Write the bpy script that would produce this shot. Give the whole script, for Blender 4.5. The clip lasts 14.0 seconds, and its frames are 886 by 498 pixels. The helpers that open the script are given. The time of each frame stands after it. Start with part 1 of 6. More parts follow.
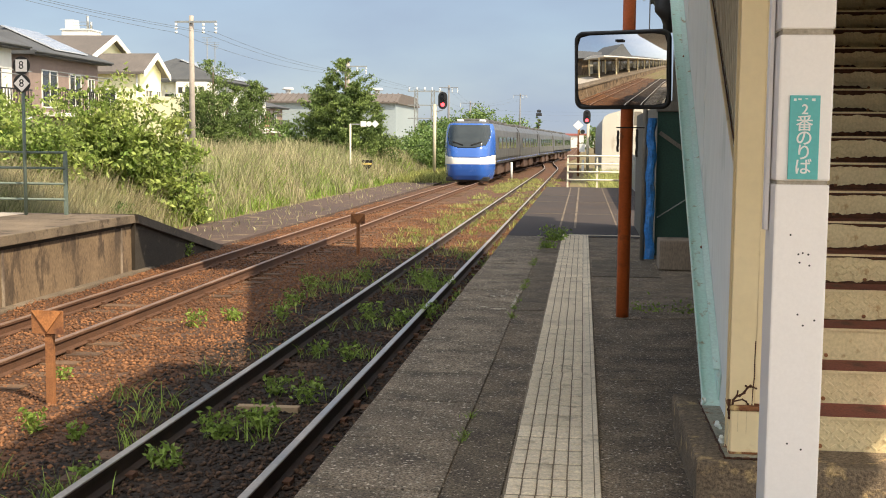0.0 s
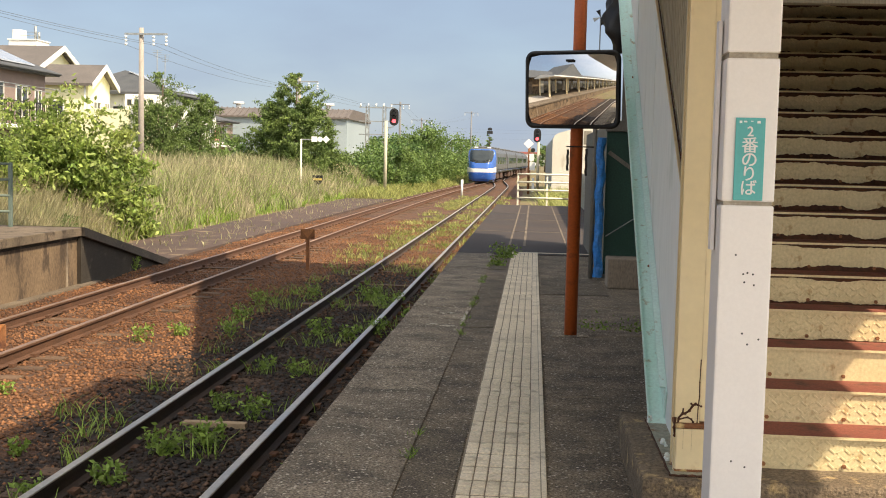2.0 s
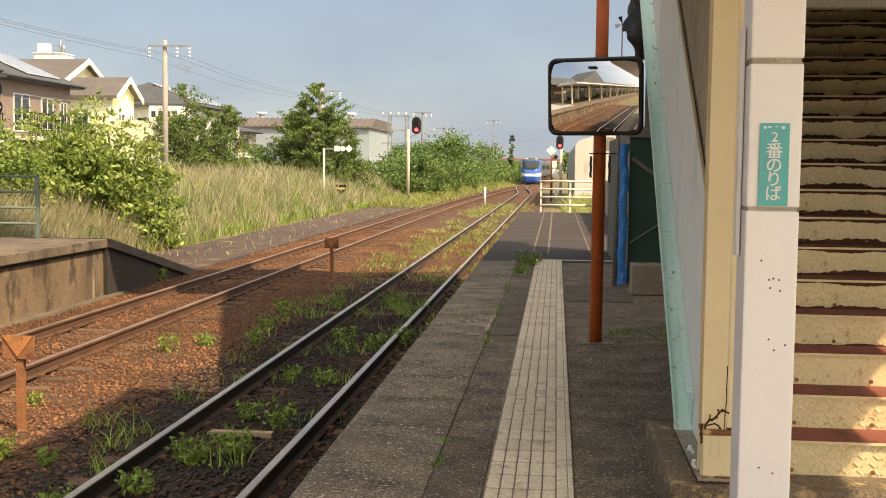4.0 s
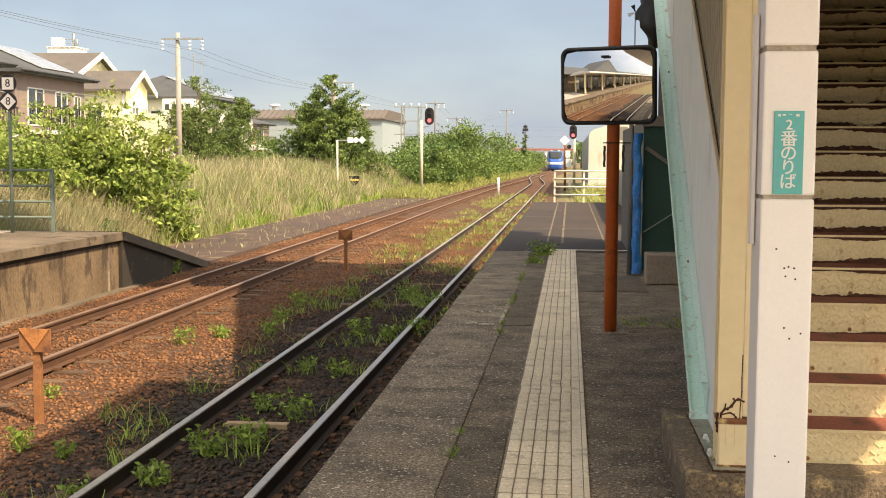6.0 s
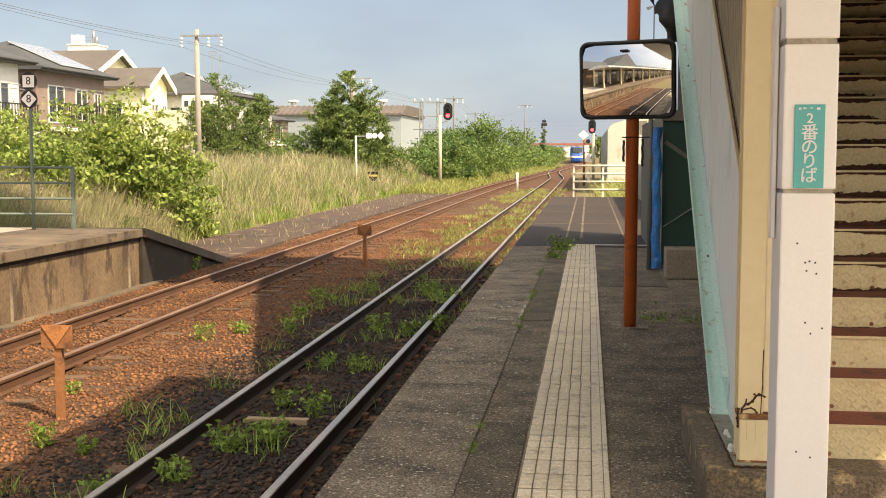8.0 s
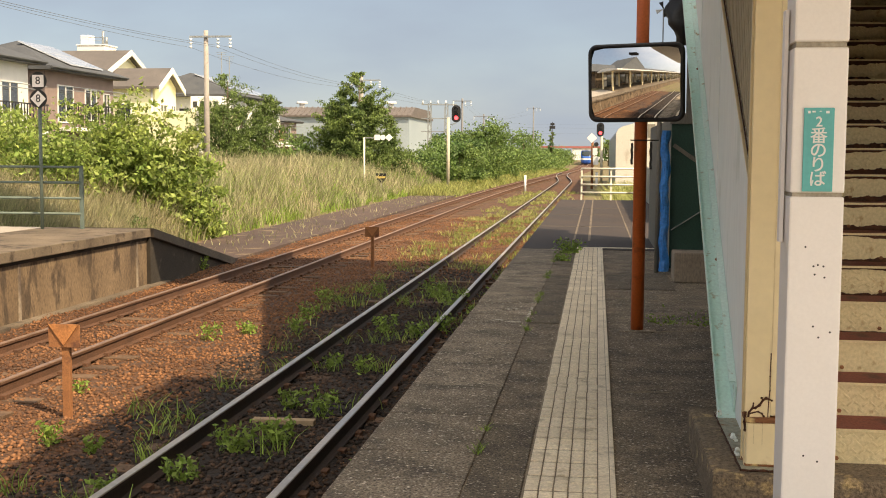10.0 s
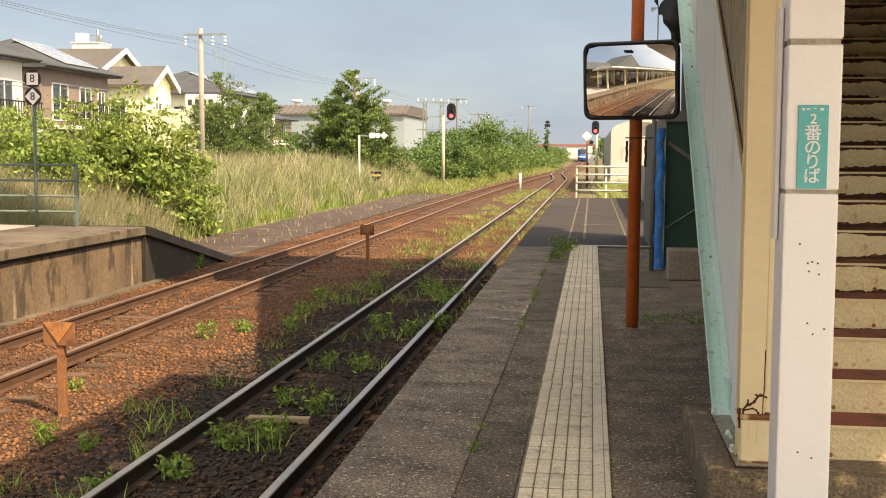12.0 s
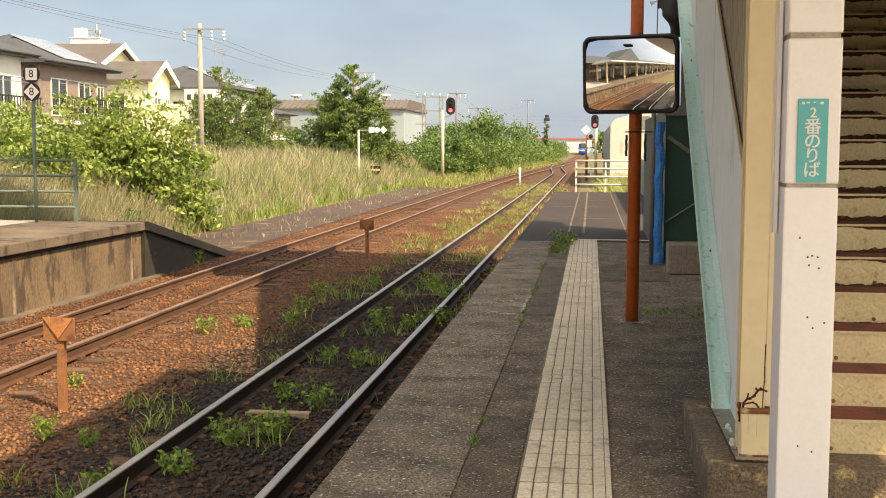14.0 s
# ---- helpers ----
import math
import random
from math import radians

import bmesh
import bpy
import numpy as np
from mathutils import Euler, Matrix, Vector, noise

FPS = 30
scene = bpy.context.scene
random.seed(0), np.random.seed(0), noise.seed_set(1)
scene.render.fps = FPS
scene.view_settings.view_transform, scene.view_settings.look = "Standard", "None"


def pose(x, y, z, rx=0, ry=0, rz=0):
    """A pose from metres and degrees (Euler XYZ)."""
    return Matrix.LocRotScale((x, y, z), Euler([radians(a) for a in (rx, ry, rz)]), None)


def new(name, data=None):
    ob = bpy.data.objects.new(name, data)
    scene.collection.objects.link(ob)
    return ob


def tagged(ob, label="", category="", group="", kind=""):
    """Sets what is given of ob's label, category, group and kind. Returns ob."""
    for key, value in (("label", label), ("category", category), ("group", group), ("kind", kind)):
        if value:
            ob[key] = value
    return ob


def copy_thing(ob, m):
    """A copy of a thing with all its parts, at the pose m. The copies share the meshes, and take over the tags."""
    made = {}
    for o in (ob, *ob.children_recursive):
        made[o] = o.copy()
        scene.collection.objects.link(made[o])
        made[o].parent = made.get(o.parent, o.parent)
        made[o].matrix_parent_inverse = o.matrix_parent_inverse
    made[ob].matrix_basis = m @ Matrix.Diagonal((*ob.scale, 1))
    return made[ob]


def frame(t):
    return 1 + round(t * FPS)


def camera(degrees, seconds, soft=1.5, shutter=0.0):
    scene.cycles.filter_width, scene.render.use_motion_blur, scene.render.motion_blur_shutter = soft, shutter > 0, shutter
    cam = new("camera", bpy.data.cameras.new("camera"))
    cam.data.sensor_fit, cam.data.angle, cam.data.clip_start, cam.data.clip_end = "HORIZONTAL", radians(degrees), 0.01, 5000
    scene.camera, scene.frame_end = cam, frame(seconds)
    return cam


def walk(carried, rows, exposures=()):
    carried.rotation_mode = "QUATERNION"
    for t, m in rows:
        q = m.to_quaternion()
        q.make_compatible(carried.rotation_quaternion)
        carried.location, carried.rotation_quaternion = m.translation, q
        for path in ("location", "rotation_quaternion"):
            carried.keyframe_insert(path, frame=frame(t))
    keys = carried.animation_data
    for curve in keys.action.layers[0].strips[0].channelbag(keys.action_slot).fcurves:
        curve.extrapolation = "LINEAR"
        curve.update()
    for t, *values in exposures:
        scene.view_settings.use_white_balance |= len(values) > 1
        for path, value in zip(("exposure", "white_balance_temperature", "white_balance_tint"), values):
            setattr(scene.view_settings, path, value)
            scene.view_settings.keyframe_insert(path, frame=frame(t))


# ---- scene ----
# Camera: hand-held on a station platform, turning a little. x right, y along the line, z up, z = 0 platform top.
cam = camera(41.9, 14.0, soft=1.0)
ROWS = [
    (0.0, 0.004, 0.023, 1.517, 6.897, -5.340, -0.546),
    (0.5, 0.012, 0.014, 1.520, 5.277, -5.354, -0.798),
    (1.0, 0.012, 0.018, 1.518, 4.493, -5.289, -1.121),
    (1.5, 0.009, 0.019, 1.517, 4.269, -4.948, -1.255),
    (2.0, 0.006, 0.014, 1.518, 4.478, -4.478, -1.339),
    (2.5, 0.002, 0.004, 1.520, 4.693, -4.023, -1.355),
    (3.0, 0.001, -0.002, 1.522, 5.059, -3.798, -1.102),
    (5.5, 0.001, -0.003, 1.520, 6.038, -4.682, -0.428),
    (6.0, 0.001, -0.004, 1.521, 6.246, -4.569, -0.268),
    (6.5, 0.001, -0.001, 1.522, 6.495, -4.589, -0.077),
    (7.0, -0.001, 0.001, 1.519, 6.668, -4.575, -0.011),
    (7.5, 0.000, 0.000, 1.520, 6.876, -4.629, 0.000),
    (8.0, 0.001, 0.000, 1.522, 7.168, -4.805, 0.013),
    (10.5, 0.000, 0.000, 1.518, 7.600, -4.686, -0.368),
    (11.0, -0.001, 0.000, 1.518, 7.592, -4.723, -0.403),
    (11.5, 0.002, -0.003, 1.518, 7.534, -4.789, -0.305),
    (12.0, 0.001, -0.003, 1.515, 7.323, -4.790, -0.327),
    (12.5, -0.001, -0.005, 1.517, 7.177, -4.821, -0.273),
    (13.0, -0.003, -0.007, 1.518, 7.081, -4.862, -0.260),
    (13.5, 0.000, -0.003, 1.516, 7.301, -4.986, -0.216),
    (14.0, 0.000, -0.001, 1.516, 7.292, -5.068, -0.199),
]
walk(cam, [(t, pose(x, y, z, 90 + pitch, roll, yaw)) for t, x, y, z, yaw, pitch, roll in ROWS],
     exposures=[(0.0, 0.44, 6680, 10), (0.8, 0.43, 6680, 10), (1.5, 0.55, 6700, 10), (2.2, 0.38, 6850, 11), (3.0, 0.28, 7400, 12), (5.5, 0.67, 7500, 12),
                (6.0, 0.60, 7500, 12), (6.5, 0.45, 7500, 12), (7.2, 0.53, 7500, 12), (8.0, 0.58, 7500, 12), (10.5, 0.39, 7500, 12), (12.0, 0.54, 7500, 12), (14.0, 0.58, 7500, 12)])

# ---- light ----
SUN_WAY = Vector((-0.75, 0.55, -1.0)).normalized()      # the way the sunlight travels
sun = new("sun", bpy.data.lights.new("sun", "SUN"))
sun.data.energy, sun.data.angle, sun.data.color = 5.1, radians(0.6), (1.0, 0.84, 0.62)
sun.matrix_world = Matrix.Translation((20, -20, 40)) @ SUN_WAY.to_track_quat("-Z", "Y").to_matrix().to_4x4()
world = bpy.data.worlds.new("sky")
scene.world = world
world.use_nodes = True
wn, wl = world.node_tree.nodes, world.node_tree.links
sky = wn.new("ShaderNodeTexSky")
sky.sky_type, sky.sun_disc = "NISHITA", False
sky.sun_elevation = math.asin(-SUN_WAY.z)
sky.sun_rotation = math.atan2(-SUN_WAY.x, -SUN_WAY.y)
sky.air_density, sky.dust_density, sky.ozone_density = 1.0, 0.6, 2.0
wn["Background"].inputs["Strength"].default_value = 0.110
# thin high haze and a few soft clouds over the clear sky
tc = wn.new("ShaderNodeTexCoord")
cloud = wn.new("ShaderNodeTexNoise")
cloud.inputs["Scale"].default_value, cloud.inputs["Detail"].default_value = 5.0, 7.0
stretch = wn.new("ShaderNodeMapping")
stretch.inputs["Scale"].default_value = (1.0, 1.0, 3.0)
wl.new(tc.outputs["Generated"], stretch.inputs["Vector"])
wl.new(stretch.outputs[0], cloud.inputs["Vector"])
amount = wn.new("ShaderNodeMapRange")
for key, v in (("From Min", 0.35), ("From Max", 0.75), ("To Min", 0.62), ("To Max", 0.92)):
    amount.inputs[key].default_value = v
wl.new(cloud.outputs["Fac"], amount.inputs["Value"])
veil = wn.new("ShaderNodeMix")
veil.data_type = "RGBA"
# the haze scatters forward: it brightens smoothly towards the sun
toward = wn.new("ShaderNodeVectorMath")
toward.operation = "DOT_PRODUCT"
toward.inputs[1].default_value = -SUN_WAY
wl.new(tc.outputs["Generated"], toward.inputs[0])
near_sun = wn.new("ShaderNodeMapRange")
near_sun.interpolation_type = "SMOOTHSTEP"
near_sun.inputs["From Min"].default_value, near_sun.inputs["From Max"].default_value = -0.10, 0.95
wl.new(toward.outputs["Value"], near_sun.inputs["Value"])
haze = wn.new("ShaderNodeMix")
haze.data_type = "RGBA"
haze.inputs[6].default_value, haze.inputs[7].default_value = (2.5, 3.15, 4.3, 1.0), (17.5, 16.8, 15.8, 1.0)
wl.new(near_sun.outputs[0], haze.inputs[0])
wl.new(haze.outputs[2], veil.inputs[7])
wl.new(amount.outputs[0], veil.inputs[0])
wl.new(sky.outputs[0], veil.inputs[6])
wl.new(veil.outputs[2], wn["Background"].inputs["Color"])


# ---- materials ----
def rgb(c):
    return (c[0], c[1], c[2], 1.0)


def surf(name, c1, c2, rough=0.8, metal=0.0, scale=1.5, fine=40.0, bump=0.3, grain=0.25, spot=None, spot_amount=0.4, spot_scale=4.0,
         stretch=(1, 1, 1), dist=0.01, per_object=0.0, island=0.0, coat=0.0, glow=None, glow_power=0.0, through_light=0.0):
    """A two-scale procedural surface: slow colour change, fine grain with relief, and worn or dirty spots."""
    m = bpy.data.materials.new(name)
    m.use_nodes = True
    n, l = m.node_tree.nodes, m.node_tree.links
    p = n["Principled BSDF"]
    tc = n.new("ShaderNodeTexCoord")
    mp = n.new("ShaderNodeMapping")
    mp.inputs["Scale"].default_value = stretch
    l.new(tc.outputs["Object"], mp.inputs["Vector"])
    vec = mp.outputs["Vector"]
    info = n.new("ShaderNodeObjectInfo")
    if per_object:
        add = n.new("ShaderNodeVectorMath")
        add.operation = "ADD"
        sc = n.new("ShaderNodeVectorMath")
        sc.operation = "SCALE"
        sc.inputs["Scale"].default_value = 37.0
        l.new(info.outputs["Random"], sc.inputs[0])
        l.new(vec, add.inputs[0])
        l.new(sc.outputs[0], add.inputs[1])
        vec = add.outputs[0]

    def noise_tex(s, detail=5.0):
        t = n.new("ShaderNodeTexNoise")
        t.inputs["Scale"].default_value, t.inputs["Detail"].default_value, t.inputs["Roughness"].default_value = s, detail, 0.6
        l.new(vec, t.inputs["Vector"])
        return t.outputs["Fac"]

    def mix(fac, a, b, kind="MIX"):
        x = n.new("ShaderNodeMix")
        x.data_type, x.blend_type = "RGBA", kind
        for sock, v in (("Factor", fac), ("A", a), ("B", b)):
            s = [i for i in x.inputs if i.name == sock and i.type in (("VALUE",) if sock == "Factor" else ("RGBA",))][0]
            if isinstance(v, (float, int)):
                s.default_value = v
            elif isinstance(v, tuple):
                s.default_value = v
            else:
                l.new(v, s)
        return [o for o in x.outputs if o.type == "RGBA"][0]

    def ramp(v, a, b, lo=0.0, hi=1.0):
        r = n.new("ShaderNodeMapRange")
        r.inputs["From Min"].default_value, r.inputs["From Max"].default_value = a, b
        r.inputs["To Min"].default_value, r.inputs["To Max"].default_value = lo, hi
        l.new(v, r.inputs["Value"])
        return r.outputs["Result"]

    slow, quick = noise_tex(scale), noise_tex(fine, 3.0)
    col = mix(ramp(slow, 0.32, 0.68), rgb(c1), rgb(c2))
    if spot:
        col = mix(ramp(noise_tex(spot_scale, 7.0), 0.62 - 0.3 * spot_amount, 0.72 - 0.3 * spot_amount), col, rgb(spot))
    gv = n.new("ShaderNodeCombineColor")
    gr = ramp(quick, 0.3, 0.7, 1.0 - grain, 1.0 + grain)
    for i in range(3):
        l.new(gr, gv.inputs[i])
    col = mix(1.0, col, gv.outputs[0], "MULTIPLY")
    if per_object or island:
        src = info.outputs["Random"]
        k = per_object
        if island:
            src, k = n.new("ShaderNodeNewGeometry").outputs["Random Per Island"], island
        cv = n.new("ShaderNodeCombineColor")
        r2 = ramp(src, 0.0, 1.0, 1.0 - k, 1.0 + k)
        for i in range(3):
            l.new(r2, cv.inputs[i])
        col = mix(1.0, col, cv.outputs[0], "MULTIPLY")
    l.new(col, p.inputs["Base Color"])
    if rough < 0.1:
        p.inputs["Roughness"].default_value = rough
    else:
        l.new(ramp(slow, 0.3, 0.7, max(0.03, rough - 0.1), min(1.0, rough + 0.1)), p.inputs["Roughness"])
    p.inputs["Metallic"].default_value = metal
    p.inputs["Coat Weight"].default_value = coat
    if bump:
        b = n.new("ShaderNodeBump")
        b.inputs["Strength"].default_value, b.inputs["Distance"].default_value = bump, dist
        l.new(quick, b.inputs["Height"])
        l.new(b.outputs[0], p.inputs["Normal"])
    if glow:
        p.inputs["Emission Color"].default_value, p.inputs["Emission Strength"].default_value = rgb(glow), glow_power
    if through_light:
        tr = n.new("ShaderNodeBsdfTranslucent")
        ms = n.new("ShaderNodeMixShader")
        ms.inputs[0].default_value = through_light
        l.new(col, tr.inputs["Color"])
        l.new(p.outputs[0], ms.inputs[1])
        l.new(tr.outputs[0], ms.inputs[2])
        l.new(ms.outputs[0], n["Material Output"].inputs["Surface"])
    return m


M_BALLAST = surf("ballast_stone", (0.060, 0.027, 0.013), (0.135, 0.062, 0.028), 0.95, scale=0.7, fine=26, bump=1.0, dist=0.05, grain=0.6, spot=(0.10, 0.06, 0.04), spot_amount=0.3, spot_scale=3)
M_STONES = surf("crushed_stone", (0.085, 0.036, 0.016), (0.235, 0.110, 0.050), 0.95, scale=0.8, fine=60, bump=0.4, island=0.45)
# Near-track stone colours carry some oil and mostly the shade lying there.
M_OILSHADE = surf("oil_and_shade_dark_ballast", (0.010, 0.007, 0.005), (0.028, 0.017, 0.011), 0.9, scale=0.9, fine=22, bump=1.0, dist=0.05, grain=0.5, spot=(0.06, 0.04, 0.03), spot_amount=0.2, spot_scale=5)
M_OILSHADESTONE = surf("oil_and_shade_dark_stone", (0.015, 0.009, 0.006), (0.080, 0.046, 0.028), 0.9, scale=0.9, fine=60, bump=0.4, island=0.9)
M_SOIL = surf("soil", (0.16, 0.11, 0.06), (0.14, 0.13, 0.05), 0.95, scale=0.3, fine=12, bump=0.8, dist=0.06, grain=0.4)
M_ASPHALT = surf("asphalt", (0.085, 0.066, 0.046), (0.27, 0.217, 0.152), 0.9, scale=3.0, fine=90, bump=0.9, dist=0.012, grain=0.8, spot=(0.66, 0.59, 0.49), spot_amount=0.14, spot_scale=42)
M_WALKWAY = surf("dark_reddish_asphalt", (0.052, 0.034, 0.027), (0.088, 0.057, 0.045), 0.9, scale=0.5, fine=60, bump=0.5, dist=0.01, grain=0.4, spot=(0.20, 0.15, 0.09), spot_amount=0.12, spot_scale=2)
M_FARWALL = surf("stained_brown_concrete", (0.12, 0.082, 0.050), (0.235, 0.168, 0.105), 0.9, scale=1.0, fine=40, bump=0.5, grain=0.35, spot=(0.075, 0.053, 0.036), spot_amount=0.36, spot_scale=3.2, stretch=(1.0, 1.0, 0.4))
M_REDPAVE = surf("worn_dark_asphalt", (0.028, 0.021, 0.018), (0.052, 0.038, 0.032), 0.9, scale=0.6, fine=90, bump=0.5, dist=0.006, grain=0.45)
M_PATCH = surf("patched_dark_asphalt", (0.072, 0.057, 0.040), (0.19, 0.155, 0.11), 0.9, scale=3.5, fine=90, bump=0.9, dist=0.012, grain=0.8, spot=(0.5, 0.45, 0.37), spot_amount=0.08, spot_scale=45)
M_COPING = surf("coping_concrete", (0.095, 0.076, 0.054), (0.315, 0.258, 0.19), 0.9, scale=3.0, fine=80, bump=1.0, dist=0.014, grain=0.85, spot=(0.66, 0.59, 0.48), spot_amount=0.17, spot_scale=38, per_object=0.12)
M_CONCRETE = surf("stained_concrete", (0.24, 0.19, 0.14), (0.36, 0.30, 0.23), 0.9, scale=0.8, fine=50, bump=0.4, spot=(0.12, 0.09, 0.07), spot_amount=0.35, spot_scale=1.6, stretch=(1, 1, 0.35))
M_PLINTH = surf("mossy_plinth_concrete", (0.13, 0.098, 0.066), (0.22, 0.17, 0.115), 0.95, scale=4, fine=70, bump=0.9, dist=0.012, grain=0.5, spot=(0.42, 0.31, 0.16), spot_amount=0.2, spot_scale=9)
# Ramp colour holds algae and also the shadow that falls across the ramp.
M_RAMP = surf("algae_and_shade_dark_concrete", (0.022, 0.018, 0.013), (0.05, 0.04, 0.03), 0.95, scale=1.5, fine=60, bump=0.6, spot=(0.09, 0.075, 0.055), spot_amount=0.1)
M_FARCOPING = surf("weathered_brown_coping", (0.10, 0.078, 0.055), (0.20, 0.157, 0.112), 0.9, scale=1.0, fine=60, bump=0.5, grain=0.35, spot=(0.06, 0.045, 0.033), spot_amount=0.25, spot_scale=3)
M_SIGNALPOST = surf("pale_painted_post", (0.50, 0.46, 0.35), (0.58, 0.54, 0.42), 0.7, scale=2, fine=40, bump=0.1)
M_PALECON = surf("sunlit_pale_concrete", (0.34, 0.31, 0.27), (0.43, 0.39, 0.34), 0.9, scale=0.8, fine=60, bump=0.3)
# Ramp coping: mossy, with the same shadow worked into its colour.
M_DARKCON = surf("mossy_shade_dark_concrete", (0.06, 0.05, 0.04), (0.11, 0.09, 0.07), 0.95, scale=1.5, fine=60, bump=0.6, spot=(0.17, 0.13, 0.09), spot_amount=0.15)
M_TACTILE = surf("tactile_tile", (0.70, 0.61, 0.455), (0.83, 0.735, 0.57), 0.75, scale=2.0, fine=70, bump=0.3, grain=0.2, spot=(0.52, 0.45, 0.33), spot_amount=0.2, spot_scale=6, per_object=0.08)
M_PAINTMARK = surf("worn_white_paint", (0.62, 0.57, 0.48), (0.50, 0.45, 0.37), 0.8, scale=8, fine=60, bump=0.3, grain=0.4, spot=(0.16, 0.13, 0.09), spot_amount=0.5, spot_scale=22)
M_GROUT = surf("dirty_joint", (0.22, 0.182, 0.128), (0.32, 0.265, 0.19), 0.95, scale=3, fine=60, bump=0.3)
M_RAILTOP = surf("polished_rail", (0.56, 0.50, 0.43), (0.66, 0.60, 0.53), 0.42, 0.85, scale=1.0, fine=30, bump=0.05, grain=0.1)
M_RAILBROWN = surf("brown_worn_rail_top", (0.30, 0.19, 0.13), (0.42, 0.28, 0.20), 0.45, 0.5, scale=1.0, fine=30, bump=0.05, grain=0.15)
# Platform-line rail: oily steel with the shade beside the platform painted in.
M_RAILDARK = surf("oily_shade_dark_rail", (0.022, 0.013, 0.009), (0.045, 0.026, 0.017), 0.8, scale=2, fine=60, bump=0.3, grain=0.3)
M_RAIL = surf("rusty_rail", (0.075, 0.036, 0.020), (0.13, 0.062, 0.034), 0.9, scale=2, fine=60, bump=0.3, grain=0.35)
M_SLEEPER = surf("weathered_sleeper", (0.075, 0.044, 0.026), (0.14, 0.085, 0.050), 0.95, scale=2, fine=60, bump=0.6, grain=0.4, stretch=(0.3, 2, 2), per_object=0.3)
M_RUST = surf("rusty_steel", (0.24, 0.10, 0.04), (0.34, 0.15, 0.06), 0.85, scale=6, fine=90, bump=0.3, spot=(0.12, 0.05, 0.03), spot_amount=0.3)
M_FLAKE = surf("cream_paint_over_rust", (0.60, 0.45, 0.22), (0.50, 0.33, 0.14), 0.8, scale=8, fine=60, bump=0.3, spot=(0.22, 0.09, 0.035), spot_amount=0.8, spot_scale=14)
M_ORANGE = surf("orange_paint", (0.60, 0.135, 0.025), (0.50, 0.105, 0.02), 0.5, scale=2, fine=60, bump=0.1, grain=0.12, spot=(0.25, 0.07, 0.02), spot_amount=0.2, spot_scale=5)
M_WHITE = surf("white_painted_panel", (0.86, 0.83, 0.80), (0.90, 0.87, 0.84), 0.45, scale=0.9, fine=80, bump=0.02, grain=0.02)
M_CREAM = surf("cream_paint_steel", (0.80, 0.67, 0.40), (0.86, 0.735, 0.47), 0.5, scale=1.2, fine=25, bump=0.03, grain=0.03, spot=(0.66, 0.49, 0.25), spot_amount=0.02, spot_scale=4)
M_MINT = surf("mint_paint_steel", (0.62, 0.86, 0.78), (0.72, 0.91, 0.85), 0.45, scale=2, fine=60, bump=0.1, grain=0.08, spot=(0.42, 0.36, 0.22), spot_amount=0.08, spot_scale=14)
M_PALE = surf("pale_green_sheet", (0.82, 0.89, 0.85), (0.89, 0.92, 0.88), 0.6, scale=1.0, fine=14, bump=0.03, grain=0.04, spot=(0.68, 0.74, 0.68), spot_amount=0.10, spot_scale=3, stretch=(1, 1, 0.35))
# Kept darker than the side sheet to dim the stair interior.
M_CORR = surf("grey_corrugated_sheet", (0.15, 0.14, 0.115), (0.21, 0.195, 0.16), 0.8, scale=2, fine=40, bump=0.2, stretch=(3, 3, 0.4))
M_CORRSIDE = surf("weathered_olive_corrugated_sheet", (0.40, 0.36, 0.26), (0.50, 0.45, 0.33), 0.8, scale=2, fine=30, bump=0.1, grain=0.12, stretch=(2, 2, 0.4))
# Nearly white so that the canopy bounces light onto the platform.
M_CANOPY = surf("pale_canopy_sheet", (0.74, 0.73, 0.69), (0.80, 0.79, 0.75), 0.7, scale=1.0, fine=30, bump=0.1)
M_STEP = surf("cream_tread_plate", (0.60, 0.49, 0.27), (0.72, 0.61, 0.37), 0.5, scale=3, fine=60, bump=0.1, grain=0.14, spot=(0.36, 0.19, 0.06), spot_amount=0.05, spot_scale=9)
M_TREAD = surf("red_brown_tread", (0.22, 0.065, 0.045), (0.27, 0.085, 0.06), 0.8, scale=3, fine=60, bump=0.3, spot=(0.12, 0.05, 0.035), spot_amount=0.25)
M_BLACK = surf("black_plastic", (0.012, 0.012, 0.012), (0.02, 0.02, 0.02), 0.45, fine=60, bump=0.05)
M_DKGREEN = surf("dark_green_sheet", (0.012, 0.05, 0.035), (0.02, 0.07, 0.05), 0.6, scale=2, fine=50, bump=0.2)
M_BLUEPIPE = surf("blue_sheeting", (0.02, 0.17, 0.50), (0.03, 0.22, 0.60), 0.4, scale=4, fine=30, bump=0.5, dist=0.02)
M_SIGN = surf("teal_sign", (0.08, 0.42, 0.42), (0.10, 0.47, 0.47), 0.4, scale=3, fine=60, bump=0.02, grain=0.05)
M_LETTER = surf("white_lettering", (0.75, 0.78, 0.76), (0.8, 0.82, 0.8), 0.5, bump=0.0, grain=0.03)
M_MIRROR = surf("mirror_surface", (0.85, 0.86, 0.86), (0.88, 0.88, 0.88), 0.02, 1.0, bump=0.0, grain=0.02)
M_GREYSTEEL = surf("galvanised_steel", (0.30, 0.32, 0.32), (0.38, 0.40, 0.40), 0.5, 0.6, scale=3, fine=60, bump=0.1)
M_FENCEGREY = surf("grey_green_painted_rail", (0.10, 0.145, 0.125), (0.145, 0.19, 0.165), 0.6, scale=3, fine=60, bump=0.1)
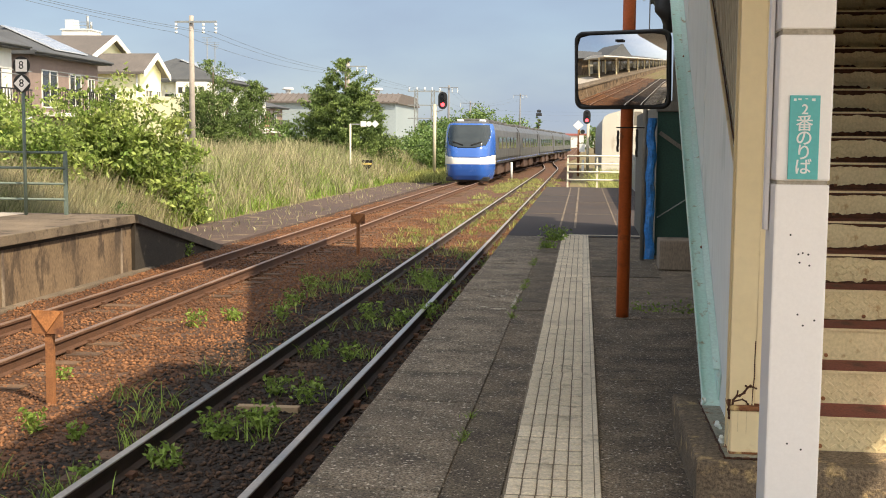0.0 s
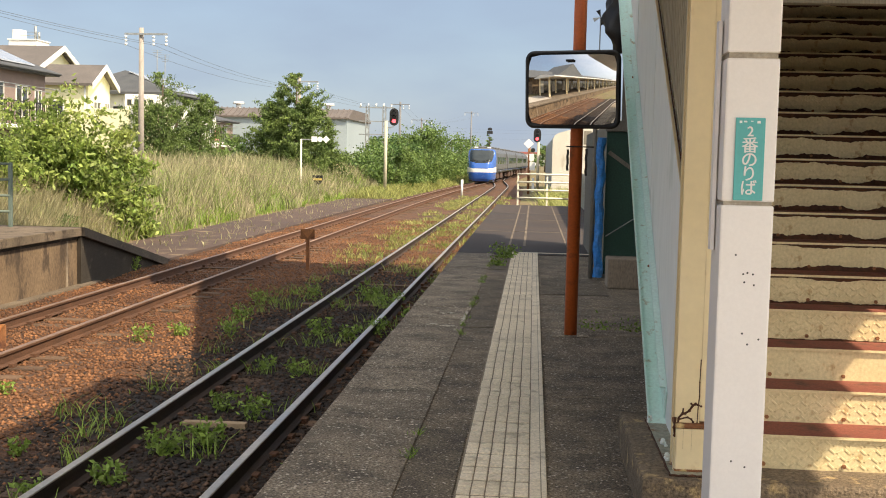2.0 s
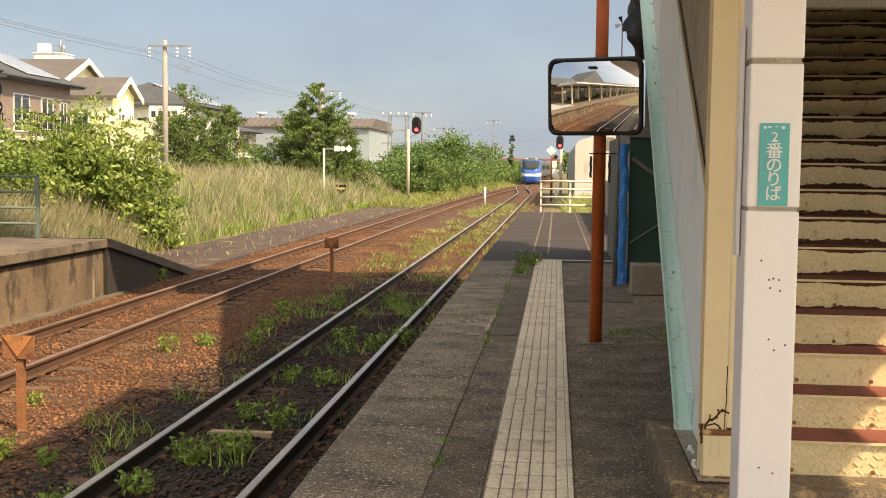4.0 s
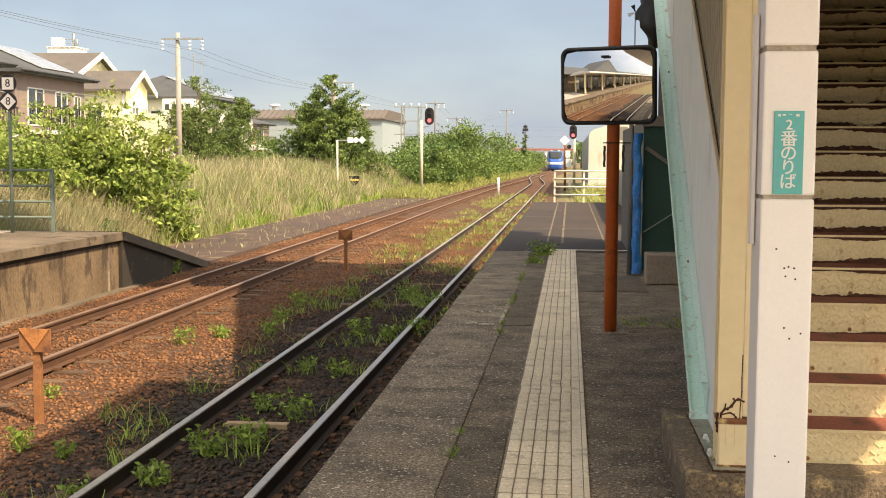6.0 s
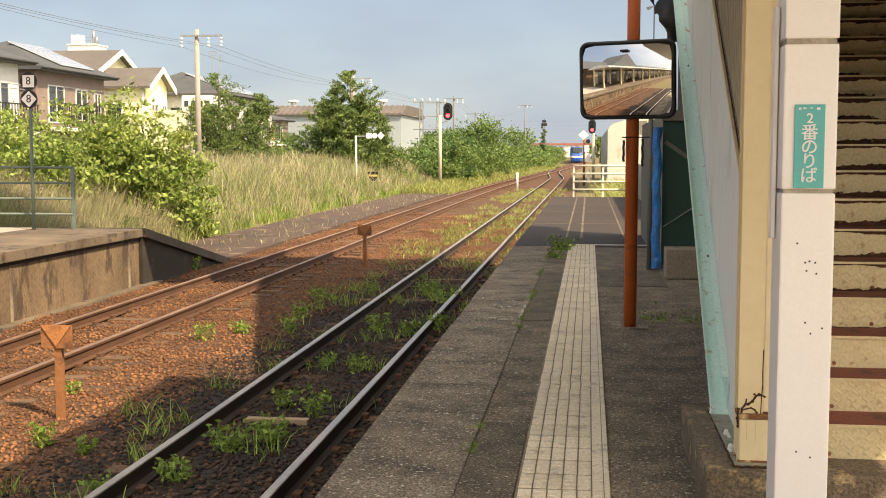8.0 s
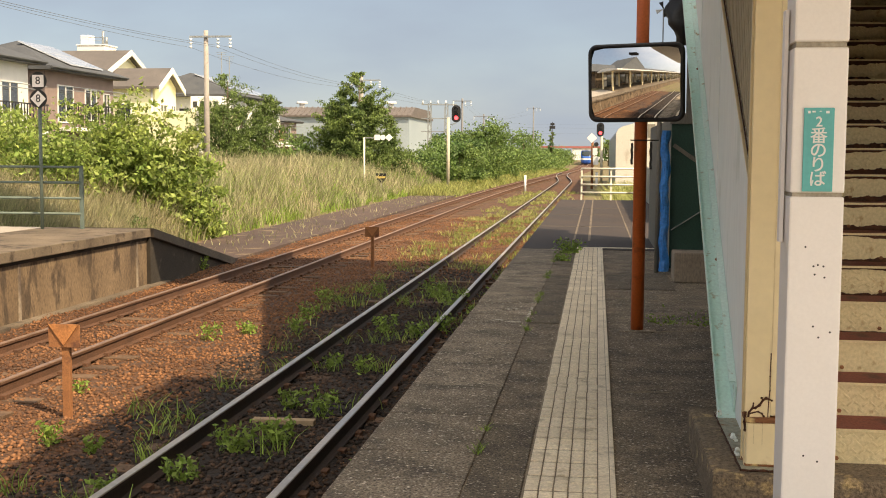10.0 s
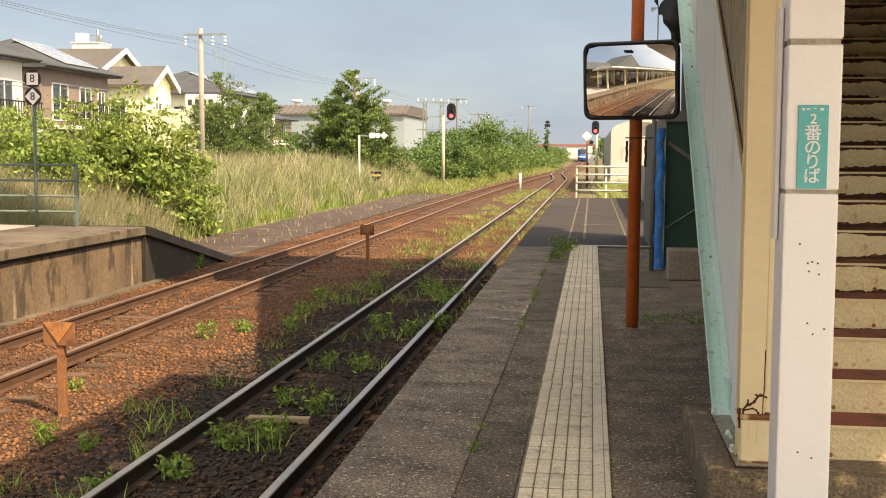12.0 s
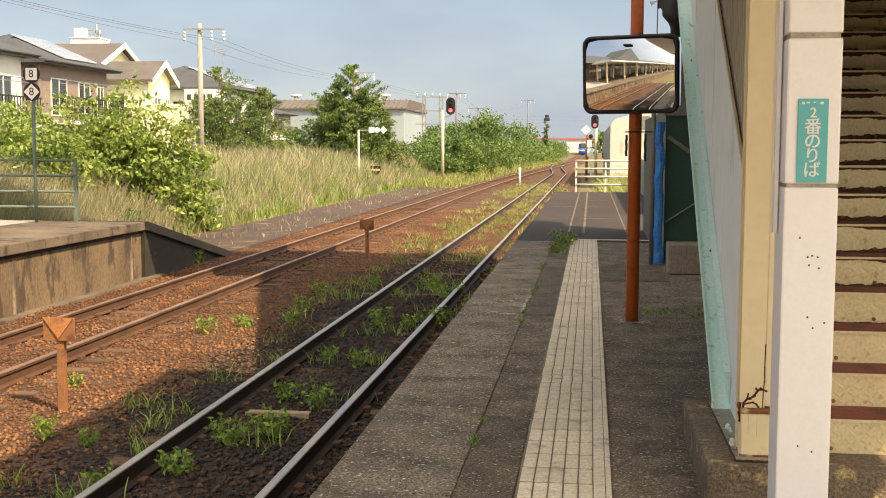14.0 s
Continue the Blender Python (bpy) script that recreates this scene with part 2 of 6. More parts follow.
M_FENCEWHITE = surf("white_painted_rail", (0.72, 0.68, 0.52), (0.78, 0.75, 0.62), 0.6, scale=3, fine=60, bump=0.1, spot=(0.42, 0.30, 0.14), spot_amount=0.15)
M_POLE = surf("concrete_pole", (0.30, 0.270, 0.240), (0.38, 0.345, 0.305), 0.85, scale=2, fine=40, bump=0.2)
M_LENS = surf("red_signal_lens", (0.6, 0.02, 0.02), (0.7, 0.03, 0.03), 0.3, glow=(1.0, 0.05, 0.06), glow_power=5.0, bump=0)
M_DARKLENS = surf("unlit_signal_lens", (0.02, 0.02, 0.02), (0.03, 0.03, 0.03), 0.2, bump=0)
M_FARPOLE = surf("weathered_grey_pole", (0.15, 0.155, 0.16), (0.20, 0.20, 0.205), 0.8, scale=2, fine=30, bump=0.1)
M_BASEPLATE = surf("grey_green_base_plate", (0.26, 0.26, 0.20), (0.36, 0.35, 0.27), 0.8, scale=8, fine=60, bump=0.3, spot=(0.22, 0.11, 0.05), spot_amount=0.25, spot_scale=14)
M_JOINT = surf("grey_beige_joint", (0.34, 0.30, 0.24), (0.46, 0.41, 0.33), 0.9, scale=6, fine=60, bump=0.2)
M_RUSTDARK = surf("dark_rust_line", (0.05, 0.02, 0.01), (0.10, 0.04, 0.018), 0.9, scale=12, fine=60, bump=0.4)
M_WIRE = surf("overhead_wire", (0.10, 0.11, 0.12), (0.13, 0.14, 0.15), 0.6, bump=0)


# ---- builders ----
def box(bm, x0, x1, y0, y1, z0, z1, bevel=0.0):
    vs = [bm.verts.new((x, y, z)) for z in (z0, z1) for y in (y0, y1) for x in (x0, x1)]
    fs = [bm.faces.new([vs[i] for i in f]) for f in ((0, 2, 3, 1), (4, 5, 7, 6), (0, 1, 5, 4), (2, 6, 7, 3), (0, 4, 6, 2), (1, 3, 7, 5))]
    if bevel:
        es = list({e for f in fs for e in f.edges})
        bmesh.ops.bevel(bm, geom=es, offset=bevel, segments=2, affect="EDGES", profile=0.6)


def rod(bm, a, b, r, seg=10, r2=None):
    """A round bar from a to b."""
    a, b = Vector(a), Vector(b)
    r2 = r if r2 is None else r2
    q = (b - a).to_track_quat("Z", "Y")
    rings = []
    for c, rr in ((a, r), (b, r2)):
        rings.append([bm.verts.new(c + q @ Vector((rr * math.cos(2 * math.pi * k / seg), rr * math.sin(2 * math.pi * k / seg), 0))) for k in range(seg)])
    for k in range(seg):
        f = bm.faces.new((rings[0][k], rings[0][(k + 1) % seg], rings[1][(k + 1) % seg], rings[1][k]))
        f.smooth = seg > 6
    bm.faces.new(rings[0][::-1])
    bm.faces.new(rings[1])


def beam(bm, a, b, w, h):
    """A square bar from a to b, w across and h high."""
    a, b = Vector(a), Vector(b)
    d = (b - a).normalized()
    side = d.cross(Vector((0, 0, 1)))
    side = Vector((1, 0, 0)) if side.length < 1e-3 else side.normalized()
    up = side.cross(d)
    vs = [bm.verts.new(c + side * sx * w / 2 + up * sz * h / 2) for c in (a, b) for sz in (-1, 1) for sx in (-1, 1)]
    for f in ((0, 1, 3, 2), (4, 6, 7, 5), (0, 4, 5, 1), (2, 3, 7, 6), (0, 2, 6, 4), (1, 5, 7, 3)):
        bm.faces.new([vs[i] for i in f])


def prism(bm, pts, axis, a, b):
    """A flat outline, given by two coordinates, drawn out along an axis from a to b."""
    def at(p, w):
        return {"x": (w, p[0], p[1]), "y": (p[0], w, p[1]), "z": (p[0], p[1], w)}[axis]
    r0 = [bm.verts.new(at(p, a)) for p in pts]
    r1 = [bm.verts.new(at(p, b)) for p in pts]
    n = len(pts)
    for k in range(n):
        bm.faces.new((r0[k], r0[(k + 1) % n], r1[(k + 1) % n], r1[k]))
    bm.faces.new(r0[::-1])
    bm.faces.new(r1)
    bmesh.ops.recalc_face_normals(bm, faces=bm.faces[:])


def mesh_of(name, bm, material):
    me = bpy.data.meshes.new(name)
    bm.to_mesh(me)
    bm.free()
    me.materials.append(material)
    return me


def part(name, bm, material, parent, label="", m=None):
    ob = new(name, mesh_of(name, bm, material) if isinstance(bm, bmesh.types.BMesh) else bm)
    ob.parent = parent
    if m is not None:
        ob.matrix_basis = m
    return tagged(ob, label)


def thing(name, m, label, category, group="", kind=""):
    ob = new(name)
    ob.empty_display_size = 0.2
    ob.matrix_basis = m
    return tagged(ob, label, category, group, kind)


def solid(name, bm, material, label, category, kind="", group="", m=None):
    ob = new(name, mesh_of(name, bm, material))
    if m is not None:
        ob.matrix_basis = m
    return tagged(ob, label, category, group, kind)


def raw_mesh(name, verts, faces_n, material, smooth=False):
    """A mesh from arrays: verts (n, 3), faces (m, k) of equal corner count."""
    verts, faces_n = np.asarray(verts, np.float32), np.asarray(faces_n, np.int32)
    me = bpy.data.meshes.new(name)
    k = faces_n.shape[1]
    me.vertices.add(len(verts))
    me.vertices.foreach_set("co", verts.ravel())
    me.loops.add(faces_n.size)
    me.loops.foreach_set("vertex_index", faces_n.ravel())
    me.polygons.add(len(faces_n))
    me.polygons.foreach_set("loop_start", np.arange(0, faces_n.size, k, dtype=np.int32))
    me.polygons.foreach_set("loop_total", np.full(len(faces_n), k, np.int32))
    if smooth:
        me.polygons.foreach_set("use_smooth", np.ones(len(faces_n), bool))
    me.update(calc_edges=True)
    me.materials.append(material)
    return me


RNG = np.random.default_rng(7)


def smooth_step(a, b, v):
    u = np.clip((np.asarray(v, float) - a) / (b - a), 0, 1)
    return u * u * (3 - 2 * u)


RAIL_Z = -0.708


def far_track_x(y):
    """Centre line of the through line: straight, then easing to the right past the points."""
    return -6.29 + 3.75 * smooth_step(48, 208, y)


def near_track_x(y):
    """Centre line of the platform line, which joins the through line at the points."""
    return -2.63 + (far_track_x(y) + 2.63) * smooth_step(94, 150, y)


def ground_z(x, y):
    """Height of the open ground: level at the line, a low bank on the far side."""
    x, y = np.asarray(x, float), np.asarray(y, float)
    bank = 1.15 * smooth_step(-10.6, -15.5, x)
    roll = 0.10 * np.sin(x * 0.31 + 1.0) * np.sin(y * 0.23) * smooth_step(-10.5, -13, x)
    return -0.97 + bank + roll


# ---- ground, platforms ----
def sheet(name, xs, ys, height, material, label, category, kind="structure"):
    xs, ys = np.asarray(xs, float), np.asarray(ys, float)
    gx, gy = np.meshgrid(xs, ys)
    gz = height(gx, gy)
    v = np.stack([gx, gy, gz], -1).reshape(-1, 3)
    a = (np.arange(len(ys) - 1)[:, None] * len(xs) + np.arange(len(xs) - 1)[None, :]).ravel()
    f = np.stack([a, a + 1, a + 1 + len(xs), a + len(xs)], 1)
    ob = new(name, raw_mesh(name, v, f, material, True))
    return tagged(ob, label, category, "", kind)


far_steps = [260, 340, 450, 600, 800, 1200, 2000, 3500]
sheet("ground", [-3500, -1500, -600, -250, -120, -80, -55, -40] + list(np.arange(-32, -8.0, 0.8)) + [-6, -3, 0, 3, 6, 10, 20, 40, 80, 200, 600, 1500, 3500],
      [-3500, -1000, -300, -100, -50, -25] + list(np.arange(-12, 200, 2.5)) + far_steps, ground_z, M_SOIL,
      "brown soil and grassland rising in a low bank beyond the tracks", "ground")


def ballast_z(x, y):
    nx = near_track_x(y)
    fx = far_track_x(y)
    d = np.minimum(np.abs(x - nx), np.abs(x - fx))
    return -0.90 + 0.035 * np.exp(-(d / 0.9) ** 2) + 0.025 * np.sin(x * 2.3 + np.sin(y * 0.9)) * np.sin(y * 1.7)


def ballast_band():
    ys = np.concatenate([np.arange(-6, 40, 0.35), np.arange(40, 140, 1.2), np.arange(140, 620, 6)])
    u = np.linspace(0, 1, 34)
    left = far_track_x(ys) - 1.85 + 0.0 * ys
    right = np.minimum(np.maximum(near_track_x(ys), far_track_x(ys)) + 1.9, 1.5)
    right = np.where(ys < 39.3, -1.12, right)
    gx = left[:, None] + (right - left)[:, None] * u[None, :]
    gy = np.repeat(ys[:, None], len(u), 1)
    gz = ballast_z(gx, gy) - 0.06 * (u[None, :] < 0.01) - 0.05 * (u[None, :] > 0.99)
    v = np.stack([gx, gy, gz], -1).reshape(-1, 3)
    a = (np.arange(len(ys) - 1)[:, None] * len(u) + np.arange(len(u) - 1)[None, :]).ravel()
    f = np.stack([a, a + 1, a + 1 + len(u), a + len(u)], 1)
    bed = raw_mesh("ballast_bed", v, f, M_BALLAST, True)
    bed.materials.append(M_OILSHADE)      # bed of the platform track, darkened by oil and mostly by painted shade
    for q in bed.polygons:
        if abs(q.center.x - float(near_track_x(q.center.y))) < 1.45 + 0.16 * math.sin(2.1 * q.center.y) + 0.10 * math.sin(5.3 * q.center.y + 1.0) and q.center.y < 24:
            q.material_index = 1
    tagged(new("ballast_bed", bed), "rust-stained brown ballast bed under both tracks", "ballast", "", "structure")


ballast_band()


def loose_stones():
    """Single crushed stones over the near ballast."""
    n = 92000
    y = 4.5 + 40 * RNG.random(n) ** 1.7
    x = -8.0 + 6.85 * RNG.random(n)
    s = 0.010 + 0.018 * RNG.random(n) ** 1.8
    base = np.array([(1, 0, 0), (-1, 0, 0), (0, 1, 0), (0, -1, 0), (0, 0, 1), (0, 0, -1)], float)
    tri = np.array([(0, 2, 4), (2, 1, 4), (1, 3, 4), (3, 0, 4), (2, 0, 5), (1, 2, 5), (3, 1, 5), (0, 3, 5)])
    v = base[None] * (0.7 + 0.6 * RNG.random((n, 6, 1))) * s[:, None, None] * np.array([1.2, 1.2, 0.8])
    ang = RNG.random(n) * 6.28
    c, sn = np.cos(ang)[:, None], np.sin(ang)[:, None]
    vx, vy = v[..., 0] * c - v[..., 1] * sn, v[..., 0] * sn + v[..., 1] * c
    tilt = (RNG.random(n)[:, None] - 0.5) * 1.4
    vz = v[..., 2] + vx * tilt * 0.6
    v = np.stack([vx + x[:, None], vy + y[:, None], vz + (ballast_z(x, y) + 0.3 * s)[:, None]], -1).reshape(-1, 3)
    f = (tri[None] + (np.arange(n) * 6)[:, None, None]).reshape(-1, 3)
    # stones near the platform track take the colour with shade painted in
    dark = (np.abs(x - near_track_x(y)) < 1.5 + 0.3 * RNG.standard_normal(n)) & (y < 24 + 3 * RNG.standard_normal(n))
    for pick, mat, label in ((~dark, M_STONES, "loose rust-brown crushed stones over the track bed"), (dark, M_OILSHADESTONE, "loose crushed stones along the platform track, dark with oil and painted shade")):
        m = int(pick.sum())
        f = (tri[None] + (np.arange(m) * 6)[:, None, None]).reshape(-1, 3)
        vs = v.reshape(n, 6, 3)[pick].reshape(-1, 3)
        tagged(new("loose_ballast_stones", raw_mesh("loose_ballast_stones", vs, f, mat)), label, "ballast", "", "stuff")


loose_stones()

PLATFORM_END = 39.3
bm = bmesh.new()
box(bm, -1.06, 9.0, -14, PLATFORM_END, -1.1, -0.004)
platform = solid("platform", bm, M_ASPHALT, "dark worn asphalt station platform with a concrete edge", "platform", "structure")
bm = bmesh.new()
box(bm, -1.19, 2.4, 18.64, PLATFORM_END, -0.12, 0.004)
part("worn_paving", bm, M_REDPAVE, platform, "dark worn asphalt")
for y in (24.6, 29.5, 33.0):
    bm = bmesh.new()
    box(bm, -1.15, 2.3, y, y + 0.035, 0.0, 0.008)
    part("pale_joint", bm, M_FARCOPING, platform)
for x, w in ((-0.40, 0.035), (-0.14, 0.045), (0.62, 0.03)):
    bm = bmesh.new()
    box(bm, x, x + w, 20.5, PLATFORM_END - 0.3, 0.0, 0.0075)
    part("pale_joint", bm, M_FARCOPING, platform)
for x0, x1, y0, y1 in ((-0.575, -0.318, 10.4, 14.6), (-0.57, -0.32, 16.0, 18.6), (0.14, 0.9, 13.2, 15.0), (-0.575, -0.32, 2.5, 6.4)):
    bm = bmesh.new()
    box(bm, x0, x1, y0, y1, -0.02, 0.003)
    part("asphalt_patch", bm, M_PATCH, platform, "darker asphalt patch")


for x0, x1, y0, y1 in ((-0.90, -0.72, 11.20, 11.28), (-0.93, -0.80, 10.42, 10.50), (-0.80, -0.66, 10.36, 10.42), (-0.625, -0.60, 10.5, 11.4)):
    bm = bmesh.new()
    n = 9
    near = [(x0 + (x1 - x0) * k / n, y0 + 0.02 * RNG.random()) for k in range(n + 1)]
    away = [(x0 + (x1 - x0) * k / n, y1 - 0.02 * RNG.random()) for k in range(n, -1, -1)]
    prism(bm, near + away, "z", 0.004, 0.0125)
    part("faded_paint_mark", bm, M_PAINTMARK, platform, "worn white paint mark")


def coping_slabs():
    for k in range(48):
        y0 = -2.0 + k * 0.86
        if y0 + 0.85 > 19.05:
            break
        bm = bmesh.new()
        dz = 0.004 * RNG.random()
        box(bm, -1.19 + 0.008 * RNG.random(), -0.585, 0, 0.848, -0.16, 0.004 + dz, 0.006)
        part("coping_slab", bm, M_COPING, platform, m=pose(0, y0, 0))


coping_slabs()


def tactile_strip():
    strip = thing("tactile_paving", pose(0, 0, 0), "cream tactile warning strip set in the platform asphalt", "tactile paving")
    bm = bmesh.new()
    box(bm, -0.312, 0.113, 2.4, 18.95, -0.02, 0.002)
    part("bed", bm, M_GROUT, strip)
    bm = bmesh.new()
    for i in range(5):
        for j in range(2):
            cx, cy = -0.305 + 0.0666 * i, 0.004 + 0.1195 * j
            box(bm, cx + 0.0035, cx + 0.0631, cy + 0.010, cy + 0.1130 - 0.006 * j, 0.0, 0.009, 0.003)
            for q in range(2):
                box(bm, cx + 0.016, cx + 0.0506, cy + 0.016 + 0.050 * q, cy + 0.050 + 0.050 * q, 0.009, 0.0105)
    tile = mesh_of("tile", bm, M_TACTILE)
    bm = bmesh.new()
    box(bm, 0.031, 0.082, 0.002, 0.494, 0.0, 0.009, 0.002)
    box(bm, 0.0855, 0.110, 0.002, 0.494, 0.0, 0.014, 0.003)
    line = mesh_of("inner_line_tile", bm, M_TACTILE)
    for k in range(67):
        part("tile", tile, None, strip, m=pose(0.0015 * RNG.standard_normal(), 2.42 + 0.2465 * k, 0.0, 0, 0, 0.15 * RNG.standard_normal()))
    for k in range(33):
        part("inner_line_tile", line, None, strip, m=pose(0, 2.42 + 0.5 * k, 0))
    bm = bmesh.new()
    box(bm, -0.305, 1.0, 18.95, 19.06, -0.02, 0.010)
    part("end_line", bm, M_TACTILE, strip, "pale painted line across the platform")


tactile_strip()


# ---- tracks ----
def railway_track(name, centre, y_far, gauge, label, top):
    track = thing(name, pose(0, 0, 0), label, "railway track", "railway tracks", "structure")
    ys = np.concatenate([np.arange(-6, 60, 3.0), np.arange(60, 150, 2.0), np.arange(150, 640, 8.0)])
    ys = ys[ys <= y_far]
    foot = [(-0.062, -0.153), (0.062, -0.153), (0.062, -0.142), (0.012, -0.125), (0.010, -0.045), (0.030, -0.036), (0.031, -0.012),
            (-0.031, -0.012), (-0.030, -0.036), (-0.010, -0.045), (-0.012, -0.125), (-0.062, -0.142)]
    head = [(-0.0315, -0.0125), (0.0315, -0.0125), (0.0300, -0.003), (0.020, 0.0), (-0.020, 0.0), (-0.0300, -0.003)]
    for side in (-1, 1):
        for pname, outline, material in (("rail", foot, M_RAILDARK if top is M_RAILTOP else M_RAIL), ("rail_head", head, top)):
            bm = bmesh.new()
            rings = []
            for y in ys:
                cx = float(centre(y)) + side * gauge / 2
                rings.append([bm.verts.new((cx + px, y, RAIL_Z + pz)) for px, pz in outline])
            n = len(outline)
            for a, b in zip(rings[:-1], rings[1:]):
                for k in range(n):
                    bm.faces.new((a[k], a[(k + 1) % n], b[(k + 1) % n], b[k]))
            bm.faces.new(rings[0])
            bm.faces.new(rings[-1][::-1])
            part(pname, bm, material, track, ("bright worn rail top" if top is M_RAILTOP else "dull brown rail top") if pname == "rail_head" else "")
    return track


track_near = railway_track("railway_track", near_track_x, 147, 1.132, "platform-side railway track with bright rail tops and weeds", M_RAILTOP)
track_far = railway_track("railway_track", far_track_x, 640, 1.132, "through railway track with rust-brown rails on brown ballast", M_RAILBROWN)


def sleepers(track, centre, y0, y1, step, lift):
    bm = bmesh.new()
    box(bm, -1.0, 1.0, -0.1, 0.1, -0.14, 0.0, 0.008)
    me = mesh_of("sleeper", bm, M_SLEEPER)
    bm = bmesh.new()
    for s in (-1, 1):
        for o in (-1, 1):
            box(bm, s * 0.566 + o * 0.075 - 0.03, s * 0.566 + o * 0.075 + 0.03, -0.055, 0.055, 0.0, 0.045, 0.004)
    clips = mesh_of("rail_clips", bm, M_RAIL)
    y = y0
    while y < y1:
        dz = RAIL_Z - 0.153 - lift + 0.006 * RNG.standard_normal() + (0.03 if RNG.random() < 0.2 and lift > 0.02 else 0.0)
        sl = part("sleeper", me, None, track, m=pose(float(centre(y)), y, dz, 0, 0, 0.6 * RNG.standard_normal()))
        part("rail_clips", clips, None, sl)
        y += step


sleepers(track_near, near_track_x, 4.6, 70, 0.62, 0.030)
sleepers(track_far, far_track_x, 8.0, 110, 0.60, 0.012)

# ---- far platform with its ramp ----
bm = bmesh.new()
box(bm, -15.0, -8.02, 2.0, 19.9, -1.1, -0.0)
platform_far = solid("platform_far", bm, M_FARWALL, "weathered concrete platform across the tracks, stained face", "platform", "structure")
bm = bmesh.new()
box(bm, -15.0, -7.93, 2.0, 19.9, 0.0, 0.15, 0.012)
part("coping", bm, M_FARCOPING, platform_far)
# dark strip standing in for the coping's shadow on the wall
bm = bmesh.new()
box(bm, -8.02, -8.004, 2.0, 19.9, -0.06, -0.001)
part("dark_joint", bm, M_RAMP, platform_far)
bm = bmesh.new()
prism(bm, [(19.9, 0.15), (19.9, -1.1), (24.6, -1.1), (24.6, -0.80)], "x", -9.5, -7.95)
part("ramp", bm, M_RAMP, platform_far, "concrete ramp at the platform end, dark with algae and painted shade")
bm = bmesh.new()
prism(bm, [(19.9, 0.155), (19.9, 0.0), (24.6, -0.95), (24.6, -0.795)], "x", -9.5, -7.88)
part("ramp_coping", bm, M_DARKCON, platform_far)
bm = bmesh.new()
box(bm, -14.9, -9.9, 2.0, 19.8, 0.15, 0.156)
part("pale_surface", bm, M_PALECON, platform_far, "pale sandy platform surface")
bm = bmesh.new()
box(bm, -8.02, -7.84, 2.0, 20.6, -1.0, -0.855, 0.02)
part("footing", bm, M_FARCOPING, platform_far)
for y in (6.0, 10.6, 15.2, 19.4):
    bm = bmesh.new()
    box(bm, -8.02, -8.006, y, y + 0.07, -0.9, -0.06)
    part("pale_seam", bm, M_CONCRETE, platform_far)
bm = bmesh.new()
box(bm, -10.6, -8.15, 24.4, 68, -1.0, -0.885)
solid("asphalt_walkway", bm, M_WALKWAY, "low dark asphalt strip beside the through track", "walkway", "structure")

# ---- footbridge stairs ----
PLINTH_Z = 0.18
RISE, RUN, STAIR_Y = 0.1541, 0.2655, 5.162
STEPS = 35
bm = bmesh.new()
box(bm, 0.505, 3.9, 4.9, 6.25, -0.05, PLINTH_Z, 0.02)
solid("stair_plinth", bm, M_PLINTH, "mossy brown concrete plinth under the footbridge stairs", "plinth", "structure")


